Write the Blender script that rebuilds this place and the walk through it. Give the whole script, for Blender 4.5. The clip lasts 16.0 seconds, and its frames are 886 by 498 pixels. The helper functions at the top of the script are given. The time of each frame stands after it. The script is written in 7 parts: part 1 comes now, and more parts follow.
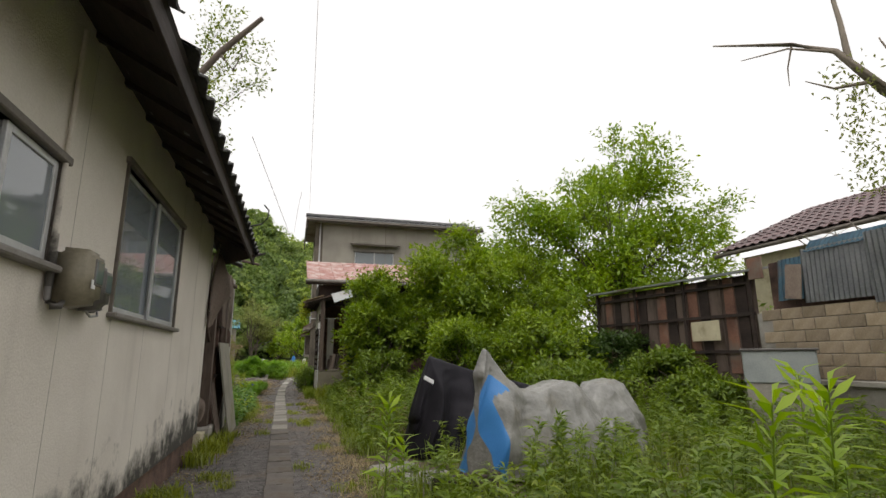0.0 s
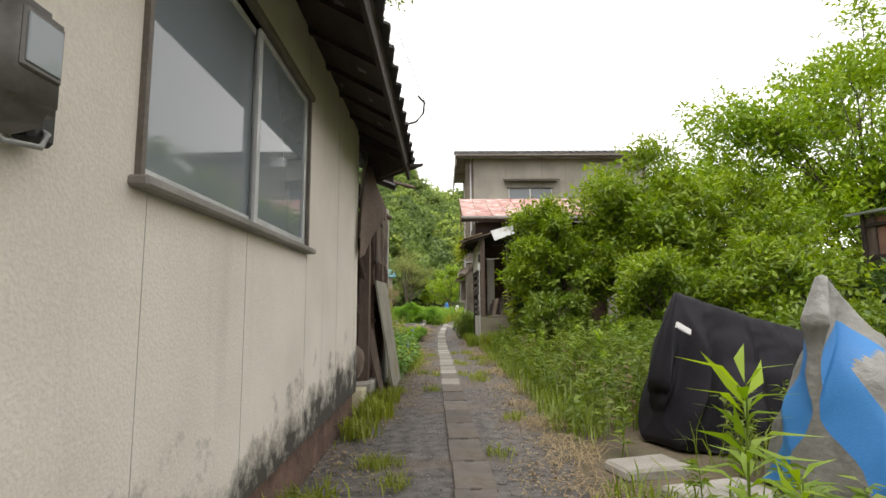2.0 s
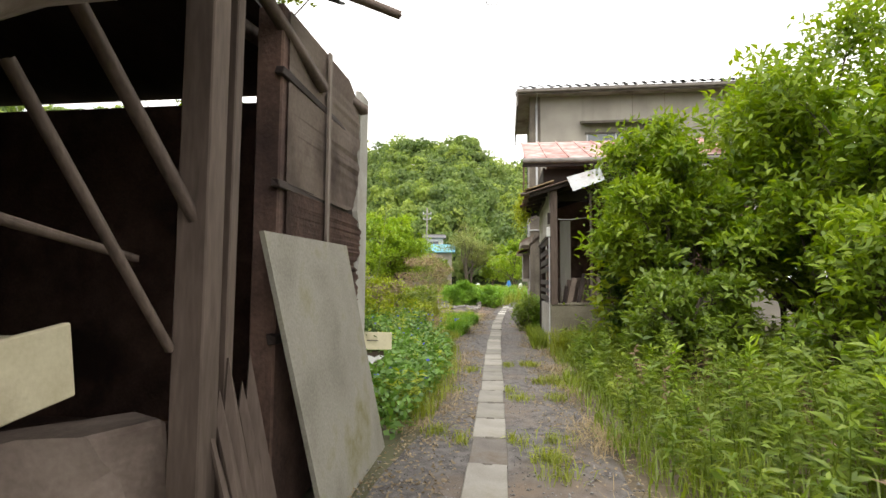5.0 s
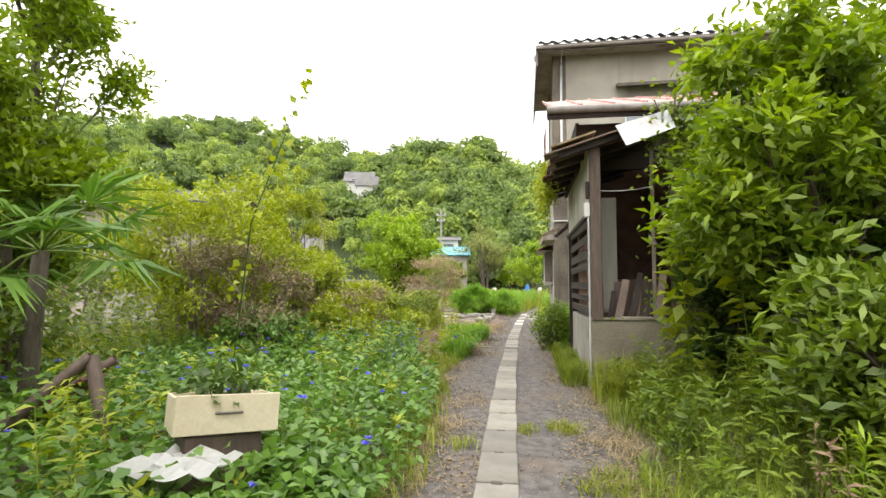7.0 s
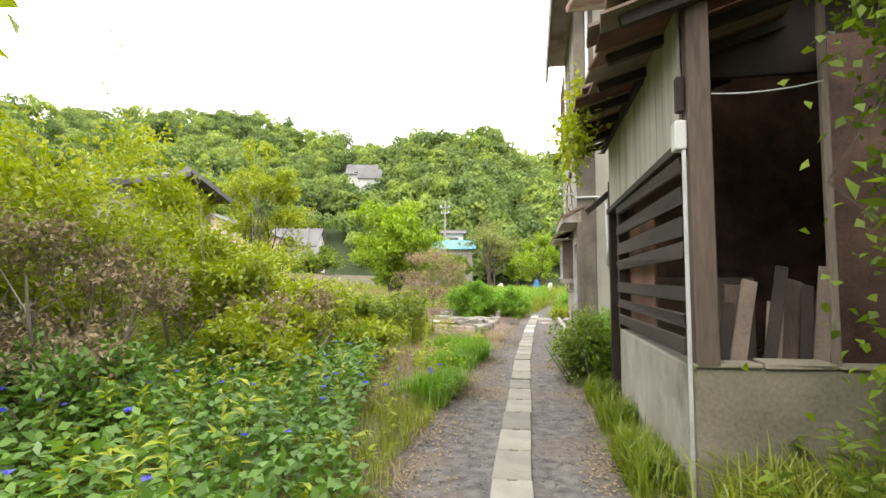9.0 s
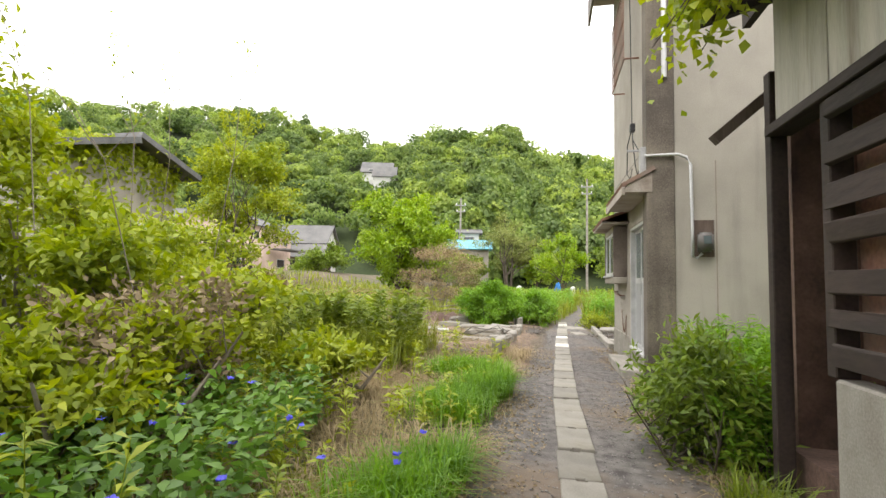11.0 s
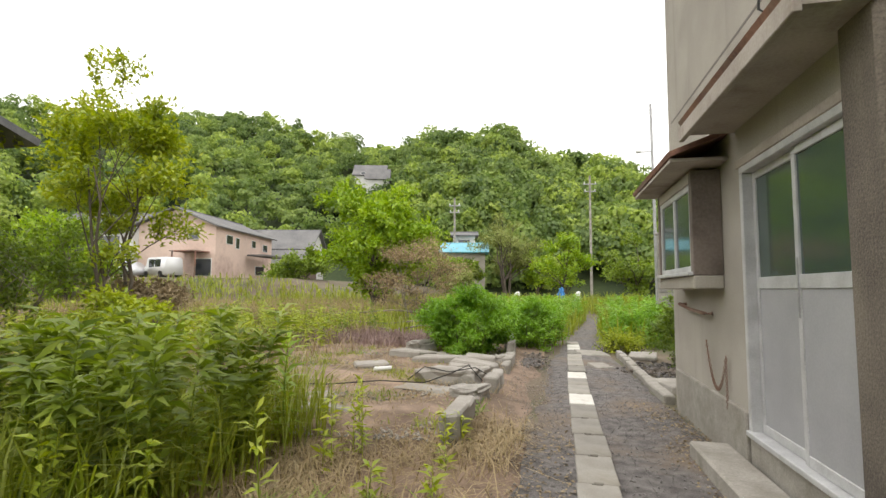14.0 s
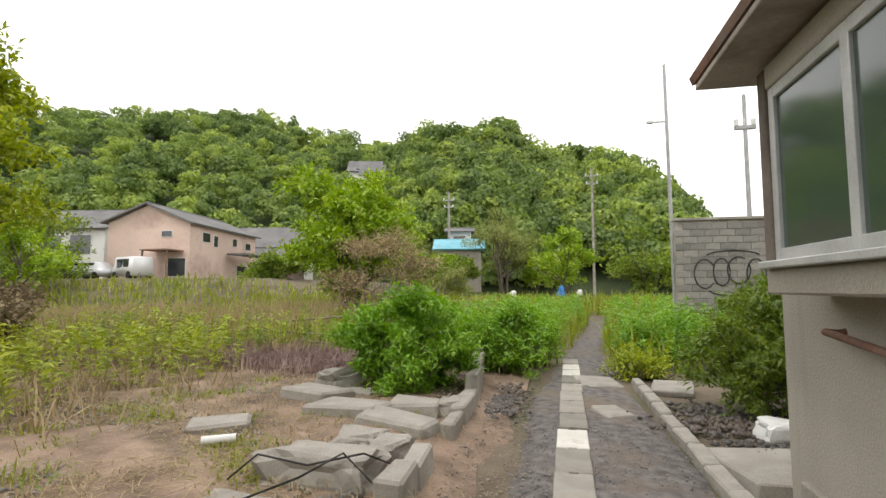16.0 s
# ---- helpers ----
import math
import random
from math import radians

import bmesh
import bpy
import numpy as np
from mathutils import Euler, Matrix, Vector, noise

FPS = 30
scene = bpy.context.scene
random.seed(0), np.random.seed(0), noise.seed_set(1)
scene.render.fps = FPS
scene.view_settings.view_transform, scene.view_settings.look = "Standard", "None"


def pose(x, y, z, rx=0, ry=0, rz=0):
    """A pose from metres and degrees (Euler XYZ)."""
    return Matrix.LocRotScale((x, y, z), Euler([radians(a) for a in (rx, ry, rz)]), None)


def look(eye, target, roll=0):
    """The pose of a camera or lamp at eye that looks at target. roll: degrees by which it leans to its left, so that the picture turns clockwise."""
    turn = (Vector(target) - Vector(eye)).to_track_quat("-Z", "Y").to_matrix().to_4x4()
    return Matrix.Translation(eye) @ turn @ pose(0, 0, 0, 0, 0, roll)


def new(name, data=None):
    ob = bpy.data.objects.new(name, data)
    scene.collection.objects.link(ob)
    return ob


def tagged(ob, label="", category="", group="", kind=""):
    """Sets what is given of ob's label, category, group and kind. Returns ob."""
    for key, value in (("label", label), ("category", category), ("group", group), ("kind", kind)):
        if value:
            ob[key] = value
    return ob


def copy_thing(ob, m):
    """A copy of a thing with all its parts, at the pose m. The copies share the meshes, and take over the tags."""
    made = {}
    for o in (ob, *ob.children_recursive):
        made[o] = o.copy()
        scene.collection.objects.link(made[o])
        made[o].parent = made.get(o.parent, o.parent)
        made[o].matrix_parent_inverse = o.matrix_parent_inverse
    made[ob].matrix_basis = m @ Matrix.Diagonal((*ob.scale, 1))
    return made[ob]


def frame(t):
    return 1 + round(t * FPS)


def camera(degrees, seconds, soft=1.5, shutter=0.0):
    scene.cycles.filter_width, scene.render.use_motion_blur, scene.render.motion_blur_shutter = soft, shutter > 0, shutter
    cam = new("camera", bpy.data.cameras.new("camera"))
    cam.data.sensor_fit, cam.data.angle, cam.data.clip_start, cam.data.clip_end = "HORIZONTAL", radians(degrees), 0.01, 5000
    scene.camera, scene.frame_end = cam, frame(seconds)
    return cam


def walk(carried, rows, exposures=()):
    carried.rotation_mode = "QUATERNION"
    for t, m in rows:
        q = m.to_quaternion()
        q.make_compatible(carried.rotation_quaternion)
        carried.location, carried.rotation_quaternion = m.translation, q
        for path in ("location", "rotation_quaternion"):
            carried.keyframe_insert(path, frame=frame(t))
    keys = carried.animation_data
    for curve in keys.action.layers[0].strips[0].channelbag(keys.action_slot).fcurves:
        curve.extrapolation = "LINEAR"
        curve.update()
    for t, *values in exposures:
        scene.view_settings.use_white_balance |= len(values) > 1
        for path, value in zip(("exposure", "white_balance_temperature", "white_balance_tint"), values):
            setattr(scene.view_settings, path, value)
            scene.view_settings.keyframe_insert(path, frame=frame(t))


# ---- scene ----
cam = camera(82.0, 16.0)
PATH = [
    (0, (0.17, -0.305, 1.238), (0.719, 1.572, 1.656), -0.3),
    (0.5, (0.048, 0.276, 1.219), (0.439, 2.197, 1.617), -0.2),
    (1, (-0.016, 0.829, 1.186), (0.199, 2.782, 1.561), -0.2),
    (1.5, (-0.076, 1.398, 1.163), (0.01, 3.374, 1.459), -0.3),
    (2, (-0.08, 2.012, 1.155), (-0.076, 3.999, 1.378), -0.3),
    (2.5, (-0.1, 2.663, 1.174), (-0.171, 4.656, 1.325), -0.2),
    (3, (-0.088, 3.42, 1.227), (-0.214, 5.412, 1.36), -0.2),
    (3.5, (-0.046, 4.187, 1.236), (-0.209, 6.176, 1.36), -0.3),
    (4, (0.055, 4.946, 1.262), (-0.137, 6.933, 1.38), -0.1),
    (6.5, (0.197, 8.976, 1.264), (-0.11, 10.946, 1.422), 0.5),
    (7, (0.173, 9.779, 1.262), (-0.143, 11.748, 1.41), 0.3),
    (7.5, (0.097, 10.65, 1.274), (-0.227, 12.619, 1.402), 0.3),
    (8, (0.121, 11.537, 1.295), (-0.209, 13.506, 1.42), 0.2),
    (8.5, (0.087, 12.389, 1.326), (-0.251, 14.356, 1.45), 0.1),
    (9, (0.068, 13.177, 1.359), (-0.277, 15.143, 1.487), -0.0),
    (11.5, (-0.348, 17.035, 1.245), (-0.771, 18.985, 1.391), 1.0),
    (12, (-0.347, 17.797, 1.258), (-0.78, 19.743, 1.426), 0.6),
    (12.5, (-0.358, 18.523, 1.268), (-0.795, 20.467, 1.442), 0.6),
    (13, (-0.397, 19.287, 1.267), (-0.835, 21.231, 1.439), 0.4),
    (13.5, (-0.394, 20.109, 1.284), (-0.819, 22.056, 1.447), 0.4),
    (14, (-0.379, 20.915, 1.301), (-0.788, 22.867, 1.461), 0.3),
    (14.5, (-0.296, 21.708, 1.331), (-0.705, 23.659, 1.493), 0.1),
    (15, (-0.233, 22.542, 1.349), (-0.651, 24.491, 1.508), -0.1),
    (15.5, (-0.148, 23.368, 1.377), (-0.569, 25.317, 1.532), -0.6),
    (16, (-0.144, 24.248, 1.35), (-0.561, 26.198, 1.505), -0.2),
]
EXPOSURES = [(0, -0.5), (1, -0.16), (2, 0.2), (2.5, 0.33), (3, 0.53), (4.2, 0.48), (6.5, 0.74), (9, 0.94), (11.5, 0.54), (12.5, 0.26), (14.5, 0.27), (16, 0.06)]
walk(cam, [(t, look(eye, target, roll)) for t, eye, target, roll in PATH], EXPOSURES)

# ---- world and light: a bright overcast day ----
world = bpy.data.worlds.new("overcast")
scene.world = world
world.use_nodes = True
wn, wl = world.node_tree.nodes, world.node_tree.links
sky = wn.new("ShaderNodeTexSky")
sky.sky_type, sky.sun_disc = "NISHITA", False
sky.sun_elevation, sky.sun_rotation = radians(58), radians(200)
sky.dust_density, sky.ozone_density = 3.0, 1.0
cloud = wn.new("ShaderNodeMixRGB")
cloud.inputs[0].default_value = 0.86
cloud.inputs[2].default_value = (13.9, 13.5, 13.1, 1)
wl.new(sky.outputs[0], cloud.inputs[1])
wl.new(cloud.outputs[0], wn["Background"].inputs[0])
wn["Background"].inputs[1].default_value = 0.125
sun = new("sun", bpy.data.lights.new("sun", "SUN"))
sun.data.energy, sun.data.angle, sun.data.color = 1.2, radians(25), (1, 0.97, 0.92)
sun.matrix_world = look((-8, -20, 40), (0, 0, 0))


# ---- materials ----
def mat_base(name):
    m = bpy.data.materials.new(name)
    m.use_nodes = True
    return m, m.node_tree.nodes, m.node_tree.links, m.node_tree.nodes["Principled BSDF"]


def surface(name, c1, c2, scale=3.0, fine=60.0, rough=0.85, bump=0.25, metal=0.0, c3=None, c3_scale=1.2, c3_amount=0.5,
            pieces=False, stretch=(1, 1, 1), bump_dist=0.01):
    """Two colours mixed by grain, a third as stains, fine relief."""
    m, n, l, b = mat_base(name)
    co = n.new("ShaderNodeTexCoord")
    mp = n.new("ShaderNodeMapping")
    mp.inputs["Scale"].default_value = stretch
    l.new(co.outputs["Object"], mp.inputs[0])
    big, small = n.new("ShaderNodeTexNoise"), n.new("ShaderNodeTexNoise")
    big.inputs["Scale"].default_value, big.inputs["Detail"].default_value = scale, 8
    small.inputs["Scale"].default_value, small.inputs["Detail"].default_value = fine, 4
    for t in (big, small):
        l.new(mp.outputs[0], t.inputs["Vector"])
    add = n.new("ShaderNodeMath")
    add.operation = "MULTIPLY_ADD"
    l.new(small.outputs["Fac"], add.inputs[0])
    add.inputs[1].default_value = 0.5
    l.new(big.outputs["Fac"], add.inputs[2])
    ramp = n.new("ShaderNodeValToRGB")
    ramp.color_ramp.elements[0].position, ramp.color_ramp.elements[1].position = 0.52, 0.98
    ramp.color_ramp.elements[0].color, ramp.color_ramp.elements[1].color = (*c1, 1), (*c2, 1)
    l.new(add.outputs[0], ramp.inputs[0])
    colour = ramp.outputs[0]
    if c3:
        st = n.new("ShaderNodeTexNoise")
        st.inputs["Scale"].default_value, st.inputs["Detail"].default_value, st.inputs["Roughness"].default_value = c3_scale, 10, 0.65
        l.new(mp.outputs[0], st.inputs["Vector"])
        sr = n.new("ShaderNodeValToRGB")
        sr.color_ramp.elements[0].position, sr.color_ramp.elements[1].position = 0.62 - 0.22 * c3_amount, 0.78 - 0.2 * c3_amount
        l.new(st.outputs["Fac"], sr.inputs[0])
        mx = n.new("ShaderNodeMixRGB")
        mx.inputs[2].default_value = (*c3, 1)
        l.new(sr.outputs[0], mx.inputs[0])
        l.new(colour, mx.inputs[1])
        colour = mx.outputs[0]
    if pieces:
        oi = n.new("ShaderNodeObjectInfo")
        hs = n.new("ShaderNodeHueSaturation")
        mr = n.new("ShaderNodeMapRange")
        mr.inputs["To Min"].default_value, mr.inputs["To Max"].default_value = 0.72, 1.2
        l.new(oi.outputs["Random"], mr.inputs[0])
        l.new(mr.outputs[0], hs.inputs["Value"])
        l.new(colour, hs.inputs["Color"])
        colour = hs.outputs[0]
    l.new(colour, b.inputs["Base Color"])
    b.inputs["Roughness"].default_value, b.inputs["Metallic"].default_value = rough, metal
    bp = n.new("ShaderNodeBump")
    bp.inputs["Strength"].default_value, bp.inputs["Distance"].default_value = bump, bump_dist
    l.new(add.outputs[0], bp.inputs["Height"])
    l.new(bp.outputs[0], b.inputs["Normal"])
    return m


def leafy(name, c1, c2, shine=0.45, through_light=0.34, patch=0.9):
    """Leaves: each its own shade between two greens, some light through them."""
    m, n, l, b = mat_base(name)
    g = n.new("ShaderNodeNewGeometry")
    ns = n.new("ShaderNodeTexNoise")
    ns.inputs["Scale"].default_value = patch
    ad = n.new("ShaderNodeMath")
    ad.operation = "MULTIPLY_ADD"
    l.new(g.outputs["Random Per Island"], ad.inputs[0])
    ad.inputs[1].default_value = 0.6
    co = n.new("ShaderNodeTexCoord")
    l.new(co.outputs["Object"], ns.inputs["Vector"])
    sub = n.new("ShaderNodeMath")
    sub.operation = "MULTIPLY_ADD"
    l.new(ns.outputs["Fac"], sub.inputs[0])
    sub.inputs[1].default_value, sub.inputs[2].default_value = 1.2, -0.4
    l.new(sub.outputs[0], ad.inputs[2])
    r = n.new("ShaderNodeValToRGB")
    r.color_ramp.elements[0].color, r.color_ramp.elements[1].color = (*c1, 1), (*c2, 1)
    l.new(ad.outputs[0], r.inputs[0])
    l.new(r.outputs[0], b.inputs["Base Color"])
    b.inputs["Roughness"].default_value = shine
    tr = n.new("ShaderNodeBsdfTranslucent")
    hs = n.new("ShaderNodeHueSaturation")
    hs.inputs["Value"].default_value, hs.inputs["Saturation"].default_value = 1.5, 1.1
    l.new(r.outputs[0], hs.inputs["Color"])
    l.new(hs.outputs[0], tr.inputs[0])
    mx = n.new("ShaderNodeMixShader")
    mx.inputs[0].default_value = through_light
    l.new(b.outputs[0], mx.inputs[1])
    l.new(tr.outputs[0], mx.inputs[2])
    l.new(mx.outputs[0], n["Material Output"].inputs[0])
    return m


def glassy(name, tint, rough=0.03, alpha=0.35):
    m, n, l, b = mat_base(name)
    b.inputs["Base Color"].default_value = (*tint, 1)
    b.inputs["Roughness"].default_value = rough
    b.inputs["IOR"].default_value = 1.5
    b.inputs["Alpha"].default_value = alpha
    b.inputs["Specular IOR Level"].default_value = 1.0
    return m


def stained_wall(name, light, mid, dark, low, high, streak=0.5, band=0.6, damp=None):
    """Rendered wall: mottled plaster, hairline dirt, mould of a ragged outline creeping up from the foot."""
    m, n, l, b = mat_base(name)
    co = n.new("ShaderNodeTexCoord")
    n1, n2, n3, n4 = (n.new("ShaderNodeTexNoise") for _ in range(4))
    for t, s, d in ((n1, 1.3, 8), (n2, 85, 5), (n3, 3.4, 12), (n4, 1.0, 6)):
        t.inputs["Scale"].default_value, t.inputs["Detail"].default_value = s, d
    n3.inputs["Roughness"].default_value = 0.72
    mp = n.new("ShaderNodeMapping")
    mp.inputs["Scale"].default_value = (5, 5, 0.35)
    l.new(co.outputs["Object"], mp.inputs[0])
    l.new(mp.outputs[0], n4.inputs["Vector"])
    for t in (n1, n2, n3):
        l.new(co.outputs["Object"], t.inputs["Vector"])
    r1 = n.new("ShaderNodeValToRGB")
    r1.color_ramp.elements[0].position, r1.color_ramp.elements[1].position = 0.35, 0.65
    r1.color_ramp.elements[0].color, r1.color_ramp.elements[1].color = (*mid, 1), (*light, 1)
    grit = n.new("ShaderNodeMath")
    grit.operation = "MULTIPLY_ADD"
    l.new(n2.outputs["Fac"], grit.inputs[0])
    grit.inputs[1].default_value = 0.55
    off = n.new("ShaderNodeMath")
    off.operation = "SUBTRACT"
    l.new(n1.outputs["Fac"], off.inputs[0])
    off.inputs[1].default_value = 0.27
    l.new(off.outputs[0], grit.inputs[2])
    l.new(grit.outputs[0], r1.inputs[0])
    r4 = n.new("ShaderNodeValToRGB")
    r4.color_ramp.elements[0].position, r4.color_ramp.elements[1].position = 0.58, 0.8
    r4.color_ramp.elements[0].color, r4.color_ramp.elements[1].color = (0, 0, 0, 1), (streak, streak, streak, 1)
    l.new(n4.outputs["Fac"], r4.inputs[0])
    m1 = n.new("ShaderNodeMixRGB")
    m1.inputs[2].default_value = (*[v * 0.45 for v in mid], 1)
    l.new(r4.outputs[0], m1.inputs[0])
    l.new(r1.outputs[0], m1.inputs[1])
    sx = n.new("ShaderNodeSeparateXYZ")
    l.new(co.outputs["Object"], sx.inputs[0])
    mr = n.new("ShaderNodeMapRange")
    mr.inputs["From Min"].default_value, mr.inputs["From Max"].default_value = high, low
    l.new(sx.outputs["Z"], mr.inputs[0])
    ad = n.new("ShaderNodeMath")
    ad.operation = "MULTIPLY_ADD"
    l.new(n3.outputs["Fac"], ad.inputs[0])
    ad.inputs[1].default_value = 1.5
    l.new(mr.outputs[0], ad.inputs[2])
    r3 = n.new("ShaderNodeValToRGB")
    r3.color_ramp.elements[0].position, r3.color_ramp.elements[1].position = 0.62, 0.95
    sc = n.new("ShaderNodeMath")
    sc.operation = "SUBTRACT"
    l.new(ad.outputs[0], sc.inputs[0])
    sc.inputs[1].default_value = band
    if damp:  # a broken downpipe has fed the mould along one stretch (y from, y to, amount)
        wet = n.new("ShaderNodeMapRange")
        wet.inputs["From Min"].default_value, wet.inputs["From Max"].default_value = damp[0], damp[1]
        wet.inputs["To Min"].default_value, wet.inputs["To Max"].default_value = band, band - damp[2]
        l.new(sx.outputs["Y"], wet.inputs[0])
        l.new(wet.outputs[0], sc.inputs[1])
    l.new(sc.outputs[0], r3.inputs[0])
    m2 = n.new("ShaderNodeMixRGB")
    m2.inputs[2].default_value = (*dark, 1)
    l.new(r3.outputs[0], m2.inputs[0])
    l.new(m1.outputs[0], m2.inputs[1])
    l.new(m2.outputs[0], b.inputs["Base Color"])
    b.inputs["Roughness"].default_value = 0.92
    bp = n.new("ShaderNodeBump")
    bp.inputs["Strength"].default_value, bp.inputs["Distance"].default_value = 0.5, 0.008
    l.new(n2.outputs["Fac"], bp.inputs["Height"])
    l.new(bp.outputs[0], b.inputs["Normal"])
    return m


PLASTER = stained_wall("weathered_plaster", (0.72, 0.67, 0.595), (0.62, 0.57, 0.5), (0.06, 0.055, 0.047), 0.2, 1.15, 0.2, 0.74, (2.4, 4.9, 0.2))
RENDER = stained_wall("grey_render", (0.4, 0.37, 0.32), (0.31, 0.285, 0.245), (0.1, 0.09, 0.075), -0.3, 0.7, 0.35, 0.85)
COLUMN = stained_wall("mouldy_concrete", (0.2, 0.17, 0.135), (0.085, 0.07, 0.058), (0.05, 0.045, 0.04), -0.5, 0.3, 0.6, 0.8)
CONCRETE = surface("concrete", (0.22, 0.2, 0.17), (0.4, 0.375, 0.335), 2.5, 80, 0.9, 0.35, c3=(0.16, 0.15, 0.12), c3_amount=0.5)
LID = surface("concrete_lid", (0.19, 0.175, 0.15), (0.33, 0.31, 0.275), 3, 90, 0.9, 0.3, c3=(0.2, 0.18, 0.14), c3_amount=0.4, pieces=True)
LID_NEW = surface("pale_concrete_lid", (0.5, 0.48, 0.43), (0.66, 0.64, 0.59), 3, 90, 0.9, 0.25, c3=(0.36, 0.33, 0.28), c3_scale=4, c3_amount=0.4)
ASPHALT = surface("worn_asphalt", (0.052, 0.046, 0.043), (0.2, 0.183, 0.172), 9, 220, 0.95, 0.9, c3=(0.17, 0.13, 0.095), c3_scale=0.8, c3_amount=0.55)
LID_OLD = surface("dirty_concrete_lid", (0.085, 0.074, 0.064), (0.21, 0.188, 0.168), 3, 90, 0.92, 0.4, c3=(0.11, 0.085, 0.06), c3_scale=2.5, c3_amount=0.6, pieces=True)
SOIL = surface("dry_soil", (0.08, 0.06, 0.04), (0.19, 0.15, 0.1), 1.2, 40, 0.95, 0.8, c3=(0.07, 0.085, 0.03), c3_scale=0.35, c3_amount=0.7)
BARE = surface("bare_earth", (0.12, 0.08, 0.054), (0.33, 0.238, 0.172), 2.6, 50, 0.95, 1.0, c3=(0.09, 0.062, 0.04), c3_scale=1.4, c3_amount=0.5)
STONE = surface("grey_stone", (0.19, 0.175, 0.15), (0.42, 0.395, 0.355), 4, 60, 0.9, 0.7, c3=(0.13, 0.12, 0.1), c3_amount=0.5)
OLDWOOD = surface("weathered_wood", (0.06, 0.042, 0.032), (0.17, 0.125, 0.1), 3, 40, 0.85, 0.5, stretch=(1, 1, 0.15))
# dark brown wood, lowered to near-black to hold the closed eave's shade
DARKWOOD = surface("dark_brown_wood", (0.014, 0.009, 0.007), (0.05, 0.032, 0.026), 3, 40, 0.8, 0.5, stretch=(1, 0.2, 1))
GREYWOOD = surface("grey_wood", (0.13, 0.1, 0.08), (0.3, 0.25, 0.21), 3, 50, 0.85, 0.5, stretch=(1, 1, 0.15))
PLY = surface("peeling_plywood", (0.2, 0.15, 0.12), (0.34, 0.27, 0.22), 2, 40, 0.85, 0.3, c3=(0.12, 0.085, 0.07), c3_amount=0.5)
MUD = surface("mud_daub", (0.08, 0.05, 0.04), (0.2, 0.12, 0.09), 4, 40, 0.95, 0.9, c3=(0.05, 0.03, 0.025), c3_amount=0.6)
TILE = surface("grey_roof_tile", (0.06, 0.06, 0.062), (0.15, 0.15, 0.15), 3, 50, 0.6, 0.3, pieces=True)
TILE_RED = surface("brown_roof_tile", (0.12, 0.075, 0.075), (0.2, 0.13, 0.13), 3, 50, 0.5, 0.2, pieces=True)
RED_TIN = surface("faded_red_tin", (0.3, 0.09, 0.07), (0.55, 0.34, 0.3), 5, 40, 0.6, 0.3, c3=(0.6, 0.5, 0.46), c3_scale=3, c3_amount=0.7)
RUST = surface("rusty_sheet", (0.11, 0.055, 0.04), (0.3, 0.15, 0.1), 2, 40, 0.8, 0.4, c3=(0.2, 0.16, 0.13), c3_amount=0.6)
ZINC = surface("zinc_sheet", (0.25, 0.265, 0.27), (0.42, 0.43, 0.43), 2, 30, 0.5, 0.2, metal=0.4, c3=(0.2, 0.13, 0.1), c3_amount=0.35)
BLUE_TIN = surface("blue_sheet", (0.06, 0.15, 0.22), (0.14, 0.26, 0.34), 3, 30, 0.6, 0.2, c3=(0.25, 0.2, 0.17), c3_amount=0.4)
BRICK = surface("tan_block", (0.26, 0.2, 0.13), (0.42, 0.34, 0.24), 4, 60, 0.9, 0.5, c3=(0.16, 0.12, 0.09), c3_amount=0.4, pieces=True)
GREYBLOCK = surface("grey_block", (0.19, 0.18, 0.165), (0.33, 0.315, 0.29), 3, 60, 0.9, 0.5, c3=(0.1, 0.095, 0.085), c3_amount=0.55, pieces=True)
ALU = surface("dull_aluminium", (0.42, 0.42, 0.42), (0.6, 0.6, 0.6), 6, 90, 0.5, 0.1, metal=0.25)
ALU_PANEL = surface("grey_door_panel", (0.32, 0.32, 0.33), (0.4, 0.4, 0.41), 3, 90, 0.55, 0.06, metal=0.1)
BRONZE = surface("brown_trim", (0.1, 0.085, 0.07), (0.19, 0.165, 0.14), 5, 60, 0.6, 0.2)
SOFFIT = surface("soffit_board", (0.3, 0.26, 0.22), (0.45, 0.4, 0.35), 2, 50, 0.85, 0.3, c3=(0.16, 0.12, 0.095), c3_amount=0.5)
METER_TAN = surface("tan_plastic", (0.2, 0.175, 0.12), (0.31, 0.275, 0.2), 4, 60, 0.5, 0.15, c3=(0.14, 0.12, 0.085), c3_amount=0.4)
METER_GREY = surface("dark_grey_plastic", (0.075, 0.068, 0.062), (0.14, 0.13, 0.12), 4, 60, 0.45, 0.12)
BLACK = surface("black_plastic", (0.012, 0.012, 0.013), (0.035, 0.033, 0.033), 4, 60, 0.5, 0.1)
COVER_BLACK = surface("black_cover_cloth", (0.008, 0.0075, 0.01), (0.022, 0.02, 0.026), 3, 90, 0.62, 0.2)
COVER_BLACK.node_tree.nodes["Principled BSDF"].inputs["Specular IOR Level"].default_value = 0.2
COVER_GREY = surface("silver_cover_cloth", (0.17, 0.168, 0.155), (0.31, 0.305, 0.285), 4, 18, 0.4, 0.6, bump_dist=0.035, c3=(0.19, 0.178, 0.145), c3_scale=2.5, c3_amount=0.6)
COVER_BLUE = surface("blue_cover_cloth", (0.03, 0.17, 0.46), (0.06, 0.25, 0.58), 2, 120, 0.5, 0.3)
WHITE = surface("white_plastic", (0.62, 0.62, 0.6), (0.78, 0.78, 0.76), 3, 40, 0.6, 0.2)
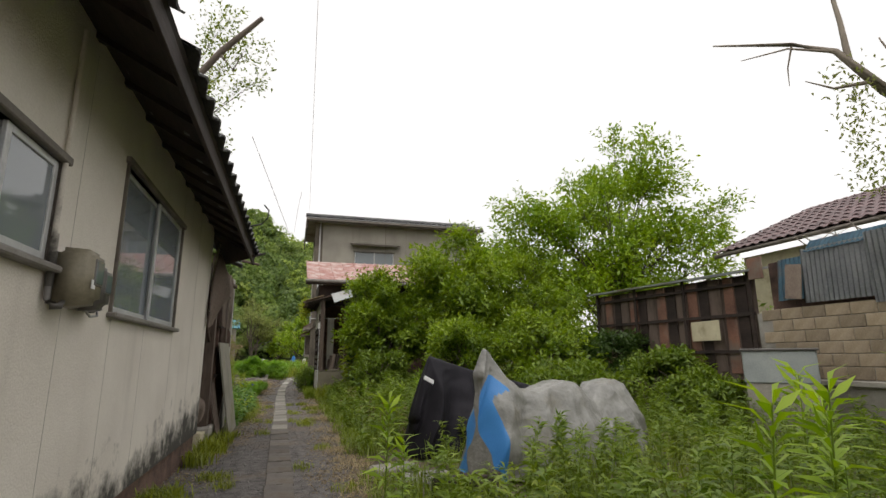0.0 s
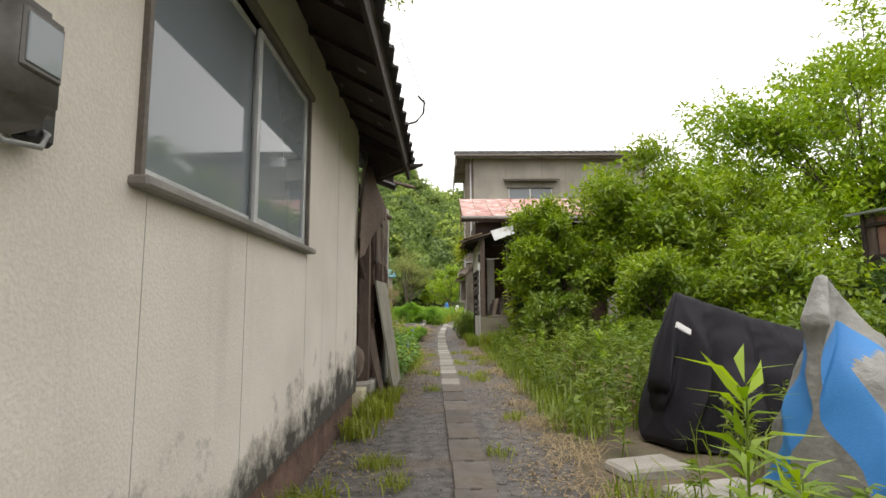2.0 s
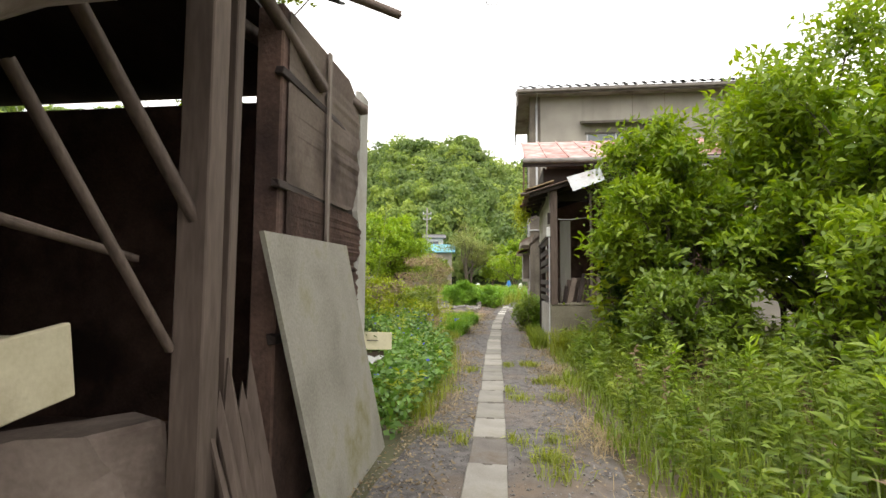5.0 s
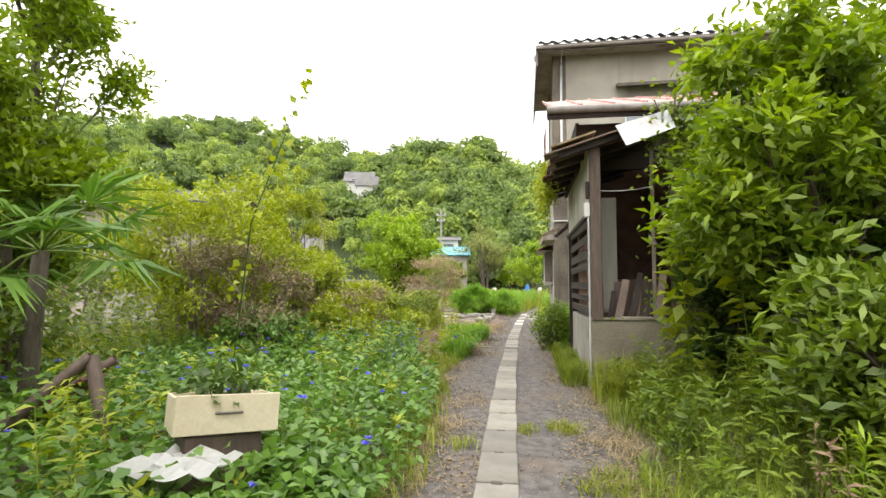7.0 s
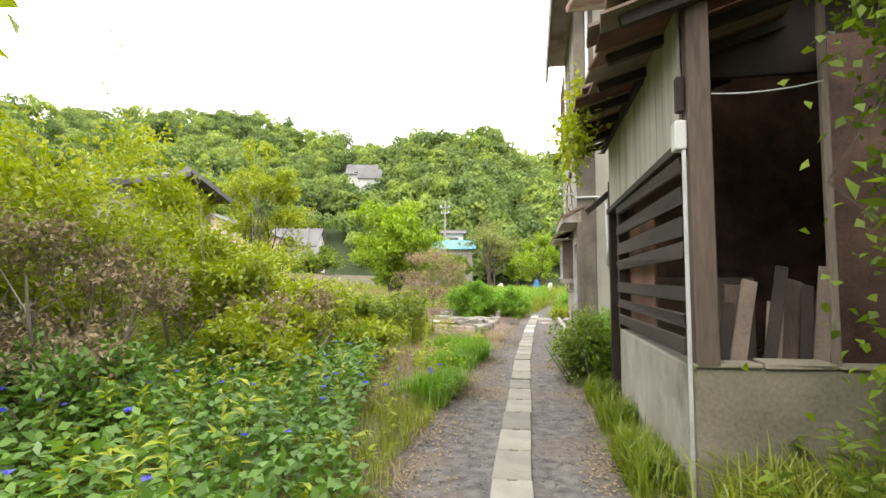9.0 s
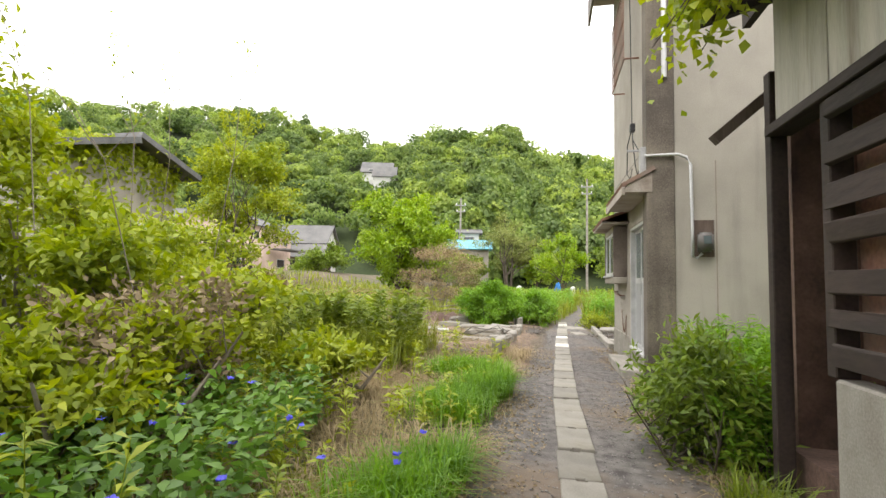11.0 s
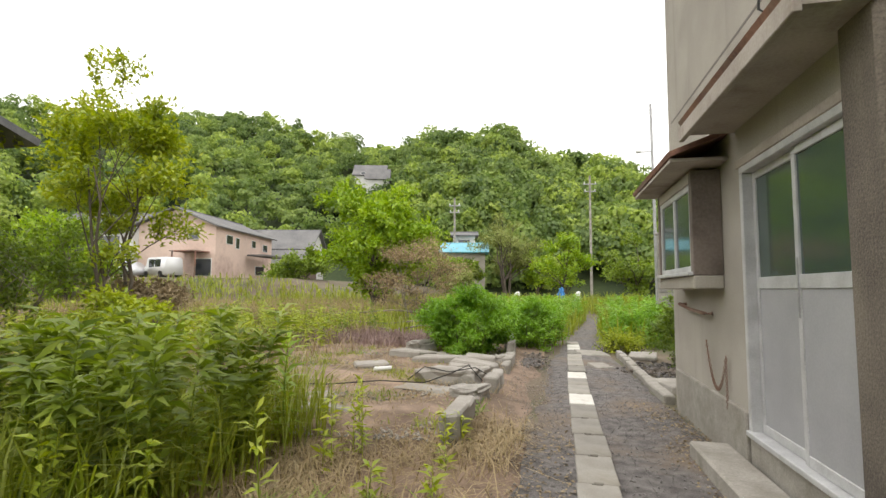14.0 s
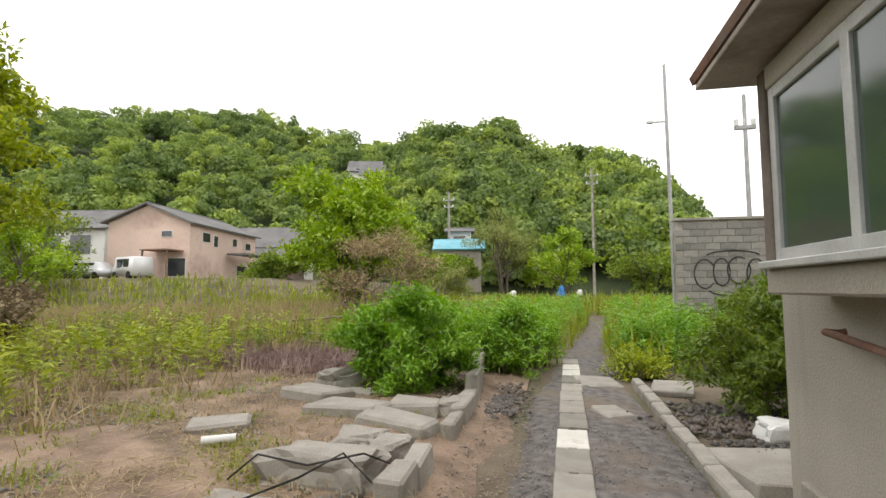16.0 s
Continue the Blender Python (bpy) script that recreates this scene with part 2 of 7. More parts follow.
CREAM = surface("cream_board", (0.52, 0.46, 0.3), (0.66, 0.6, 0.43), 4, 50, 0.7, 0.2, c3=(0.3, 0.24, 0.14), c3_amount=0.4)
RUBBER = surface("black_cable", (0.012, 0.011, 0.011), (0.03, 0.028, 0.026), 5, 60, 0.6, 0.1)
STEEL = surface("galvanised_steel", (0.3, 0.3, 0.3), (0.46, 0.46, 0.46), 6, 60, 0.5, 0.15, metal=0.4)
PINK = surface("pink_wall", (0.55, 0.42, 0.35), (0.69, 0.53, 0.45), 0.4, 6, 0.9, 0.15, c3=(0.4, 0.28, 0.24), c3_scale=0.3, c3_amount=0.4)
OFFWHITE = surface("offwhite_wall", (0.55, 0.55, 0.52), (0.7, 0.7, 0.67), 0.4, 6, 0.9, 0.1)
FAR_ROOF = surface("far_grey_roof", (0.1, 0.1, 0.1), (0.19, 0.185, 0.18), 0.6, 8, 0.8, 0.3)
TEAL = surface("teal_roof", (0.1, 0.32, 0.4), (0.2, 0.45, 0.53), 0.6, 8, 0.6, 0.1)
BARK = surface("bark", (0.05, 0.04, 0.03), (0.16, 0.13, 0.1), 6, 50, 0.95, 0.8, stretch=(1, 1, 0.25))
DEADWOOD = surface("pale_dead_wood", (0.16, 0.13, 0.1), (0.3, 0.26, 0.21), 6, 50, 0.9, 0.5, stretch=(1, 1, 0.25))
# window tint is raised to stand in for the sky's reflection
GLASS = glassy("window_glass", (0.24, 0.27, 0.29), 0.03, 0.75)
FROST = glassy("frosted_glass", (0.055, 0.085, 0.07), 0.09, 0.94)
DARKGLASS = glassy("far_glass", (0.04, 0.045, 0.05), 0.1, 1.0)
CURTAIN = surface("net_curtain", (0.45, 0.44, 0.4), (0.62, 0.6, 0.56), 4, 60, 0.95, 0.2)
GRAF = surface("black_spray", (0.02, 0.02, 0.022), (0.05, 0.05, 0.05), 9, 60, 0.8, 0.1)
SHEETGREY = surface("mossy_cement_board", (0.2, 0.185, 0.15), (0.36, 0.335, 0.285), 2, 70, 0.9, 0.4, c3=(0.17, 0.155, 0.06), c3_scale=2, c3_amount=0.5)
SILL = surface("dull_grey_sill", (0.17, 0.155, 0.14), (0.28, 0.26, 0.24), 6, 90, 0.6, 0.15)
PALE = surface("pale_broken_plaster", (0.31, 0.295, 0.26), (0.48, 0.455, 0.405), 3, 60, 0.92, 0.6, c3=(0.3, 0.27, 0.23), c3_amount=0.4)

L_GRASS = leafy("grass_leaf", (0.135, 0.175, 0.018), (0.34, 0.37, 0.045))
L_LUSH = leafy("lush_grass_leaf", (0.09, 0.21, 0.015), (0.29, 0.48, 0.045))
L_DRY = leafy("straw_leaf", (0.22, 0.16, 0.08), (0.44, 0.35, 0.2), 0.8, 0.2)
L_WEED = leafy("weed_leaf", (0.08, 0.14, 0.016), (0.25, 0.33, 0.038))
L_BANK = leafy("bank_leaf", (0.09, 0.145, 0.015), (0.28, 0.34, 0.037))
L_STALK = leafy("dry_stalk_leaf", (0.13, 0.09, 0.05), (0.3, 0.2, 0.12), 0.8, 0.15)
L_SHRUB = leafy("shrub_leaf", (0.08, 0.15, 0.015), (0.34, 0.44, 0.043), 0.42, 0.4)
L_YELLOW = leafy("yellow_green_leaf", (0.17, 0.24, 0.016), (0.46, 0.5, 0.048))
L_BRIGHT = leafy("bright_green_leaf", (0.13, 0.24, 0.014), (0.38, 0.5, 0.036))
L_DARK = leafy("dark_leaf", (0.03, 0.065, 0.013), (0.1, 0.16, 0.03), 0.45)
L_HILLDARK = leafy("hill_dark_leaf", (0.07, 0.12, 0.036), (0.23, 0.31, 0.085), 0.6, 0.4, 0.13)
L_IVY = leafy("periwinkle_leaf", (0.055, 0.125, 0.02), (0.2, 0.35, 0.055), 0.38, 0.28)
L_TAN = leafy("brown_twig_leaf", (0.2, 0.15, 0.09), (0.38, 0.3, 0.18), 0.8, 0.15)
L_GREYGREEN = leafy("grey_green_leaf", (0.17, 0.2, 0.05), (0.33, 0.36, 0.11), 0.6, 0.3)
L_HILL = leafy("hill_leaf", (0.11, 0.18, 0.042), (0.33, 0.41, 0.11), 0.6, 0.4, 0.13)
L_PURPLE = leafy("purple_weed_leaf", (0.21, 0.145, 0.13), (0.36, 0.26, 0.235), 0.7, 0.2)
PETAL = leafy("blue_petal", (0.1, 0.1, 0.62), (0.2, 0.2, 0.85), 0.6, 0.3)


# ---- builders ----
def thing(name, label, category, base=(0, 0, 0), group="", kind=""):
    ob = new(name)
    ob.location = base
    return tagged(ob, label, category, group, kind)


def base_of(ob):
    v = Vector((0, 0, 0))
    while ob:
        v += ob.location
        ob = ob.parent
    return v


def mesh_from(name, bm, mat, smooth=False):
    me = bpy.data.meshes.new(name)
    bm.normal_update()
    bm.to_mesh(me)
    bm.free()
    me.materials.append(mat)
    if smooth:
        me.polygons.foreach_set("use_smooth", [True] * len(me.polygons))
    return me


def part(name, bm, mat, parent=None, label="", smooth=False):
    """One mesh object; a part's geometry is given in world metres."""
    if parent:
        bmesh.ops.translate(bm, vec=-base_of(parent), verts=bm.verts)
    ob = new(name, mesh_from(name, bm, mat, smooth))
    ob.parent = parent
    return tagged(ob, label)


def raw(name, verts, faces, mat, parent=None, label="", smooth=False):
    me = bpy.data.meshes.new(name)
    v = np.asarray(verts, float).reshape(-1, 3)
    if parent:
        v = v - np.array(base_of(parent))
    f = np.asarray(faces, np.int32)
    me.vertices.add(len(v))
    me.vertices.foreach_set("co", v.ravel())
    k = f.shape[1]
    me.loops.add(f.size)
    me.loops.foreach_set("vertex_index", f.ravel())
    me.polygons.add(len(f))
    me.polygons.foreach_set("loop_start", np.arange(0, f.size, k, dtype=np.int32))
    if smooth:
        me.polygons.foreach_set("use_smooth", np.ones(len(f), bool))
    me.update(calc_edges=True)
    me.materials.append(mat)
    ob = new(name, me)
    ob.parent = parent
    return tagged(ob, label)


def box(x0, x1, y0, y1, z0, z1, bevel=0.0, bm=None, turn=None, rough=0.0):
    """A block between two corners, bevelled, its corners jittered by rough."""
    own = bmesh.new()
    bmesh.ops.create_cube(own, size=1)
    c = Vector(((x0 + x1) / 2, (y0 + y1) / 2, (z0 + z1) / 2))
    s = (abs(x1 - x0), abs(y1 - y0), abs(z1 - z0))
    for v in own.verts:
        v.co = Vector((v.co.x * s[0], v.co.y * s[1], v.co.z * s[2]))
        if rough:
            v.co += Vector((random.uniform(-rough, rough), random.uniform(-rough, rough), random.uniform(-rough, rough)))
    if bevel:
        bmesh.ops.bevel(own, geom=list(own.edges), offset=min(bevel, min(s) * 0.45), segments=1, affect="EDGES")
    own.transform(Matrix.Translation(c) @ (turn or Matrix()))
    if bm is None:
        return own
    me = bpy.data.meshes.new("tmp")
    own.to_mesh(me)
    own.free()
    bm.from_mesh(me)
    bpy.data.meshes.remove(me)
    return bm


def sheet(corners, thick, bm=None, bevel=0.0):
    """A slab on four corners, thickened against its normal."""
    bm = bm or bmesh.new()
    c = [Vector(p) for p in corners]
    nrm = (c[1] - c[0]).cross(c[3] - c[0]).normalized()
    a = [bm.verts.new(p) for p in c]
    b = [bm.verts.new(p - nrm * thick) for p in c]
    k = len(c)
    bm.faces.new(a)
    bm.faces.new(b[::-1])
    for i in range(k):
        bm.faces.new((a[i], b[i], b[(i + 1) % k], a[(i + 1) % k]))
    bmesh.ops.recalc_face_normals(bm, faces=bm.faces)
    return bm


def tube_arrays(paths, n=6):
    """Tapered tubes along lists of (point, radius)."""
    V, F = [], []
    for path in paths:
        pts = [Vector(p) for p, _ in path]
        for i, (p, r) in enumerate(path):
            d = (pts[min(i + 1, len(pts) - 1)] - pts[max(i - 1, 0)]).normalized()
            u = d.orthogonal().normalized()
            w = d.cross(u)
            for k in range(n):
                a = 2 * math.pi * k / n
                V.append(tuple(pts[i] + (u * math.cos(a) + w * math.sin(a)) * r))
        b = len(V) - n * len(path)
        for i in range(len(path) - 1):
            for k in range(n):
                F.append((b + i * n + k, b + i * n + (k + 1) % n, b + (i + 1) * n + (k + 1) % n, b + (i + 1) * n + k))
    return V, F


def tube(name, pts, r, mat, parent=None, label="", n=6):
    V, F = tube_arrays([[(p, r) for p in pts]], n)
    return raw(name, V, F, mat, parent, label, True)


def sag(a, b, drop, k=10):
    a, b = Vector(a), Vector(b)
    return [a.lerp(b, i / k) - Vector((0, 0, drop * 4 * (i / k) * (1 - i / k))) for i in range(k + 1)]


rng = np.random.default_rng(7)


def leaf_quads(c, d, length, width, fold=0.25, droop=0.2, face=None):
    """Leaves as folded rhombs: c base points, d directions, face the way that their upper sides turn."""
    n = len(c)
    d = d / (np.linalg.norm(d, axis=1, keepdims=True) + 1e-9)
    up = rng.normal(0, 0.5, (n, 3)) + ((0, 0, 1) if face is None else face)
    s = np.cross(d, up)
    s /= np.linalg.norm(s, axis=1, keepdims=True) + 1e-9
    nn = np.cross(s, d)
    L = length * rng.uniform(0.7, 1.25, (n, 1))
    W = width * rng.uniform(0.8, 1.2, (n, 1)) * 0.5
    mid = c + d * L * 0.45
    tip = c + d * L - nn * L * droop
    a = mid + s * W + nn * W * fold
    b = mid - s * W + nn * W * fold
    V = np.stack([c, a, tip, b], 1).reshape(-1, 3)
    F = np.arange(4 * n).reshape(n, 4)
    return V, F


def grass(name, label, c, h, lean, width, mat, category="grass"):
    """One patch of standing blades as stuff."""
    n = len(c)
    a = rng.uniform(0, 2 * np.pi, n)
    dirv = np.stack([np.cos(a), np.sin(a), np.zeros(n)], 1)
    side = np.stack([-np.sin(a), np.cos(a), np.zeros(n)], 1)
    H = (h * rng.uniform(0.45, 1.25, n))[:, None]
    ln = (lean * rng.uniform(0.2, 1.7, n))[:, None]
    W = width * rng.uniform(0.7, 1.3, (n, 1))
    z = np.array([0, 0, 1.0])
    mid = c + z * H * 0.6 + dirv * H * ln * 0.3
    tip = c + z * H * (1 - 0.35 * np.minimum(ln, 1.5)) + dirv * H * ln
    V = np.stack([c - side * W * 0.35, mid - side * W * 0.5, tip, mid + side * W * 0.5, c + side * W * 0.35], 1).reshape(-1, 3)
    F = np.arange(5 * n).reshape(n, 5)
    ob = raw(name, V, F, mat)
    return tagged(ob, label, category, kind="stuff")


# ---- ground, path and drain ----
def cx(y):
    """The middle of the drain's lids along the path."""
    return float(np.interp(y, [-6, 2, 5, 9, 12.5, 16.6, 22, 28, 34, 42, 60], [0.2, 0.16, 0.13, 0.05, 0.0, -0.08, -0.12, -0.02, 0.15, 0.9, 3.0]))


def edges(y):
    """The asphalt's ragged left and right edges."""
    l = np.interp(y, [-6, 7, 9, 11, 13, 15, 17, 20, 23, 25.5, 28, 30, 34, 44], [-1.02, -1.02, -0.75, -0.55, -0.5, -0.6, -1.0, -0.8, -0.8, -0.6, -0.42, -0.45, -0.02, 1.2])
    r = np.interp(y, [-6, 5, 9, 13, 16, 18, 20, 22, 24, 28, 32, 36, 44], [0.95, 0.85, 0.95, 0.85, 0.95, 0.75, 0.9, 0.7, 1.02, 0.9, 0.78, 0.8, 2.0])
    return float(l) + 0.1 * noise.noise((y * 1.7, 3, 0)), float(r) + 0.1 * noise.noise((y * 1.7, 9, 0))


def ground_z(x, y):
    """Gentle unevenness away from the path."""
    far = min(max((abs(x - 0.0) - 1.2) / 2.5, 0), 1)
    z = far * 0.12 * noise.noise((x * 0.35, y * 0.35, 0.3)) + far * 0.04 * noise.noise((x * 1.7, y * 1.7, 2.0))
    return z - 0.015


gx = np.concatenate([[-3000, -900, -300, -120, -60, -30], np.arange(-18, 18.1, 0.6), [30, 60, 120, 300, 900, 3000]])
gy = np.concatenate([[-3000, -900, -300, -100, -40, -15], np.arange(-6, 50.1, 0.6), [60, 80, 120, 300, 900, 3000]])
GV = [(x, y, ground_z(x, y) if abs(x) < 30 and -15 < y < 60 else -0.03) for y in gy for x in gx]
GF = [(j * len(gx) + i, j * len(gx) + i + 1, (j + 1) * len(gx) + i + 1, (j + 1) * len(gx) + i) for j in range(len(gy) - 1) for i in range(len(gx) - 1)]
tagged(raw("ground", GV, GF, SOIL, smooth=True), "dry brown soil with weeds and moss", "ground", kind="structure")

PV = []
ys = np.arange(-5, 46, 0.18)
for y in ys:
    l, r = edges(y)
    for k in range(9):
        x = l + (r - l) * k / 8
        edge = 0.022 if k in (0, 8) else 0.0
        PV.append((x, y, 0.012 - edge + 0.01 * noise.noise((x * 2.2, y * 2.2, 5))))
PF = [(j * 9 + i, j * 9 + i + 1, (j + 1) * 9 + i + 1, (j + 1) * 9 + i) for j in range(len(ys) - 1) for i in range(8)]
tagged(raw("road", PV, PF, ASPHALT, smooth=True), "worn grey asphalt footpath with gravel and leaf litter", "path", kind="structure")

drain = thing("drain_channel", "row of grey concrete drain covers along the footpath", "drain", kind="structure")


def lid_mesh(name, mat):
    """A drain cover with a finger notch in the middle of each end."""
    bm = sheet([(-0.135, -0.294, 0), (-0.035, -0.294, 0), (-0.03, -0.275, 0), (0.03, -0.275, 0), (0.035, -0.294, 0), (0.135, -0.294, 0),
                (0.135, 0.294, 0), (0.035, 0.294, 0), (0.03, 0.275, 0), (-0.03, 0.275, 0), (-0.035, 0.294, 0), (-0.135, 0.294, 0)], 0.05)
    bmesh.ops.bevel(bm, geom=[e for e in bm.edges if all(v.co.z > -0.01 for v in e.verts)], offset=0.006, segments=1, affect="EDGES")
    return mesh_from(name, bm, mat)


lid_me, lid_new, lid_old = lid_mesh("cover", LID), lid_mesh("cover_pale", LID_NEW), lid_mesh("cover_dirty", LID_OLD)
y = -4.6
while y < 34.3:
    pale = 27.1 < y < 27.5 or 28.9 < y < 29.4 or 32.6 < y < 33.3
    ob = new("drain_cover", lid_new if pale else lid_old if y < 11 + random.uniform(-2, 1) else lid_me)
    ob.parent = drain
    ob.matrix_basis = pose(cx(y) + random.uniform(-0.008, 0.008), y, 0.036 + random.uniform(-0.006, 0.006), random.uniform(-0.8, 0.8), random.uniform(-1, 1),
                           -math.degrees(math.atan2(cx(y + 0.3) - cx(y - 0.3), 0.6)) + random.uniform(-0.8, 0.8))
    y += 0.6

# bare terrace of a demolished house
TV = []
tx, ty = np.arange(-9, -0.3, 0.25), np.arange(23.5, 33.1, 0.25)
for y in ty:
    for x in tx:
        e = min((x + 9) / 2, (-0.35 - x) / 1.1, (y - 23.5) / 1.5, (33 - y) / 1.0, 1)
        TV.append((x, y, -0.05 + 0.2 * max(e, 0) + 0.05 * noise.noise((x, y, 1)) + 0.025 * noise.noise((x * 3, y * 3, 1))))
TF = [(j * len(tx) + i, j * len(tx) + i + 1, (j + 1) * len(tx) + i + 1, (j + 1) * len(tx) + i) for j in range(len(ty) - 1) for i in range(len(tx) - 1)]
tagged(raw("bare_plot", TV, TF, BARE, smooth=True), "bare sandy plot of a demolished house", "ground", kind="structure")

# ---- first house: long plastered shed on the left ----
WX = -0.985


def wall_with_holes(y0, y1, z0, z1, x0, x1, holes):
    """A wall along y with rectangular openings (y0, y1, z0, z1)."""
    bm = bmesh.new()
    cuts = sorted({y0, y1, *[h[0] for h in holes], *[h[1] for h in holes]})
    for a, b in zip(cuts, cuts[1:]):
        mid = (a + b) / 2
        hs = [h for h in holes if h[0] < mid < h[1]]
        if hs:
            h = hs[0]
            if h[2] > z0:
                box(x0, x1, a, b, z0, h[2], bm=bm)
            box(x0, x1, a, b, h[3], z1, bm=bm)
        else:
            box(x0, x1, a, b, z0, z1, bm=bm)
    bmesh.ops.remove_doubles(bm, verts=bm.verts, dist=0.0005)
    return bm


house1 = thing("long_house", "abandoned low plastered house with a tiled roof and a collapsed end", "house", (-3, 2, 0))
W1, W2 = (1.5, 2.53, 1.685, 2.2), (3.5, 5.36, 1.54, 2.56)
part("front_wall", wall_with_holes(-5, 7.45, 0.28, 3.1, WX - 0.14, WX, [W1, W2]), PLASTER, house1, "off-white plaster wall, mouldy at the foot")
part("plinth", box(WX - 0.16, WX - 0.03, -5, 7.42, -0.1, 0.3, 0.01), MUD, house1, "dark damp concrete footing")
for y in (2.78, 3.55, 4.36, 5.4, 6.4, 7.25):
    part("joint_strip", box(WX - 0.01, WX + 0.0015, y - 0.001, y + 0.001, 0.3, 1.5 if 3.4 < y < 5.38 else 2.95), PALE, house1, "hairline panel joint")
for nm, x0, x1, y0, y1 in (("back_wall", -6.2, -6.05, -5, 10.6), ("end_wall", -6.05, WX - 0.145, -5, -4.85), ("inner_wall", -6.05, -1.9, 7.2, 7.3)):
    part(nm, box(x0, x1, y0, y1, 0, 3.3), PLASTER, house1)
part("inner_floor", box(-6.0, WX - 0.17, -4.8, 10.5, 0.0, 0.12), MUD, house1)
part("far_end_wall", box(-6.0, -1.17, 10.47, 10.6, 0.0, 2.75), MUD, house1)
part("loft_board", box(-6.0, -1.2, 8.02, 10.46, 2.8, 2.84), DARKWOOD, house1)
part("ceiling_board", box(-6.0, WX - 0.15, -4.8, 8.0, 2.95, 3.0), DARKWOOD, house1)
for (a, b, z0, z1) in (W1, W2):
    win = part("window", box(WX - 0.05, WX + 0.035, a - 0.05, b + 0.05, z1, z1 + 0.045, 0.006), BRONZE, house1, "sliding window in a brown frame")
    part("sill", box(WX - 0.05, WX + 0.06, a - 0.05, b + 0.06, z0 - 0.035, z0, 0.008), SILL, win, "projecting metal sill")
    for y in (a, b):
        part("frame", box(WX - 0.05, WX + 0.02, y - 0.022, y, z0, z1) if y == a else box(WX - 0.05, WX + 0.02, y, y + 0.022, z0, z1), BRONZE, win)
    m = (a + b) / 2 + 0.05
    for k, (p, q, x) in enumerate(((a + 0.01, m + 0.03, WX - 0.03), (m - 0.03, b - 0.01, WX - 0.002))):
        bm = bmesh.new()
        for q0, q1, r0, r1 in ((p, p + 0.04, z0, z1), (q - 0.04, q, z0, z1), (p + 0.04, q - 0.04, z0, z0 + 0.055), (p + 0.04, q - 0.04, z1 - 0.04, z1)):
            box(x - 0.022, x, q0, q1, r0 + 0.002, r1 - 0.002, 0.003, bm)
        part("sash", bm, ALU, win, "aluminium sash")
        g = part("pane", box(x - 0.014, x - 0.009, p + 0.035, q - 0.035, z0 + 0.05, z1 - 0.035), GLASS, win, "dark glass, tint lightened for sky reflection")
        g.visible_shadow = False

# roof: boarded eave, tiles
SL = math.atan2(1.75, 3.3)
EX, EZ = -0.46, 2.78


def roof_z(x):
    return EZ + (EX - x) * math.tan(SL)


roof1 = part("roof", sheet([(EX, -5.3, EZ), (EX, 8.05, EZ), (-3.7, 8.05, roof_z(-3.7)), (-3.7, -5.3, roof_z(-3.7))][::-1], 0.03), DARKWOOD, house1, "rotten eave boarding, enclosed shade in its dark colour")
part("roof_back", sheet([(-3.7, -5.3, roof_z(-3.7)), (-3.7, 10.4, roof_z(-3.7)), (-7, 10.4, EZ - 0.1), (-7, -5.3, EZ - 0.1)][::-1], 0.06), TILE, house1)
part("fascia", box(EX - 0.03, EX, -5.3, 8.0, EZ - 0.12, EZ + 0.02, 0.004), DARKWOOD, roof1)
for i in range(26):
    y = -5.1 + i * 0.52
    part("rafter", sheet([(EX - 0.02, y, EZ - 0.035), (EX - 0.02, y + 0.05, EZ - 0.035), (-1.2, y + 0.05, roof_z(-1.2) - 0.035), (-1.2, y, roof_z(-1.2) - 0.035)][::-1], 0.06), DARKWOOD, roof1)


def tile_bm(w=0.28, l=0.3):
    """A waved clay tile, lying with its low edge at the origin, rising along -x."""
    V, F = [], []
    for i in range(2):
        for k in range(7):
            u = k / 6
            z = 0.028 * math.sin(u * 2 * math.pi) + 0.01
            V += [(-i * l, (u - 0.5) * w, z + (0.028 if i == 0 else 0.0)), (-i * l, (u - 0.5) * w, z - 0.014 + (0.028 if i == 0 else 0.0))]
    for k in range(6):
        a, b = 2 * k, 2 * (k + 7)
        F += [(a, a + 2, b + 2, b), (a + 1, b + 1, b + 3, a + 3), (a, a + 1, a + 3, a + 2)]
    return V, F


TVt, TFt = tile_bm()
tme = bpy.data.meshes.new("tile")
tme.from_pydata(TVt, [], TFt)
tme.materials.append(TILE)
for j in range(4):
    for i in range(47):
        y = -5.1 + i * 0.28
        if y > 8 or (j < 1 and 1.6 < y < 2.6 and random.random() < 0.6):
            continue
        x = EX + 0.05 - j * 0.24
        ob = new("roof_tile", tme)
        ob.parent = house1
        ob.matrix_basis = Matrix.Translation(-Vector((-3, 2, 0))) @ pose(x, y + random.uniform(-0.01, 0.01), roof_z(x) + 0.035, 0, math.degrees(SL) + random.uniform(-2, 2), random.uniform(-2, 2))
part("tile_field", sheet([(EX - 0.85, -5.2, roof_z(EX - 0.85) + 0.05), (EX - 0.85, 8.0, roof_z(EX - 0.85) + 0.05), (-3.7, 8.0, roof_z(-3.7) + 0.05), (-3.7, -5.2, roof_z(-3.7) + 0.05)][::-1], 0.04), TILE, house1)

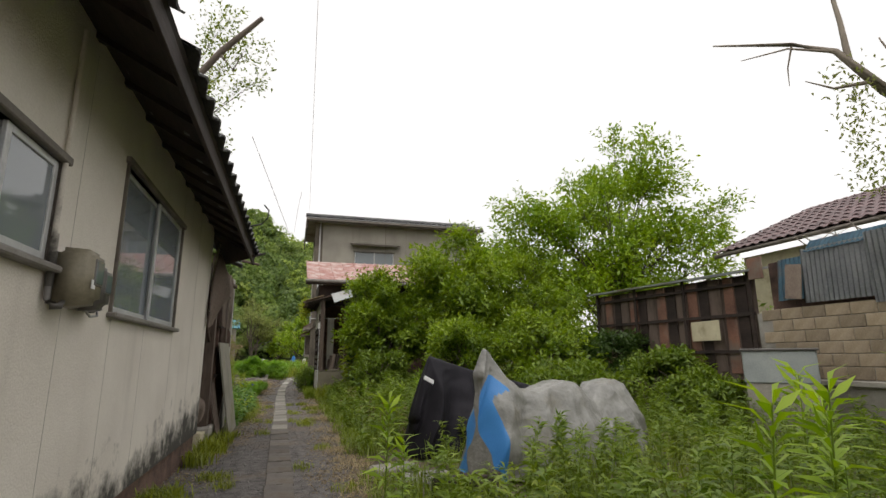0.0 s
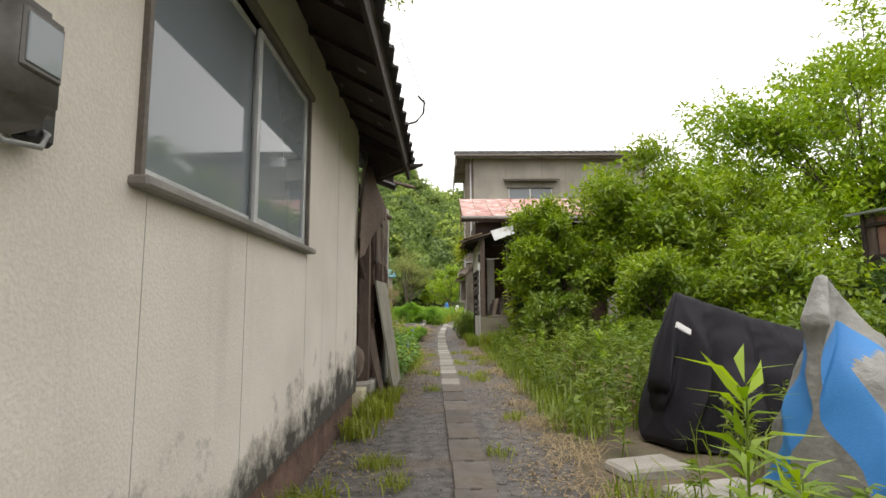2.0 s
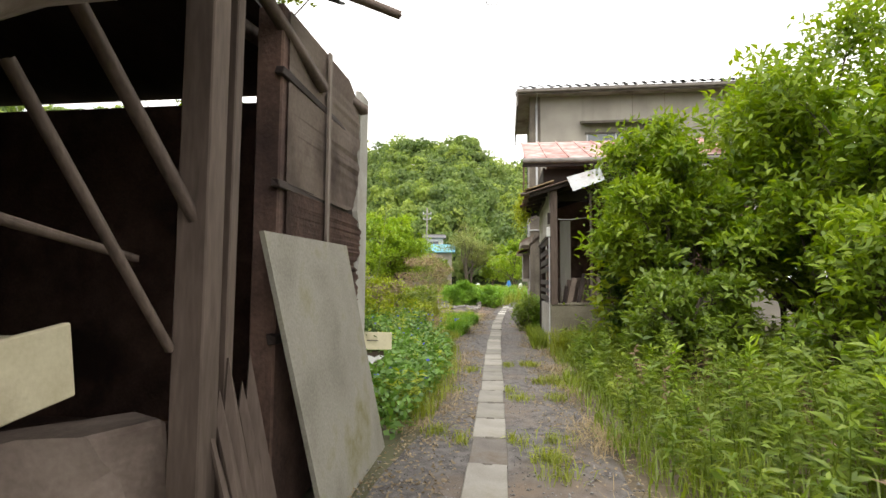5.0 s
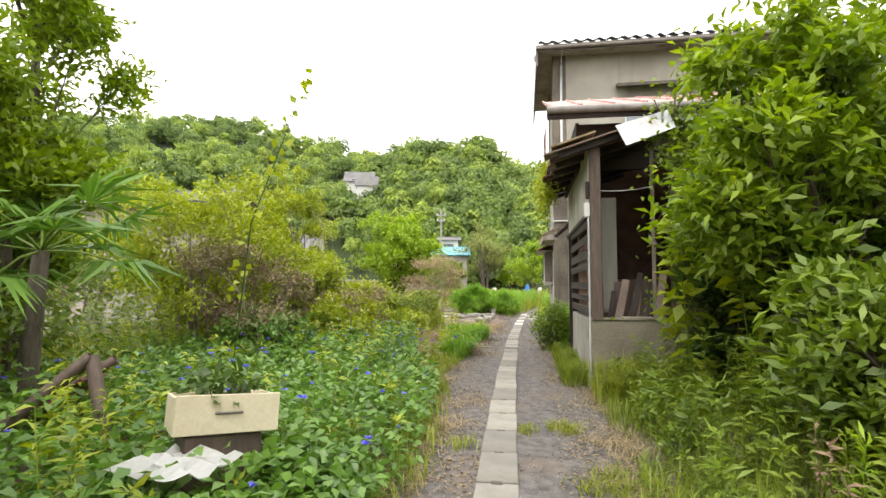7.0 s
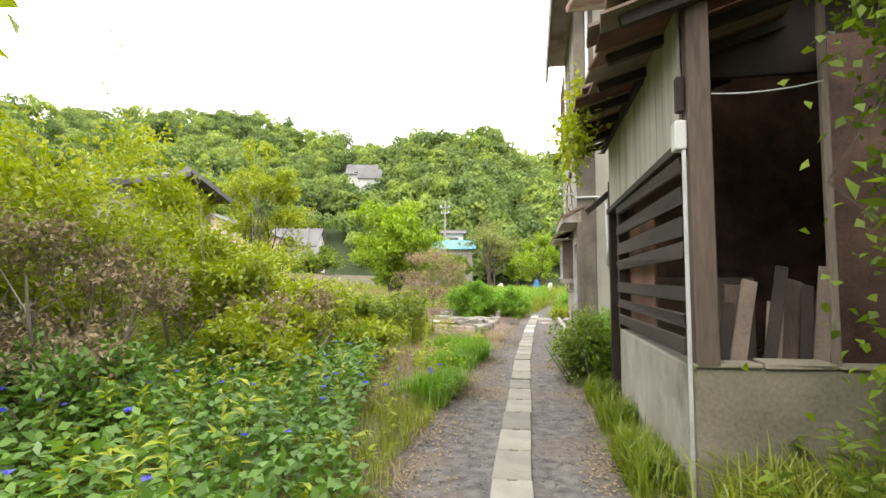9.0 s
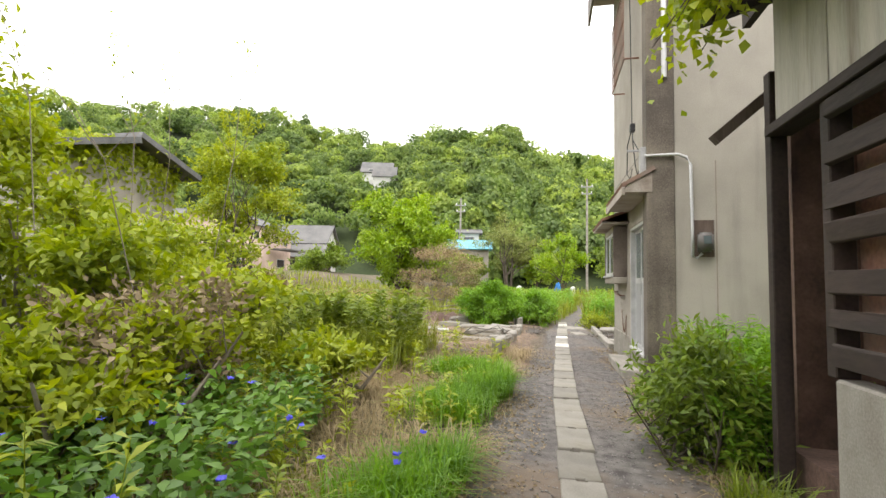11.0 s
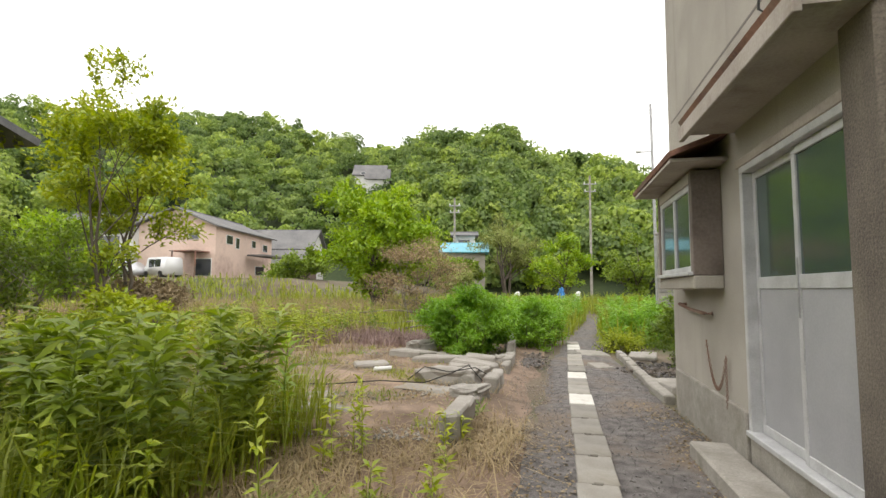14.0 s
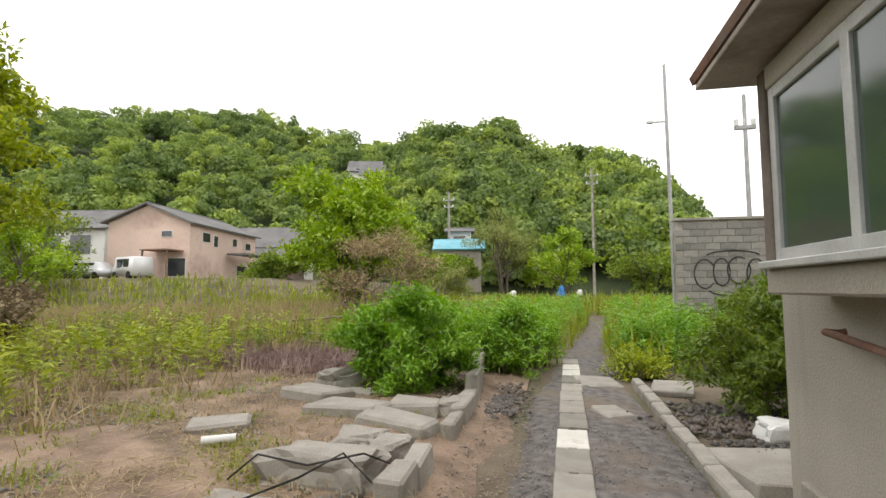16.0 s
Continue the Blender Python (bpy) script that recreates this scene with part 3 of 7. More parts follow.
# collapsed end of the first house
part("corner_post", box(-1.12, -0.99, 8.38, 8.5, 0.25, 2.85, 0.006, rough=0.006), OLDWOOD, house1, "split brown-grey wooden post")
part("thin_post", box(-1.1, -1.02, 8.6, 8.68, 0.1, 2.75, 0.006, rough=0.01), OLDWOOD, house1)
part("post_stone", box(-1.2, -0.93, 8.3, 8.62, -0.05, 0.25, 0.03, rough=0.02), CONCRETE, house1)
part("sill_block", box(-1.22, -1.0, 7.98, 8.26, -0.05, 0.2, 0.012, rough=0.012), CREAM, house1, "broken cream concrete sill block")
part("torn_wall", box(-1.16, -1.02, 9.05, 10.46, 0.0, 2.75, 0.01, rough=0.01), MUD, house1, "mud wall stripped to brown boards")
bm = bmesh.new()
prev = None
zz = np.linspace(0.0, 2.78, 24)
for z in zz:
    yl = 10.38 - 0.5 * max(0, 0.9 - z) - 0.13 * noise.noise((z * 2.3, 1, 4)) - 0.04 * noise.noise((z * 9, 1, 4))
    row = [bm.verts.new(p) for p in ((-1.02, yl, z), (-0.985, yl + 0.02, z), (-0.985, 10.62, z), (-1.16, 10.62, z), (-1.16, 10.47, z))]
    if prev:
        for a in range(4):
            bm.faces.new((prev[a], prev[a + 1], row[a + 1], row[a]))
    prev = row
bmesh.ops.recalc_face_normals(bm, faces=bm.faces)
part("plaster_edge", bm, PALE, house1, "broken edge of grey plaster")
for z in (0.95, 1.75, 2.35):
    part("rail", box(-1.03, -0.99, 9.0, 10.25, z, z + 0.045, 0.004, rough=0.008), DARKWOOD, house1)
for i, (z0, z1, y0, y1) in enumerate(((1.78, 2.74, 9.1, 10.34), (1.4, 1.76, 9.1, 10.42), (1.0, 1.42, 9.4, 10.36), (0.62, 1.02, 9.6, 10.2))):
    bm = bmesh.new()
    n = 26
    L_ = [bm.verts.new((-0.998 + 0.006 * i, y0, z0 + (z1 - z0) * k / n)) for k in range(n + 1)]
    R_ = [bm.verts.new((-0.976 + 0.012 * noise.noise((k * 0.6, i, 1)), y1 + 0.1 * noise.noise((k * 0.35, i * 7, 3)) + 0.05 * noise.noise((k * 1.3, i * 5, 9)) - 0.25 * abs(2 * k / n - 1) ** 5, z0 + (z1 - z0) * k / n)) for k in range(n + 1)]
    for k in range(n):
        bm.faces.new((L_[k], R_[k], R_[k + 1], L_[k + 1]))
    bmesh.ops.solidify(bm, geom=bm.faces[:], thickness=0.014)
    part("ragged_board", bm, (PLY, MUD, MUD, MUD)[i], house1, "ragged layer of brown wall board")
part("batten", box(-0.975, -0.955, 9.62, 9.66, 1.0, 2.74, 0.003), GREYWOOD, house1)
# curled sheet torn from the corner
bm = bmesh.new()
rows = []
for i in range(11):
    u = i / 10
    row = []
    for k in range(7):
        v = k / 6
        wid = 0.62 * math.sin(math.pi * min(0.92, 0.12 + u * 0.85)) ** 0.7
        y = 7.3 + (v - 0.25) * wid + 0.4 * (1 - u)
        x = -0.93 + 0.22 * math.sin(math.pi * u) * v + 0.05 * math.sin(4 * v)
        row.append(bm.verts.new((x, y, 2.75 - u * 1.1 + 0.2 * v * (u - 0.2))))
    rows.append(row)
for a, b in zip(rows, rows[1:]):
    for k in range(6):
        bm.faces.new((a[k], a[k + 1], b[k + 1], b[k]))
bmesh.ops.solidify(bm, geom=bm.faces[:], thickness=0.012)
part("torn_flap", bm, PLY, house1, "brown plywood sheet curling off the wall", True)
bm = bmesh.new()
for i in range(9):
    u = i / 8
    bm.verts.new((WX + 0.01 + 0.05 * u * u, 7.43 + 0.02 * math.sin(u * 5) + 0.5 * max(0, u - 0.55) ** 1.3, 1.9 + u * 1.0))
vs = list(bm.verts)
vs2 = [bm.verts.new(v.co + Vector((0.02, 0.07, -0.02))) for v in vs]
for i in range(8):
    bm.faces.new((vs[i], vs[i + 1], vs2[i + 1], vs2[i]))
bmesh.ops.solidify(bm, geom=bm.faces[:], thickness=0.015)
part("peeled_edge", bm, PLASTER, house1, "peeled strip of pale plaster", True)
part("broken_eave", sheet([(-0.42, 7.5, 2.72), (-0.3, 8.12, 2.9), (-0.95, 8.3, 2.72), (-1.0, 7.5, 3.0)], 0.04), DARKWOOD, house1, "sagging broken eave board")
# broken rafters and boards
for i, (a, b, r) in enumerate((((-1.1, 8.5, 2.85), (-0.95, 9.5, 2.45), 0.04), ((-1.3, 8.9, 3.0), (-0.5, 9.6, 2.95), 0.03),
                               ((-1.5, 8.6, 2.75), (-0.95, 10.4, 2.62), 0.05), ((-1.15, 7.7, 1.85), (-1.1, 8.35, 1.0), 0.02), ((-1.1, 7.46, 1.45), (-1.3, 8.4, 1.35), 0.02), ((-1.2, 7.8, 2.3), (-1.05, 8.4, 1.5), 0.03))):
    V, F = tube_arrays([[(a, r), (Vector(a).lerp(Vector(b), 0.5), r * 0.95), (b, r * 0.9)]], 4)
    raw("broken_rafter", V, F, OLDWOOD, house1, "broken weathered timber")
for k in range(16):
    j, i = divmod(k, 4)
    ob = new("roof_tile", tme)
    ob.parent = house1
    x, y = -0.75 - 0.25 * j, 8.25 + 0.28 * i
    ob.matrix_basis = Matrix.Translation(-Vector((-3, 2, 0))) @ pose(x, y, 2.98 + 0.2 * j - 0.06 * i, random.uniform(-6, 6), 27 + random.uniform(-8, 8), random.uniform(-9, 9))


def sub_leaning_panel():
    ob = thing("cement_sheet", "mossy cement board leaning against a ruined wall", "board", (-0.9, 9.3, 0))
    part("board", sheet([(-0.74, 9.12, 0.0), (-0.76, 10.45, 0.0), (-0.955, 10.02, 1.52), (-0.955, 8.78, 1.5)], 0.025), SHEETGREY, ob)
    return ob


sub_leaning_panel()
for i in range(6):
    y = 8.5 + 0.06 * i
    pl = thing("fallen_lath", "split wooden lath leaning at a post", "lath", (-0.88, y, 0), "fallen laths")
    part("lath", sheet([(-0.83 - 0.01 * i, y, 0.0), (-0.83, y + 0.06, 0.0), (-1.0, y + 0.02 - 0.05, 0.7 + 0.12 * (i % 3)), (-1.0, y - 0.05, 0.7)], 0.012), OLDWOOD, pl)

# ---- second house ----
house2 = thing("two_storey_house", "grey rendered two-storey house with a tiled roof", "house", (4, 26, 0))
HX, HY, HN, HE, HZ = 1.0, 23.26, 27.0, 8.5, 7.45
DOOR = (23.45, 24.95, 0.3, 2.2)
part("west_wall", wall_with_holes(HY + 0.25, HN, 0.42, HZ, HX, HX + 0.16, [DOOR, (25.5, 26.55, 1.45, 2.2)]), RENDER, house2, "pale grey rendered wall")
w1 = (2.6, 3.7, 1.15, 2.6)
w2 = (2.75, 4.6, 5.35, 6.1)
for a, b, z0, z1 in ((HX + 0.28, 2.6, -0.1, HZ), (2.6, 2.75, -0.1, 1.15), (2.6, 2.75, 2.6, HZ), (2.75, 3.7, -0.1, 1.15), (2.75, 3.7, 2.6, 5.35), (2.75, 3.7, 6.1, HZ),
                     (3.7, 4.6, -0.1, 5.35), (3.7, 4.6, 6.1, HZ), (4.6, HE, -0.1, HZ)):
    part("south_wall", box(a, b, HY, HY + 0.16, z0, z1), RENDER, house2, "pale grey rendered wall with streaks")
part("corner_pillar", box(0.93, HX + 0.28, HY - 0.03, HY + 0.25, 0.05, HZ, 0.015), COLUMN, house2, "black-stained concrete corner pillar")
part("north_wall", box(HX, HE, HN, HN + 0.16, -0.1, HZ), RENDER, house2)
part("east_wall", box(HE, HE + 0.16, HY, HN, -0.1, HZ), RENDER, house2)
part("footing", box(HX - 0.03, HX + 0.16, 24.97, HN, -0.1, 0.45, 0.008), CONCRETE, house2, "low concrete footing")
part("threshold", box(HX - 0.01, HX + 0.3, 23.3, 24.96, -0.1, 0.29, 0.008), CONCRETE, house2)
part("upper_floor", box(HX + 0.16, HE, HY + 0.16, HN, 2.9, 3.05), SOFFIT, house2)
part("ground_floor", box(HX + 0.3, HE, HY + 0.16, HN, 0.0, 0.3), SOFFIT, house2)
for z in (3.2,):
    part("joint_strip", box(HX - 0.003, HX + 0.01, HY + 0.26, HN, z, z + 0.02), BRONZE, house2)
for x in (1.77, 4.2, 5.2):
    part("joint_strip", box(x - 0.006, x + 0.006, HY - 0.003, HY + 0.01, 0.0, 2.9 if x < 2 else HZ), GREYWOOD, house2)
roof2 = part("roof", sheet([(0.55, HY - 0.5, HZ + 0.05), (HE + 0.5, HY - 0.5, HZ + 0.05), (HE + 0.5, 25.2, HZ + 0.75), (0.55, 25.2, HZ + 0.75)], 0.06), TILE, house2, "grey tiled roof")
part("roof_north", sheet([(0.55, 25.2, HZ + 0.75), (HE + 0.5, 25.2, HZ + 0.75), (HE + 0.5, HN + 0.5, HZ + 0.05), (0.55, HN + 0.5, HZ + 0.05)], 0.06), TILE, house2)
part("soffit", box(0.55, HE + 0.5, HY - 0.48, HN + 0.48, HZ - 0.06, HZ - 0.01), SOFFIT, roof2)
part("fascia", box(0.53, HE + 0.5, HY - 0.52, HY - 0.485, HZ - 0.14, HZ + 0.05, 0.004), BRONZE, roof2)
part("verge", box(0.5, 0.545, HY - 0.52, HN + 0.5, HZ - 0.5, HZ + 0.06, 0.004), BRONZE, roof2, "brown verge board")
tube("gutter", [(0.5, HY - 0.56, HZ - 0.06), (HE + 0.5, HY - 0.56, HZ - 0.06)], 0.05, BRONZE, house2)
tube("downpipe", [(1.15, HY - 0.52, HZ - 0.1), (1.15, HY - 0.08, HZ - 0.35), (1.15, HY - 0.06, 4.0)], 0.035, ALU, house2, "grey downpipe")
rt = bpy.data.meshes.new("tile_run")
rt.from_pydata([(y_, -x_, z_) for x_, y_, z_ in TVt], [], [f[::-1] for f in TFt])
rt.materials.append(TILE)
for i in range(29):
    ob = new("eave_tile", rt)
    ob.parent = house2
    ob.matrix_basis = pose(0.7 + 0.29 * i - 4, HY - 0.55 - 26, HZ + 0.07, 21 + random.uniform(-2, 2), 0, 0)
tube("ridge", [(0.5, 25.2, HZ + 0.82), (HE + 0.5, 25.2, HZ + 0.82)], 0.1, TILE, house2)
# windows on the south wall
for (a, b, z0, z1), hood in ((w1, 0.3), (w2, 0.3)):
    win = part("window", box(a - 0.05, b + 0.05, HY - 0.04, HY + 0.05, z1, z1 + 0.06, 0.005), BRONZE, house2, "sliding window under a small hood")
    part("hood", sheet([(a - 0.2, HY - 0.42, z1 + 0.32), (b + 0.25, HY - 0.42, z1 + 0.32), (b + 0.25, HY, z1 + 0.45), (a - 0.2, HY, z1 + 0.45)], 0.07), BRONZE, win, "brown metal hood")
    part("sill", box(a - 0.05, b + 0.05, HY - 0.06, HY + 0.05, z0 - 0.05, z0, 0.005), ALU, win)
    for p, q in ((a, a + 0.05), ((a + b) / 2 - 0.03, (a + b) / 2 + 0.03), (b - 0.05, b)):
        part("sash_stile", box(p, q, HY - 0.02, HY + 0.03, z0, z1, 0.004), ALU, win)
    part("pane", box(a + 0.04, b - 0.04, HY + 0.01, HY + 0.015, z0, z1), GLASS, win)
    bm = bmesh.new()
    for k in range(40):
        x0 = a + (b - a) * k / 40
        v = [bm.verts.new((x0 + dx, HY + 0.1 + (0.02 if (k + d) % 2 else 0), z)) for d, dx in ((0, 0), (1, (b - a) / 40)) for z in (z0, z1)]
        bm.faces.new((v[0], v[2], v[3], v[1]))
    part("curtain", bm, CURTAIN, win, "closed pale curtain")
# front door: two sliding leaves
door = part("sliding_door", box(HX - 0.02, HX + 0.1, DOOR[0], DOOR[1], DOOR[3] - 0.05, DOOR[3], 0.005), ALU, house2, "closed grey aluminium sliding door with frosted glass")
for y in (DOOR[0], DOOR[1] - 0.05):
    part("jamb", box(HX - 0.02, HX + 0.1, y, y + 0.05, DOOR[2], DOOR[3] - 0.05, 0.005), ALU, door)
part("track", box(HX - 0.04, HX + 0.12, DOOR[0], DOOR[1], DOOR[2] - 0.008, DOOR[2] + 0.03, 0.005), ALU, door)
for a, b, x in ((23.5, 24.23, HX + 0.02), (24.19, 24.9, HX + 0.05)):
    leaf = bmesh.new()
    z0, z1 = DOOR[2] + 0.032, DOOR[3] - 0.052
    for q0, q1, r0, r1 in ((a, a + 0.045, z0, z1), (b - 0.045, b, z0, z1), (a + 0.045, b - 0.045, z0, z0 + 0.06), (a + 0.045, b - 0.045, 1.32, 1.4), (a + 0.045, b - 0.045, z1 - 0.05, z1)):
        box(x, x + 0.028, q0, q1, r0, r1, 0.003, leaf)
    lf = part("door_leaf", leaf, ALU, door)
    part("glass", box(x + 0.012, x + 0.017, a + 0.04, b - 0.04, 1.39, z1 - 0.04), FROST, lf, "green-grey frosted glass")
    part("lower_panel", box(x + 0.008, x + 0.02, a + 0.04, b - 0.04, z0 + 0.05, 1.33), ALU_PANEL, lf, "plain grey metal panel")
part("door_pull", box(HX + 0.012, HX + 0.03, 24.195, 24.215, 1.15, 1.5, 0.003), STEEL, door, "pale pull handle")
part("door_head", box(HX - 0.025, HX + 0.0, 23.4, 25.0, 2.2, 2.26, 0.005), SOFFIT, door)
# canopy over the door
can = part("canopy", sheet([(0.62, 23.2, 2.62), (0.62, 25.12, 2.62), (1.02, 25.12, 2.84), (1.02, 23.2, 2.84)][::-1], 0.05), RUST, house2, "sloping entrance canopy with a metal top")
part("canopy_soffit", box(0.66, 1.0, 23.25, 25.08, 2.5, 2.55, 0.004), SOFFIT, can, "pale brown soffit")
part("canopy_fascia", box(0.62, 0.66, 23.2, 25.12, 2.46, 2.57, 0.005), SOFFIT, can)
part("canopy_gable", sheet([(0.66, 23.22, 2.5), (1.0, 23.22, 2.5), (1.0, 23.22, 2.8), (0.66, 23.22, 2.58)], 0.03), SOFFIT, can)
# bay window
STAINED = surface("stained_board", (0.1, 0.08, 0.065), (0.2, 0.165, 0.14), 2, 40, 0.85, 0.25, c3=(0.06, 0.045, 0.035), c3_amount=0.5)
bay = part("bay_window", box(0.77, 0.998, 25.4, 26.72, 1.32, 1.43, 0.01), RENDER, house2, "small projecting bay window")
for y0, y1 in ((25.4, 25.48), (26.64, 26.72)):
    part("bay_cheek", box(0.77, 0.998, y0, y1, 1.432, 2.3, 0.006), STAINED, bay, "brown-stained bay cheek")
part("bay_head", box(0.77, 0.998, 25.482, 26.638, 2.2, 2.3, 0.006), RENDER, bay)
part("bay_roof", sheet([(0.55, 25.15, 2.4), (0.55, 26.95, 2.4), (1.02, 26.95, 2.58), (1.02, 25.15, 2.58)][::-1], 0.04), RUST, bay, "thin metal hood")
part("bay_soffit", box(0.57, 0.998, 25.2, 26.92, 2.325, 2.355, 0.004), SOFFIT, bay)
part("bay_sill", box(0.73, 0.79, 25.42, 26.7, 1.43, 1.46, 0.004), ALU, bay)
bm = bmesh.new()
for q0, q1, r0, r1 in ((25.48, 25.53, 1.46, 2.2), (26.03, 26.08, 1.46, 2.2), (26.59, 26.64, 1.46, 2.2), (25.53, 26.03, 1.46, 1.51), (26.08, 26.59, 1.46, 1.51), (25.53, 26.03, 2.15, 2.2), (26.08, 26.59, 2.15, 2.2)):
    box(0.78, 0.815, q0, q1, r0, r1, 0.003, bm)
part("bay_sash", bm, ALU, bay)
for a, b in ((25.52, 26.04), (26.07, 26.6)):
    part("bay_pane", box(0.795, 0.8, a, b, 1.5, 2.16), FROST, bay, "green-grey frosted pane")
# balcony grille on the upper storey
grille = part("window_grille", box(0.78, 0.8, 24.15, 25.65, 4.7, 4.72, 0.004), RUST, house2, "rusty iron window grille")
for k in range(13):
    part("bar", box(0.78, 0.79, 24.15 + 0.124 * k, 24.16 + 0.124 * k, 4.72, 5.8), RUST, grille)
for z in (4.95, 5.3, 5.8):
    part("bar", box(0.774, 0.786, 24.15, 25.65, z, z + 0.012), RUST, grille)
for y in (24.15, 25.63):
    part("bracket", box(0.8, 1.0, y, y + 0.02, 4.7, 4.72), RUST, grille)
part("step", box(0.68, HX - 0.032, 23.7, 25.35, -0.05, 0.13, 0.015), CONCRETE, house2, "concrete doorstep")


# ---- lean-to shed in front of the second house ----
MOSSY = surface("mossy_block", (0.13, 0.115, 0.08), (0.28, 0.25, 0.19), 2.2, 40, 0.95, 0.4, c3=(0.09, 0.11, 0.045), c3_amount=0.55)
EAVE_RED = surface("rotten_red_brown_wood", (0.1, 0.035, 0.025), (0.24, 0.1, 0.075), 4, 50, 0.85, 0.5, c3=(0.06, 0.03, 0.025), c3_amount=0.6)
CREAM_OLD = surface("yellowed_felt", (0.26, 0.19, 0.1), (0.42, 0.33, 0.19), 5, 50, 0.9, 0.5, c3=(0.14, 0.09, 0.05), c3_amount=0.5)
BOARD = surface("streaked_pale_board", (0.34, 0.315, 0.27), (0.52, 0.49, 0.43), 3, 60, 0.85, 0.25, c3=(0.2, 0.17, 0.13), c3_scale=1.5, c3_amount=0.5, stretch=(4, 4, 0.3))
shed = thing("lean_to_shed", "rotting timber shed with slatted side and patched tin roofs", "shed", (2, 18, 0))
part("corner_post", box(1.0, 1.13, 16.38, 16.52, 0.86, 3.1, 0.008, rough=0.006), OLDWOOD, shed, "brown weathered corner post")
part("junction_box", box(0.93, 1.0, 16.42, 16.52, 2.16, 2.34, 0.008), OFFWHITE, shed, "small white junction box")
part("bracket", box(0.95, 0.998, 16.44, 16.5, 2.4, 2.62, 0.006), DARKWOOD, shed)
part("pale_liner", box(1.3, 1.52, 17.6, 17.63, 0.9, 2.6, 0.004), BOARD, shed, "pale loose panel inside")
part("pipe_strip", box(0.965, 0.985, 16.4, 16.43, 0.0, 2.15, 0.004), ALU, shed, "white strip up the corner")
part("low_wall_front", box(1.0, 2.5, 16.4, 16.55, -0.1, 0.86, 0.012, rough=0.004), MOSSY, shed, "low mossy tan block wall")
for k in range(4):
    part("wall_coping", box(0.99 + 0.38 * k, 1.36 + 0.38 * k, 16.385, 16.56, 0.862, 0.885 + 0.012 * (k % 2), 0.006, rough=0.006), MOSSY, shed)
part("low_wall_side", box(1.0, 1.13, 16.552, 19.0, -0.1, 0.85, 0.012), CONCRETE, shed, "low grey rendered wall")
for i, z in enumerate((0.92, 1.12, 1.32, 1.52, 1.72, 1.92, 2.1)):
    d0, d1, w = random.uniform(-0.03, 0.03), random.uniform(-0.03, 0.03), random.uniform(0.085, 0.125)
    bm = box(0.982, 1.008, 16.53, 19.0, -w / 2, w / 2, 0.004, rough=0.01)
    for v in bm.verts:
        v.co.z += z + d0 + (d1 - d0) * (v.co.y - 16.53) / 2.47 + 0.012 * math.sin(v.co.y * 3.1 + i * 2)
    part("slat", bm, DARKWOOD, shed, "dark brown slat")
for y in (18.98, 19.64):
    part("side_post", box(1.0, 1.1, y, y + 0.08, 0.0 if y > 19.5 else 0.85, 2.6, 0.006, rough=0.006), DARKWOOD, shed)
part("side_rail", box(0.97, 1.12, 16.53, 19.64, 2.18, 2.24, 0.005, rough=0.006), DARKWOOD, shed)
for i in range(5):
    y = 16.55 + 0.6 * i
    part("wall_board", box(0.99, 1.01, y + 0.006, y + 0.59, 2.24, 3.1, 0.003, rough=0.004), BOARD, shed, "pale streaked wall board")
part("inside_board", box(1.12, 1.14, 17.9, 19.0, 0.9, 2.0, 0.004), RUST, shed, "brown board behind the slats")
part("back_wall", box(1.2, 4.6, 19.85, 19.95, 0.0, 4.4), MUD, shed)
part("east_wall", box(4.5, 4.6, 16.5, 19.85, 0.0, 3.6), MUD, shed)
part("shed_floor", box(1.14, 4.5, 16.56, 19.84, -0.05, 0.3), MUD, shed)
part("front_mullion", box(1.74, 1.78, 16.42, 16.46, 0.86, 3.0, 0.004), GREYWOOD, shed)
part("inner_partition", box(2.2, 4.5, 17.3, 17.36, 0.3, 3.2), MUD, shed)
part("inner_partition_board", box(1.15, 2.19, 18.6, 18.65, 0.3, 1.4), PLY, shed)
for y in np.arange(16.3, 19.6, 0.55):
    part("rafter", sheet([(0.6, y, 2.97), (0.6, y + 0.06, 2.97), (2.0, y + 0.06, 3.4), (2.0, y, 3.4)][::-1], 0.07), DARKWOOD, shed)
for i in range(12):
    y = 16.22 + 0.28 * i
    cut, skew = random.uniform(-0.12, 0.08), random.uniform(-0.05, 0.05)
    part("roof_board", sheet([(0.56 + cut, y, 2.98 + cut * 0.3), (0.56 + cut + skew, y + 0.27, 2.98 + (cut + skew) * 0.3), (2.0, y + 0.27, 3.43), (2.0, y, 3.43)][::-1], 0.018), (RUST, EAVE_RED, RUST, PLY)[i % 4], shed, "ragged red-brown roof board")
    lap = random.uniform(-0.1, 0.1)
    part("roof_shingle", sheet([(0.5 + lap, y - 0.03, 3.03 + lap * 0.3), (0.52 + lap, y + 0.25, 3.02 + lap * 0.3), (1.05, y + 0.26, 3.2), (1.05, y - 0.02, 3.21)][::-1], 0.022), (CREAM_OLD, RUST, CREAM_OLD, EAVE_RED)[i % 4], shed, "crumbling yellowed roofing layer")
part("tin_patch", sheet([(1.28, 16.15, 3.24), (1.9, 16.18, 3.42), (1.95, 16.05, 3.16), (1.38, 16.02, 2.95)], 0.006), ZINC, shed, "hanging pale tin sheet")
tin = part("tin_roof", sheet([(0.55, 17.1, 3.85), (5.0, 17.1, 3.85), (5.0, 19.9, 4.95), (0.55, 19.9, 4.95)], 0.03), RED_TIN, shed, "faded red tin roof")
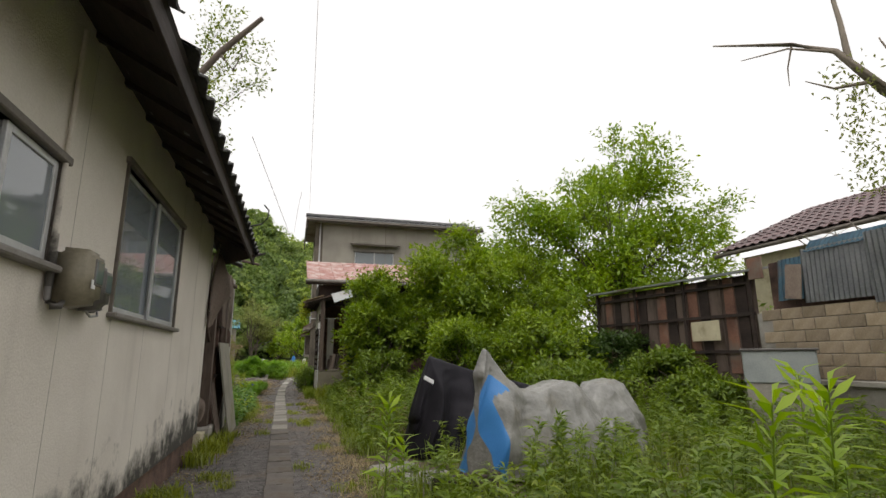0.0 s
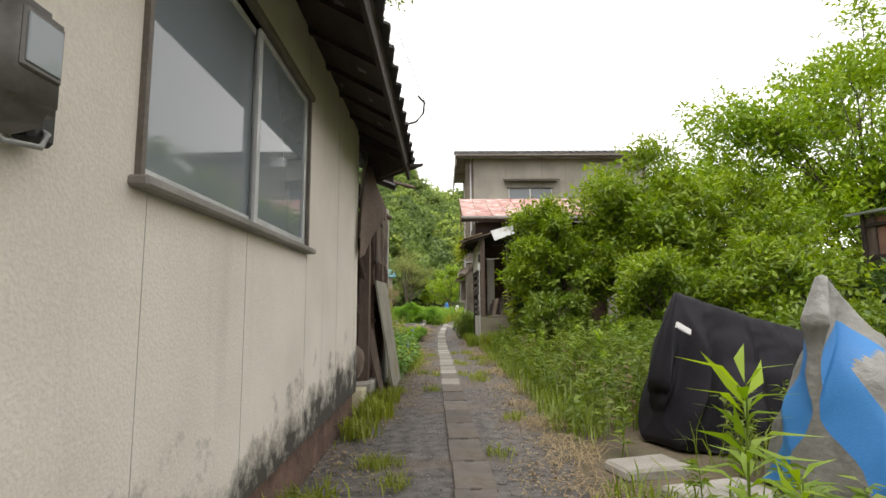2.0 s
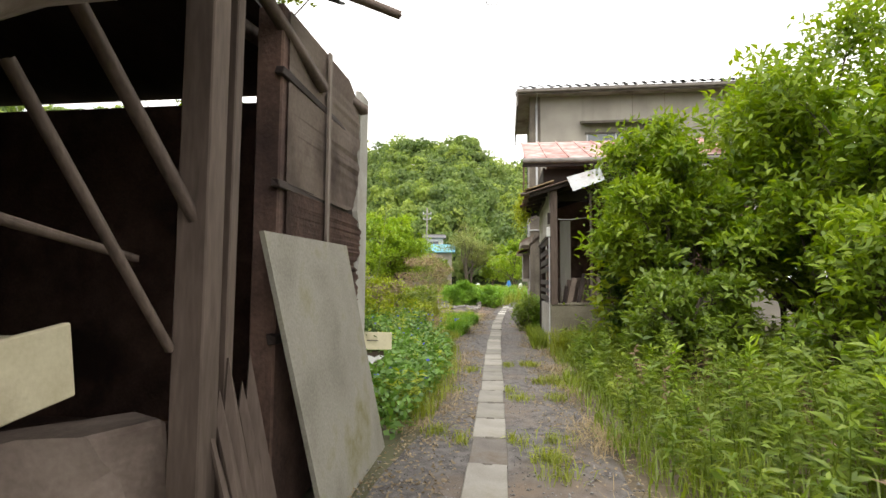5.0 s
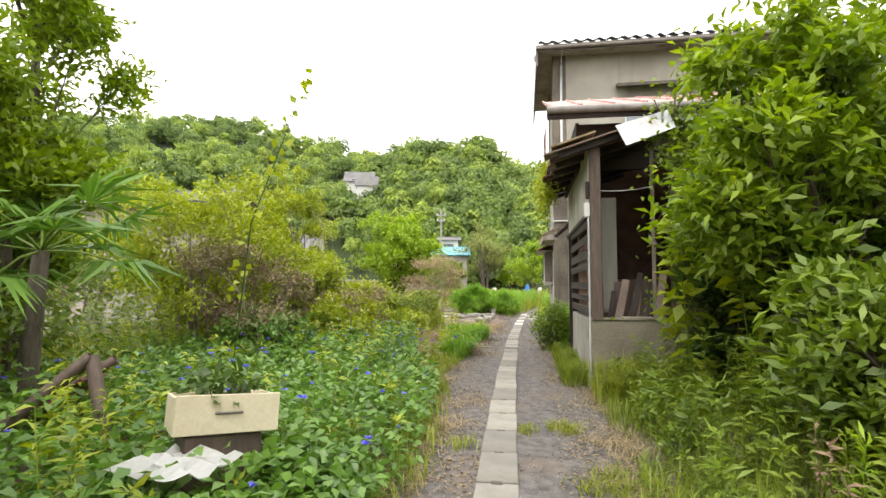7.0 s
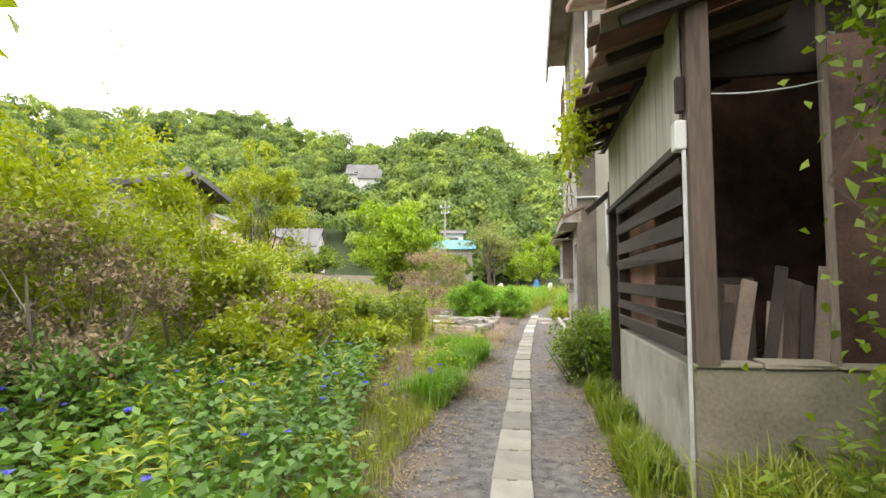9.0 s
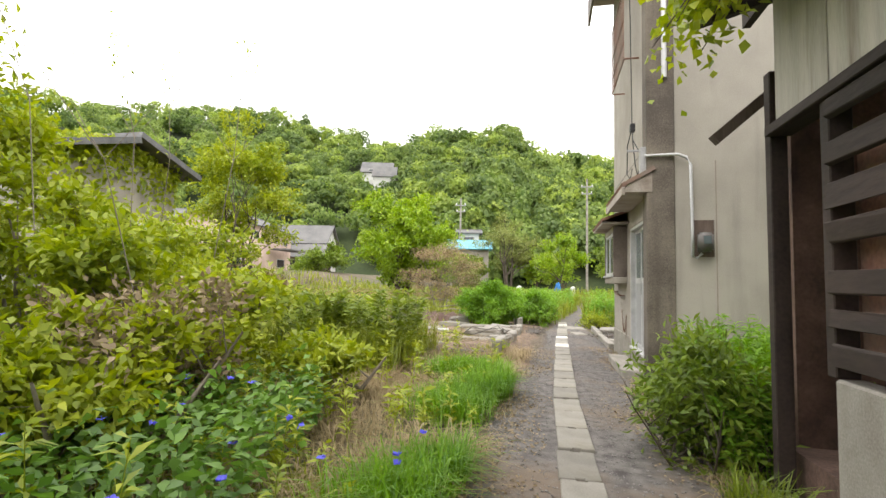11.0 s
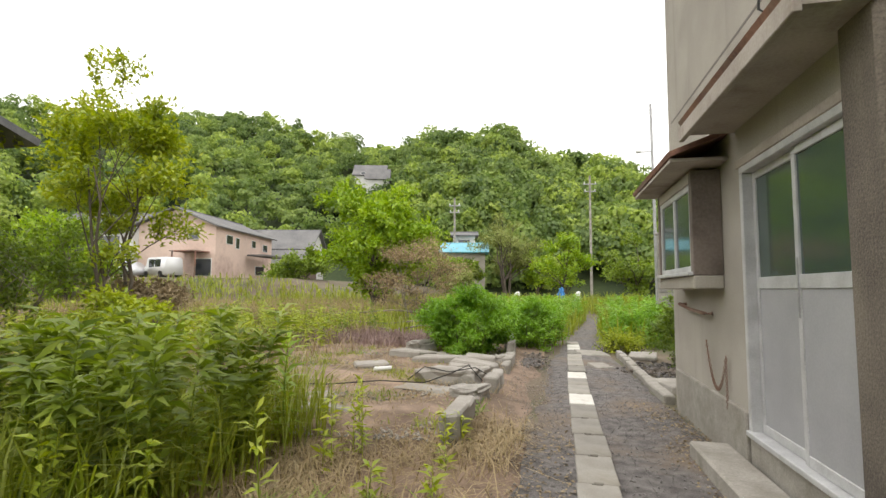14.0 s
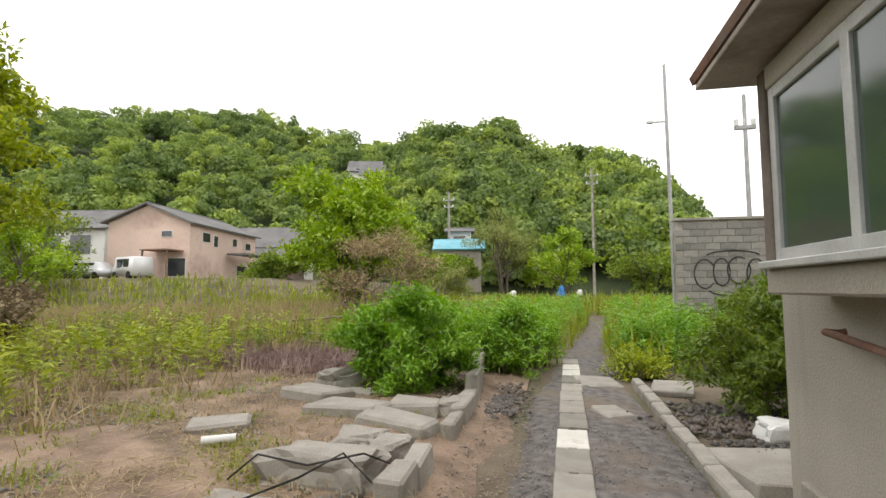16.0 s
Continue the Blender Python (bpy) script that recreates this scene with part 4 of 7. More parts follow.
for k in range(11):
    x = 0.55 + 0.445 * k
    part("seam", sheet([(x - 0.012, 17.09, 3.875), (x + 0.012, 17.09, 3.875), (x + 0.012, 19.9, 4.977), (x - 0.012, 19.9, 4.977)], 0.03), RED_TIN, tin)
part("tin_fascia", box(0.5, 5.0, 17.06, 17.1, 3.66, 3.84, 0.004), DARKWOOD, shed)
tube("tin_gutter", [(0.5, 17.02, 3.78), (5.0, 17.02, 3.74)], 0.055, SILL, shed)
part("gable_wall", box(0.95, 4.5, 17.5, 17.56, 3.0, 3.7), DARKWOOD, shed)
part("side_gable", box(0.95, 1.0, 17.57, 19.9, 3.0, 3.75), DARKWOOD, shed)
tube("wire", sag((1.05, 16.42, 2.5), (1.75, 16.42, 2.53), 0.03), 0.006, ALU, shed, n=4)
part("far_beam", sheet([(0.74, 19.86, 2.27), (0.74, 19.94, 2.27), (1.6, 19.94, 3.02), (1.6, 19.86, 3.02)][::-1], 0.07), OLDWOOD, shed, "weathered overhanging beam")
for i in range(9):
    x, w, top = 1.17 + 0.085 * i, (0.07, 0.1, 0.13)[i % 3], (1.25, 1.42, 1.36, 1.5)[i % 4]
    lean, dy = (0.16, 0.24, 0.12, 0.2)[i % 4], 0.05 * (i % 3)
    pl = thing("leaning_plank", "old plank leaning inside an open shed", "plank", (x, 16.9, 0.3), "planks in the shed")
    bm = box(-w / 2, w / 2, -0.011, 0.011, 0, top - 0.3, 0.003, rough=0.004)
    bm.transform(Matrix.Translation((x, 16.68 + dy, 0.3)) @ pose(0, 0, 0, -11, math.degrees(lean), 8 * (i % 3) - 8))
    part("plank", bm, (DARKWOOD, PLY, OLDWOOD)[i % 3], pl)


# ---- wooded hill behind the field ----
HILL_AZ = [-40, -25, -18, -15, -12, -8, -2, 2, 5.5, 9, 13.5, 17, 21, 24, 30, 40, 53, 80, 110]
HILL_T = [0.0, 0.0, 0.04, 0.12, 0.19, 0.24, 0.265, 0.28, 0.34, 0.325, 0.34, 0.295, 0.305, 0.32, 0.335, 0.33, 0.3, 0.26, 0.22]


def hill_z(x, y):
    dx, dy = x, y - 24
    r, az = math.hypot(dx, dy), math.degrees(math.atan2(-dx, dy))
    crest = float(np.interp(az, [-25, 8, 15, 24, 60], [95, 112, 125, 175, 190]))
    top = float(np.interp(az, HILL_AZ, HILL_T)) * crest - 5.5
    foot = float(np.interp(az, [-25, 10, 30, 60], [62, 68, 80, 78]))
    u = min(max((r - foot) / (crest - foot), 0), 1)
    return -0.6 + max(top, 0) * (u ** 0.85) + (1.5 * noise.noise((x * 0.04, y * 0.04, 0)) if u > 0.05 else 0)


HV = []
azs, rs = np.arange(-40, 111, 2.5), np.arange(58, 262, 6.0)
for a in azs:
    for r in rs:
        x, y = -r * math.sin(radians(a)), 24 + r * math.cos(radians(a))
        HV.append((x, y, hill_z(x, y)))
HF = [(i * len(rs) + j, i * len(rs) + j + 1, (i + 1) * len(rs) + j + 1, (i + 1) * len(rs) + j) for i in range(len(azs) - 1) for j in range(len(rs) - 1)]
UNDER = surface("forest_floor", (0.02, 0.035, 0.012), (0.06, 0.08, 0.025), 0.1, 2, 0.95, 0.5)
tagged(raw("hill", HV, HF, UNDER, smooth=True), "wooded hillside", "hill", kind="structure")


def unit(n):
    v = rng.normal(0, 1, (n, 3))
    return v / np.linalg.norm(v, axis=1, keepdims=True)


def woods(name, label, spots, mat, size=0.55, per=350):
    """Far trees, joined: every crown a heap of leaf sprays round a few lobes."""
    V, F, o = [], [], 0
    for x, y, z, r, h in spots:
        lobes = unit(7) * (r * 0.55, r * 0.55, h * 0.3) * rng.uniform(0.6, 1.1, (7, 1)) + (x, y, z + h * 0.62)
        k = rng.integers(0, 7, per)
        d = unit(per)
        d[:, 2] = np.abs(d[:, 2]) * 0.9 - 0.25
        c = lobes[k] + d * (r * 0.5, r * 0.5, h * 0.24) * rng.uniform(0.75, 1.05, (per, 1))
        v, f = leaf_quads(c, np.cross(d, unit(per)), size * 1.2, size, 0.3, 0.3, d * 1.3 + (0, 0, 0.35))
        V.append(v), F.append(f + o)
        o += len(v)
    return tagged(raw(name, np.concatenate(V), np.concatenate(F), mat), label, "trees", kind="stuff")


spots = [[], [], []]
n = 0
while n < 1150:
    az, u = rng.uniform(-24, 72), rng.uniform(0, 1) ** 0.8
    crest = float(np.interp(az, [-25, 8, 15, 24, 60], [95, 112, 125, 175, 190]))
    foot = float(np.interp(az, [-25, 10, 30, 60], [62, 68, 80, 78]))
    r = foot + (crest + 4 - foot) * u
    x, y = -r * math.sin(radians(az)), 24 + r * math.cos(radians(az))
    if abs(x + 37) < 6 and -5 < y - 128 < 4:
        continue
    h = rng.uniform(5.0, 8.5) * (1.15 if az < 14 else 1.0)
    spots[rng.choice(3, p=[0.4, 0.36, 0.24])].append((x, y, hill_z(x, y) - 0.5, rng.uniform(2.4, 4.6), h))
    n += 1
woods("woodland_dark", "dense dark green woodland on a hillside", spots[0], L_HILLDARK)
woods("woodland", "dense green woodland on a hillside", spots[1], L_HILL)
woods("woodland_bright", "fresh yellow-green trees among hillside woodland", spots[2], leafy("hill_bright_leaf", (0.17, 0.25, 0.05), (0.42, 0.5, 0.11), 0.6, 0.42, 0.13))


# ---- trees and shrubs ----
def tree(name, label, base, h, lobes, leaf, n_leaves, size, trunk_r=0.1, spread=0.5, bark=BARK, category="tree", stems=1, slim=0.45, twigs=5):
    """Trunk and limbs to every lobe (x, y, z, radius), leaves in ragged sprays about twig ends."""
    bx, by, bz = base
    ob = thing(name, label, category, base)
    paths = []
    ends, wts = [], []
    for s in range(stems):
        a = 2 * math.pi * s / max(stems, 1) + 0.4
        off = Vector((math.cos(a), math.sin(a), 0)) * (0.0 if stems == 1 else 0.25 * spread)
        lean = Vector((random.uniform(-0.2, 0.2), random.uniform(-0.2, 0.2), 0)) * h * 0.3
        p0 = Vector(base) + off - Vector((0, 0, 0.08))
        mine = lobes[s::stems]
        top = p0 + Vector((0, 0, h * 0.62)) + lean + off * 2
        trunk = [(p0.lerp(top, i / 5) + Vector((0.06 * h * noise.noise((i, s, bx)), 0.06 * h * noise.noise((i, s, by)), 0)) * (i / 5), trunk_r * (1.15 - 0.85 * i / 5)) for i in range(6)]
        paths.append(trunk)
        for (lx, ly, lz, lr) in mine:
            c = Vector((lx, ly, lz))
            t0 = trunk[min(4, max(1, int(6.5 * min(1, max(0.1, (lz - bz) / h - 0.1)))))]
            mid = t0[0].lerp(c, 0.55) + Vector((random.uniform(-0.15, 0.15), random.uniform(-0.15, 0.15), 0.12)) * lr
            paths.append([(t0[0], t0[1] * 0.55), (mid, t0[1] * 0.35), (c, t0[1] * 0.16)])
            for q in range(twigs * 2):
                d = Vector(unit(1)[0])
                d.z = abs(d.z) * 0.9 - 0.2
                e = c + d * lr * random.uniform(0.65, 1.1)
                st = mid.lerp(c, random.uniform(0.2, 1))
                paths.append([(st, t0[1] * 0.14), (st.lerp(e, 0.5) + Vector((0, 0, 0.06 * lr)), t0[1] * 0.09), (e, t0[1] * 0.03)])
                ends.append((np.array(st), np.array(e), lr))
                wts.append(lr ** 2)
    V, F = tube_arrays(paths, 5)
    raw("trunk", V, F, bark, ob, smooth=True)
    wts = np.array(wts) / sum(wts)
    k = rng.choice(len(ends), n_leaves, p=wts)
    A, B, R = np.array([e[0] for e in ends])[k], np.array([e[1] for e in ends])[k], np.array([e[2] for e in ends])[k][:, None]
    u = rng.beta(2.2, 1.1, (n_leaves, 1))
    c = A + (B - A) * u + rng.normal(0, 1, (n_leaves, 3)) * R * 0.16
    d = (B - A) / (np.linalg.norm(B - A, axis=1, keepdims=True) + 1e-6) * 0.8 + unit(n_leaves) * 0.9 + (0, 0, 0.1)
    out = c - A
    out /= np.linalg.norm(out, axis=1, keepdims=True) + 1e-6
    v, f = leaf_quads(c, d, size, size * slim, 0.3, 0.25, out * 0.5 + (0, 0, 0.8))
    v[:, 2] = np.maximum(v[:, 2], bz + 0.01)
    raw("crown", v, f, leaf, ob)
    return ob


def heap(cx_, cy_, z0, z1, rx, ry, n, r, seed=0):
    """Lobes heaped inside an ellipsoid, larger below."""
    g = np.random.default_rng(seed)
    out = []
    for _ in range(n):
        d = g.normal(0, 1, 3)
        d /= np.linalg.norm(d)
        s = g.uniform(0.45, 0.95)
        out.append((cx_ + d[0] * rx * s, cy_ + d[1] * ry * s, (z0 + z1) / 2 + d[2] * (z1 - z0) / 2 * s, r * g.uniform(0.7, 1.25)))
    return out


SHR = "dense green broad-leaved shrub, overgrown"
for i, (x, y, h, r, nl, mt, sz) in enumerate(((2.8, 14.75, 4.1, 1.35, 15000, L_SHRUB, 0.11), (4.8, 14.2, 5.1, 1.8, 14000, L_SHRUB, 0.12), (6.9, 14.2, 4.6, 1.8, 9000, L_SHRUB, 0.12),
                                               (4.3, 12.2, 2.6, 1.2, 6500, L_SHRUB, 0.1), (6.2, 11.3, 2.6, 1.5, 7000, L_SHRUB, 0.11), (2.45, 13.3, 1.9, 0.75, 4500, L_WEED, 0.09),
                                               (8.4, 16.5, 5.6, 1.9, 7000, L_WEED, 0.13), (5.8, 17.5, 5.9, 1.7, 6000, L_SHRUB, 0.12), (7.4, 10.4, 2.2, 1.0, 5000, L_DARK, 0.1), (10.2, 12.5, 3.6, 1.6, 5000, L_SHRUB, 0.13), (10.6, 9.6, 3.3, 1.5, 5000, L_WEED, 0.13), (5.6, 8.9, 1.4, 1.1, 5000, L_WEED, 0.1), (2.5, 15.75, 2.7, 0.65, 6000, L_DARK, 0.1), (7.5, 8.5, 1.75, 0.8, 4500, L_WEED, 0.1), (7.1, 7.3, 1.2, 0.7, 4000, L_WEED, 0.09))):
    tree("shrub", SHR, (x, y, 0), h, heap(x, y, h * 0.08, h - 0.3, r, r * 0.9, 40, r * 0.38, i), mt, int(nl * 1.5), sz * 1.25, 0.06, 0.6, category="shrub", stems=3, slim=0.4, twigs=6)

tree("tall_tree", "tall bright green broadleaf tree with an open crown", (11.2, 15.6, 0), 9.6, heap(11.2, 15.6, 1.8, 9.2, 4.6, 3.4, 46, 1.2, 21) + [(11.35, 15.1, 9.3, 0.7), (15.4, 14.5, 6.8, 0.9), (14.2, 14.0, 5.2, 1.0), (13.4, 13.4, 4.3, 1.0), (15.0, 14.2, 4.2, 0.9), (14.8, 14.6, 5.9, 0.9), (7.6, 16, 6.6, 0.9)],
     L_BRIGHT, 30000, 0.19, 0.1, stems=4, slim=0.4)
tree("round_tree", "dark green tree behind a house", (10.5, 30, 0), 9.4, heap(10.5, 30, 3, 9.4, 3.2, 2.5, 16, 1.2, 22), L_DARK, 5000, 0.24, 0.15)
tree("roadside_tree", "tall thin-leaved tree beside a ruined house", (-5.3, 14.6, 0), 10.5, heap(-4.6, 14.6, 5.6, 11, 2.9, 2.6, 20, 0.9, 23) + [(-2.4, 14.8, 11.2, 0.9), (-1.6, 14.8, 10.6, 0.8), (-1.2, 14.6, 9.5, 0.55), (-2.3, 14.8, 9.7, 0.7), (-2.1, 14.8, 7.4, 0.4), (-3.2, 14.7, 9.2, 0.9)], L_BANK, 9500, 0.13, 0.07)
tree("dark_shrub", "tall dark green shrub on an overgrown bank", (-5.0, 14.1, 0), 5.6, heap(-5.0, 14.1, 1.0, 5.7, 1.35, 1.2, 34, 0.5, 24), L_SHRUB, 19000, 0.11, 0.04, category="shrub", stems=3)
# scrub on the left bank
for i, (x, y, h, r, nl, mt, sz) in enumerate(((-4.9, 17.6, 3.2, 1.5, 6500, L_YELLOW, 0.085), (-6.4, 18.8, 3.9, 1.8, 9000, L_YELLOW, 0.1), (-5.4, 20.7, 3.2, 1.2, 8000, L_YELLOW, 0.1), (-3.9, 20.4, 2.0, 1.1, 7000, L_YELLOW, 0.1),
                                               (-5.6, 22.3, 1.9, 1.3, 7000, L_YELLOW, 0.1), (-3.1, 19.0, 1.3, 0.75, 5500, L_YELLOW, 0.09), (-3.4, 19.6, 1.5, 0.9, 2500, L_TAN, 0.07), (-4.1, 17.1, 2.4, 1.05, 5500, L_TAN, 0.06), (-7.6, 15.5, 3.2, 1.6, 4500, L_WEED, 0.11), (-8.3, 23.5, 2.6, 1.7, 5000, L_GREYGREEN, 0.11),
                                               (-3.5, 16.6, 1.0, 0.7, 4000, L_IVY, 0.08), (-10.5, 20.5, 3.6, 2.0, 4500, L_WEED, 0.13), (-7.2, 27.9, 1.5, 0.8, 2500, L_YELLOW, 0.1), (-11.5, 29.5, 3.2, 1.6, 4500, L_WEED, 0.12), (-9.3, 30.8, 1.9, 1.0, 4000, L_TAN, 0.11), (-2.6, 21.2, 0.9, 0.6, 3500, L_YELLOW, 0.09), (-5.2, 13.4, 1.6, 1.2, 3500, L_WEED, 0.1), (-5.0, 17.4, 3.4, 1.2, 2500, L_YELLOW, 0.1), (-6.3, 23.2, 2.9, 1.2, 4000, L_YELLOW, 0.1), (-6.9, 60, 3.7, 1.5, 2500, L_GREYGREEN, 0.18), (-8.2, 62, 3.7, 1.5, 2500, L_WEED, 0.18), (7.5, 9.0, 1.5, 0.7, 2500, L_WEED, 0.07), (7.2, 10.6, 1.7, 0.8, 2500, L_TAN, 0.07))):
    tree("scrub_bush", "tangled yellow-green bramble scrub with bare stems", (x, y, 0), h, heap(x, y, 0.3, h - 0.25, r, r, 16, r * 0.4, 40 + i), mt, nl, sz, 0.03, 0.9, DEADWOOD, "bush", 4, 0.5, 7)
tree("slender_tree", "slender yellow-green tree with whippy shoots", (-9.4, 30.1, 0), 6.2, heap(-9.4, 30.1, 1.6, 5.6, 1.6, 1.5, 18, 0.6, 60) + [(-9.2, 29.9, 6.1, 0.4), (-10, 30, 6.3, 0.3)], L_YELLOW, 8000, 0.14, 0.05, 0.8, stems=4)
tree("field_tree", "bushy bright green tree in a field", (-8.7, 45, 0), 6.7, heap(-8.7, 45, 0.8, 6.4, 3.2, 2.8, 34, 0.95, 61), L_BRIGHT, 15000, 0.25, 0.14, 0.8, stems=3)
tree("dry_bush", "half-dead bush of pale tan twigs", (-5.0, 38.2, 0), 3.3, heap(-5.0, 38.2, 0.4, 3.1, 1.8, 1.3, 24, 0.6, 62), L_DRY, 6000, 0.11, 0.03, 0.9, DEADWOOD, "bush", 5, 0.3, 9)
tree("willow", "grey-green willow at the edge of a field", (-4.8, 75, 0), 9.6, heap(-4.8, 75, 2.0, 9.4, 3.1, 3, 22, 1.2, 63), L_GREYGREEN, 6000, 0.32, 0.16, 0.8, stems=3, slim=0.3)
for i, (x, y, h, r) in enumerate(((1.0, 70, 6.4, 3.0), (6.6, 66, 6.6, 3.0), (-1.8, 78, 6, 2.6), (-22, 62, 5, 3), (-14, 70, 6, 3), (12, 70, 5, 3), (-33, 50, 6, 3.5), (-38, 56, 7, 4), (-10.6, 74.0, 4.9, 2.0), (-8.6, 72.5, 4.2, 1.6))):
    tree("far_tree", "round fresh green tree at the field edge", (x, y, 0), h, heap(x, y, 0.8, h, r, r, 14, r * 0.4, 70 + i), (L_BRIGHT, L_WEED)[i % 2], 3500, 0.34, 0.14)
# bushes round the bare plot and along the path
for i, (x, y, h, r, nl, mt) in enumerate(((-1.95, 30.5, 1.5, 0.95, 20000, L_LUSH), (-0.85, 32.4, 1.2, 0.6, 8000, L_LUSH), (-1.6, 32.4, 1.1, 0.6, 4000, L_LUSH), (-0.55, 33.6, 1.0, 0.55, 4000, L_LUSH), (1.35, 33.9, 0.8, 0.5, 3500, L_LUSH), (2.2, 34.6, 1.0, 0.7, 4000, L_LUSH), (1.1, 32.5, 0.45, 0.35, 2200, L_YELLOW), (2.2, 30.5, 1.6, 1.0, 14000, L_WEED),
                                           (0.8, 20.3, 1.0, 0.42, 4500, L_WEED), (1.9, 21.6, 0.85, 0.8, 6000, L_LUSH), (2.9, 22.2, 1.0, 0.8, 4500, L_LUSH), (1.5, 22.7, 0.55, 0.4, 2500, L_LUSH))):
    tree("low_bush", "lush leafy green weed bush", (x, y, 0), h, heap(x, y, -0.1, h - 0.08, r, r, 56, 0.25, 90 + i), mt, nl, 0.085, 0.01, 0.9, BARK, "bush", 6, 0.32, 4)


# ---- weeds: upright stems with lance leaves ----
def weed_arrays(spots, leaf=0.11, per=34):
    V, F, o, S = [], [], 0, []
    for x, y, z, h in spots:
        n = int(per * (0.5 + 0.7 * h))
        lean = rng.normal(0, 0.12, 2)
        u = rng.uniform(0.12, 1.0, (n, 1)) ** 0.8
        a = rng.uniform(0, 2 * np.pi, n)
        st = np.array([x, y, z]) + u * h * np.array([lean[0], lean[1], 1.0])
        d = np.stack([np.cos(a), np.sin(a), rng.uniform(0.1, 0.9, n)], 1)
        v, f = leaf_quads(st, d, leaf, leaf * 0.24, 0.3, 0.35)
        V.append(v), F.append(f + o)
        o += len(v)
        S.append([((x, y, z - 0.02), 0.006), ((x + lean[0] * h * 0.6, y + lean[1] * h * 0.6, z + h * 0.6), 0.004), ((x + lean[0] * h, y + lean[1] * h, z + h), 0.002)])
    return np.concatenate(V), np.concatenate(F), S


def weeds(name, label, spots, mat, leaf=0.11, per=34):
    V, F, S = weed_arrays(spots, leaf, per)
    sv, sf = tube_arrays(S, 3)
    F = np.concatenate([F, np.array(sf) + len(V)])
    V = np.concatenate([V, np.array([tuple(p) for p in sv])])
    return tagged(raw(name, V, F, mat), label, "weeds", kind="stuff")


def scatter(n, x0, x1, y0, y1, keep):
    out = []
    while len(out) < n:
        x, y = rng.uniform(x0, x1), rng.uniform(y0, y1)
        if keep(x, y):
            out.append((x, y))
    return out


def near_line(x, y, x0, y0, x1, y1, r):
    u = min(max(((x - x0) * (x1 - x0) + (y - y0) * (y1 - y0)) / ((x1 - x0) ** 2 + (y1 - y0) ** 2), 0), 1)
    return math.hypot(x - x0 - u * (x1 - x0), y - y0 - u * (y1 - y0)) < r


def covered(x, y):
    return near_line(x, y, 1.95, 5.0, 4.55, 6.0, 0.5) or near_line(x, y, 1.72, 6.35, 4.1, 7.35, 0.45) or near_line(x, y, 1.35, 5.6, 2.1, 4.3, 0.42)


def right_bank(x, y):
    return x > edges(y)[1] + 0.25 and not covered(x, y) and not (x > 0.95 and y > 16.3) and x < 8.2


def h_right(x, y):
    e = x - edges(y)[1]
    return min(0.3 + 0.4 * e, 0.75) * (1.0 if y > 7 else 0.75)


S = [(x, y, 0, h_right(x, y) * rng.uniform(0.6, 1.25)) for x, y in scatter(1500, 0.9, 9.5, -1, 16.3, right_bank)]
weeds("weed_bank", "thick green weeds on a bank beside the footpath", S, L_WEED, 0.105, 48)
S = [(x, y, 0, h_right(x, y) * rng.uniform(0.5, 1.0)) for x, y in scatter(420, 0.9, 5.0, 3, 16.3, right_bank)]
weeds("weed_bank_light", "fresh yellow-green weeds beside the footpath", S, L_BANK, 0.09, 44)
S = [(x, y, 0, rng.uniform(0.25, 0.6)) for x, y in scatter(130, 1.3, 4.0, 6.5, 13, right_bank)]
weeds("withered_weeds", "withered brown stalks among green weeds", S, L_STALK, 0.07, 26)


def left_bank(x, y):
    return x < edges(y)[0] - 0.12 and not (y < 10.6) and not (-9 < x < -1.05 and 25.2 < y < 33.0)


S = [(x, y, 0, rng.uniform(0.25, 0.75) * (1 if x < -1.6 else 0.55)) for x, y in scatter(700, -8, -0.6, 10.7, 25.0, left_bank)]
weeds("left_weeds", "mixed yellow-green weeds on an overgrown bank", S, L_YELLOW, 0.1, 34)
S = [(x, y, 0, rng.uniform(0.5, 1.1)) for x, y in scatter(500, -12, -4.5, 12, 34, lambda x, y: not (-9 < x and 25.2 < y < 32))]
weeds("far_left_weeds", "tall weeds in an overgrown plot", S, L_WEED, 0.13, 30)
S = [(x, y, 0, rng.uniform(0.4, 0.95)) for x, y in scatter(800, 0.85, 4.5, 19.9, 23.0, lambda x, y: x > 0.85 + 0.25 * max(0, y - 21))]
weeds("yard_weeds", "bushy feathery green weeds against a house wall", S, L_LUSH, 0.1, 40)
S = [(x, y, 0, rng.uniform(0.55, 1.15)) for x, y in scatter(1000, -3, 9, 31.5, 48, lambda x, y: (x < edges(y)[0] - 0.1 or x > edges(y)[1] + 0.15) and not (x > 1 and y < 33 and x < 4))]
weeds("field_weeds", "bright green weeds in a field", S, L_LUSH, 0.14, 34)

S = [(x, y, 0, rng.uniform(0.75, 1.15)) for x, y in scatter(70, -4.2, -2.3, 22.9, 24.4, lambda x, y: True)]
weeds("tall_leafy_weeds", "clump of tall green lance-leaved weeds", S, L_BANK, 0.15, 80)
S = [(x, y, 0, rng.uniform(0.4, 1.0)) for x, y in scatter(420, -9.5, -4.7, 25.5, 34, lambda x, y: x < -4.9 - 0.3 * math.sin(y * 2))]
weeds("plot_weeds", "yellow-green weeds at the edge of a cleared plot", S, L_YELLOW, 0.13, 26)

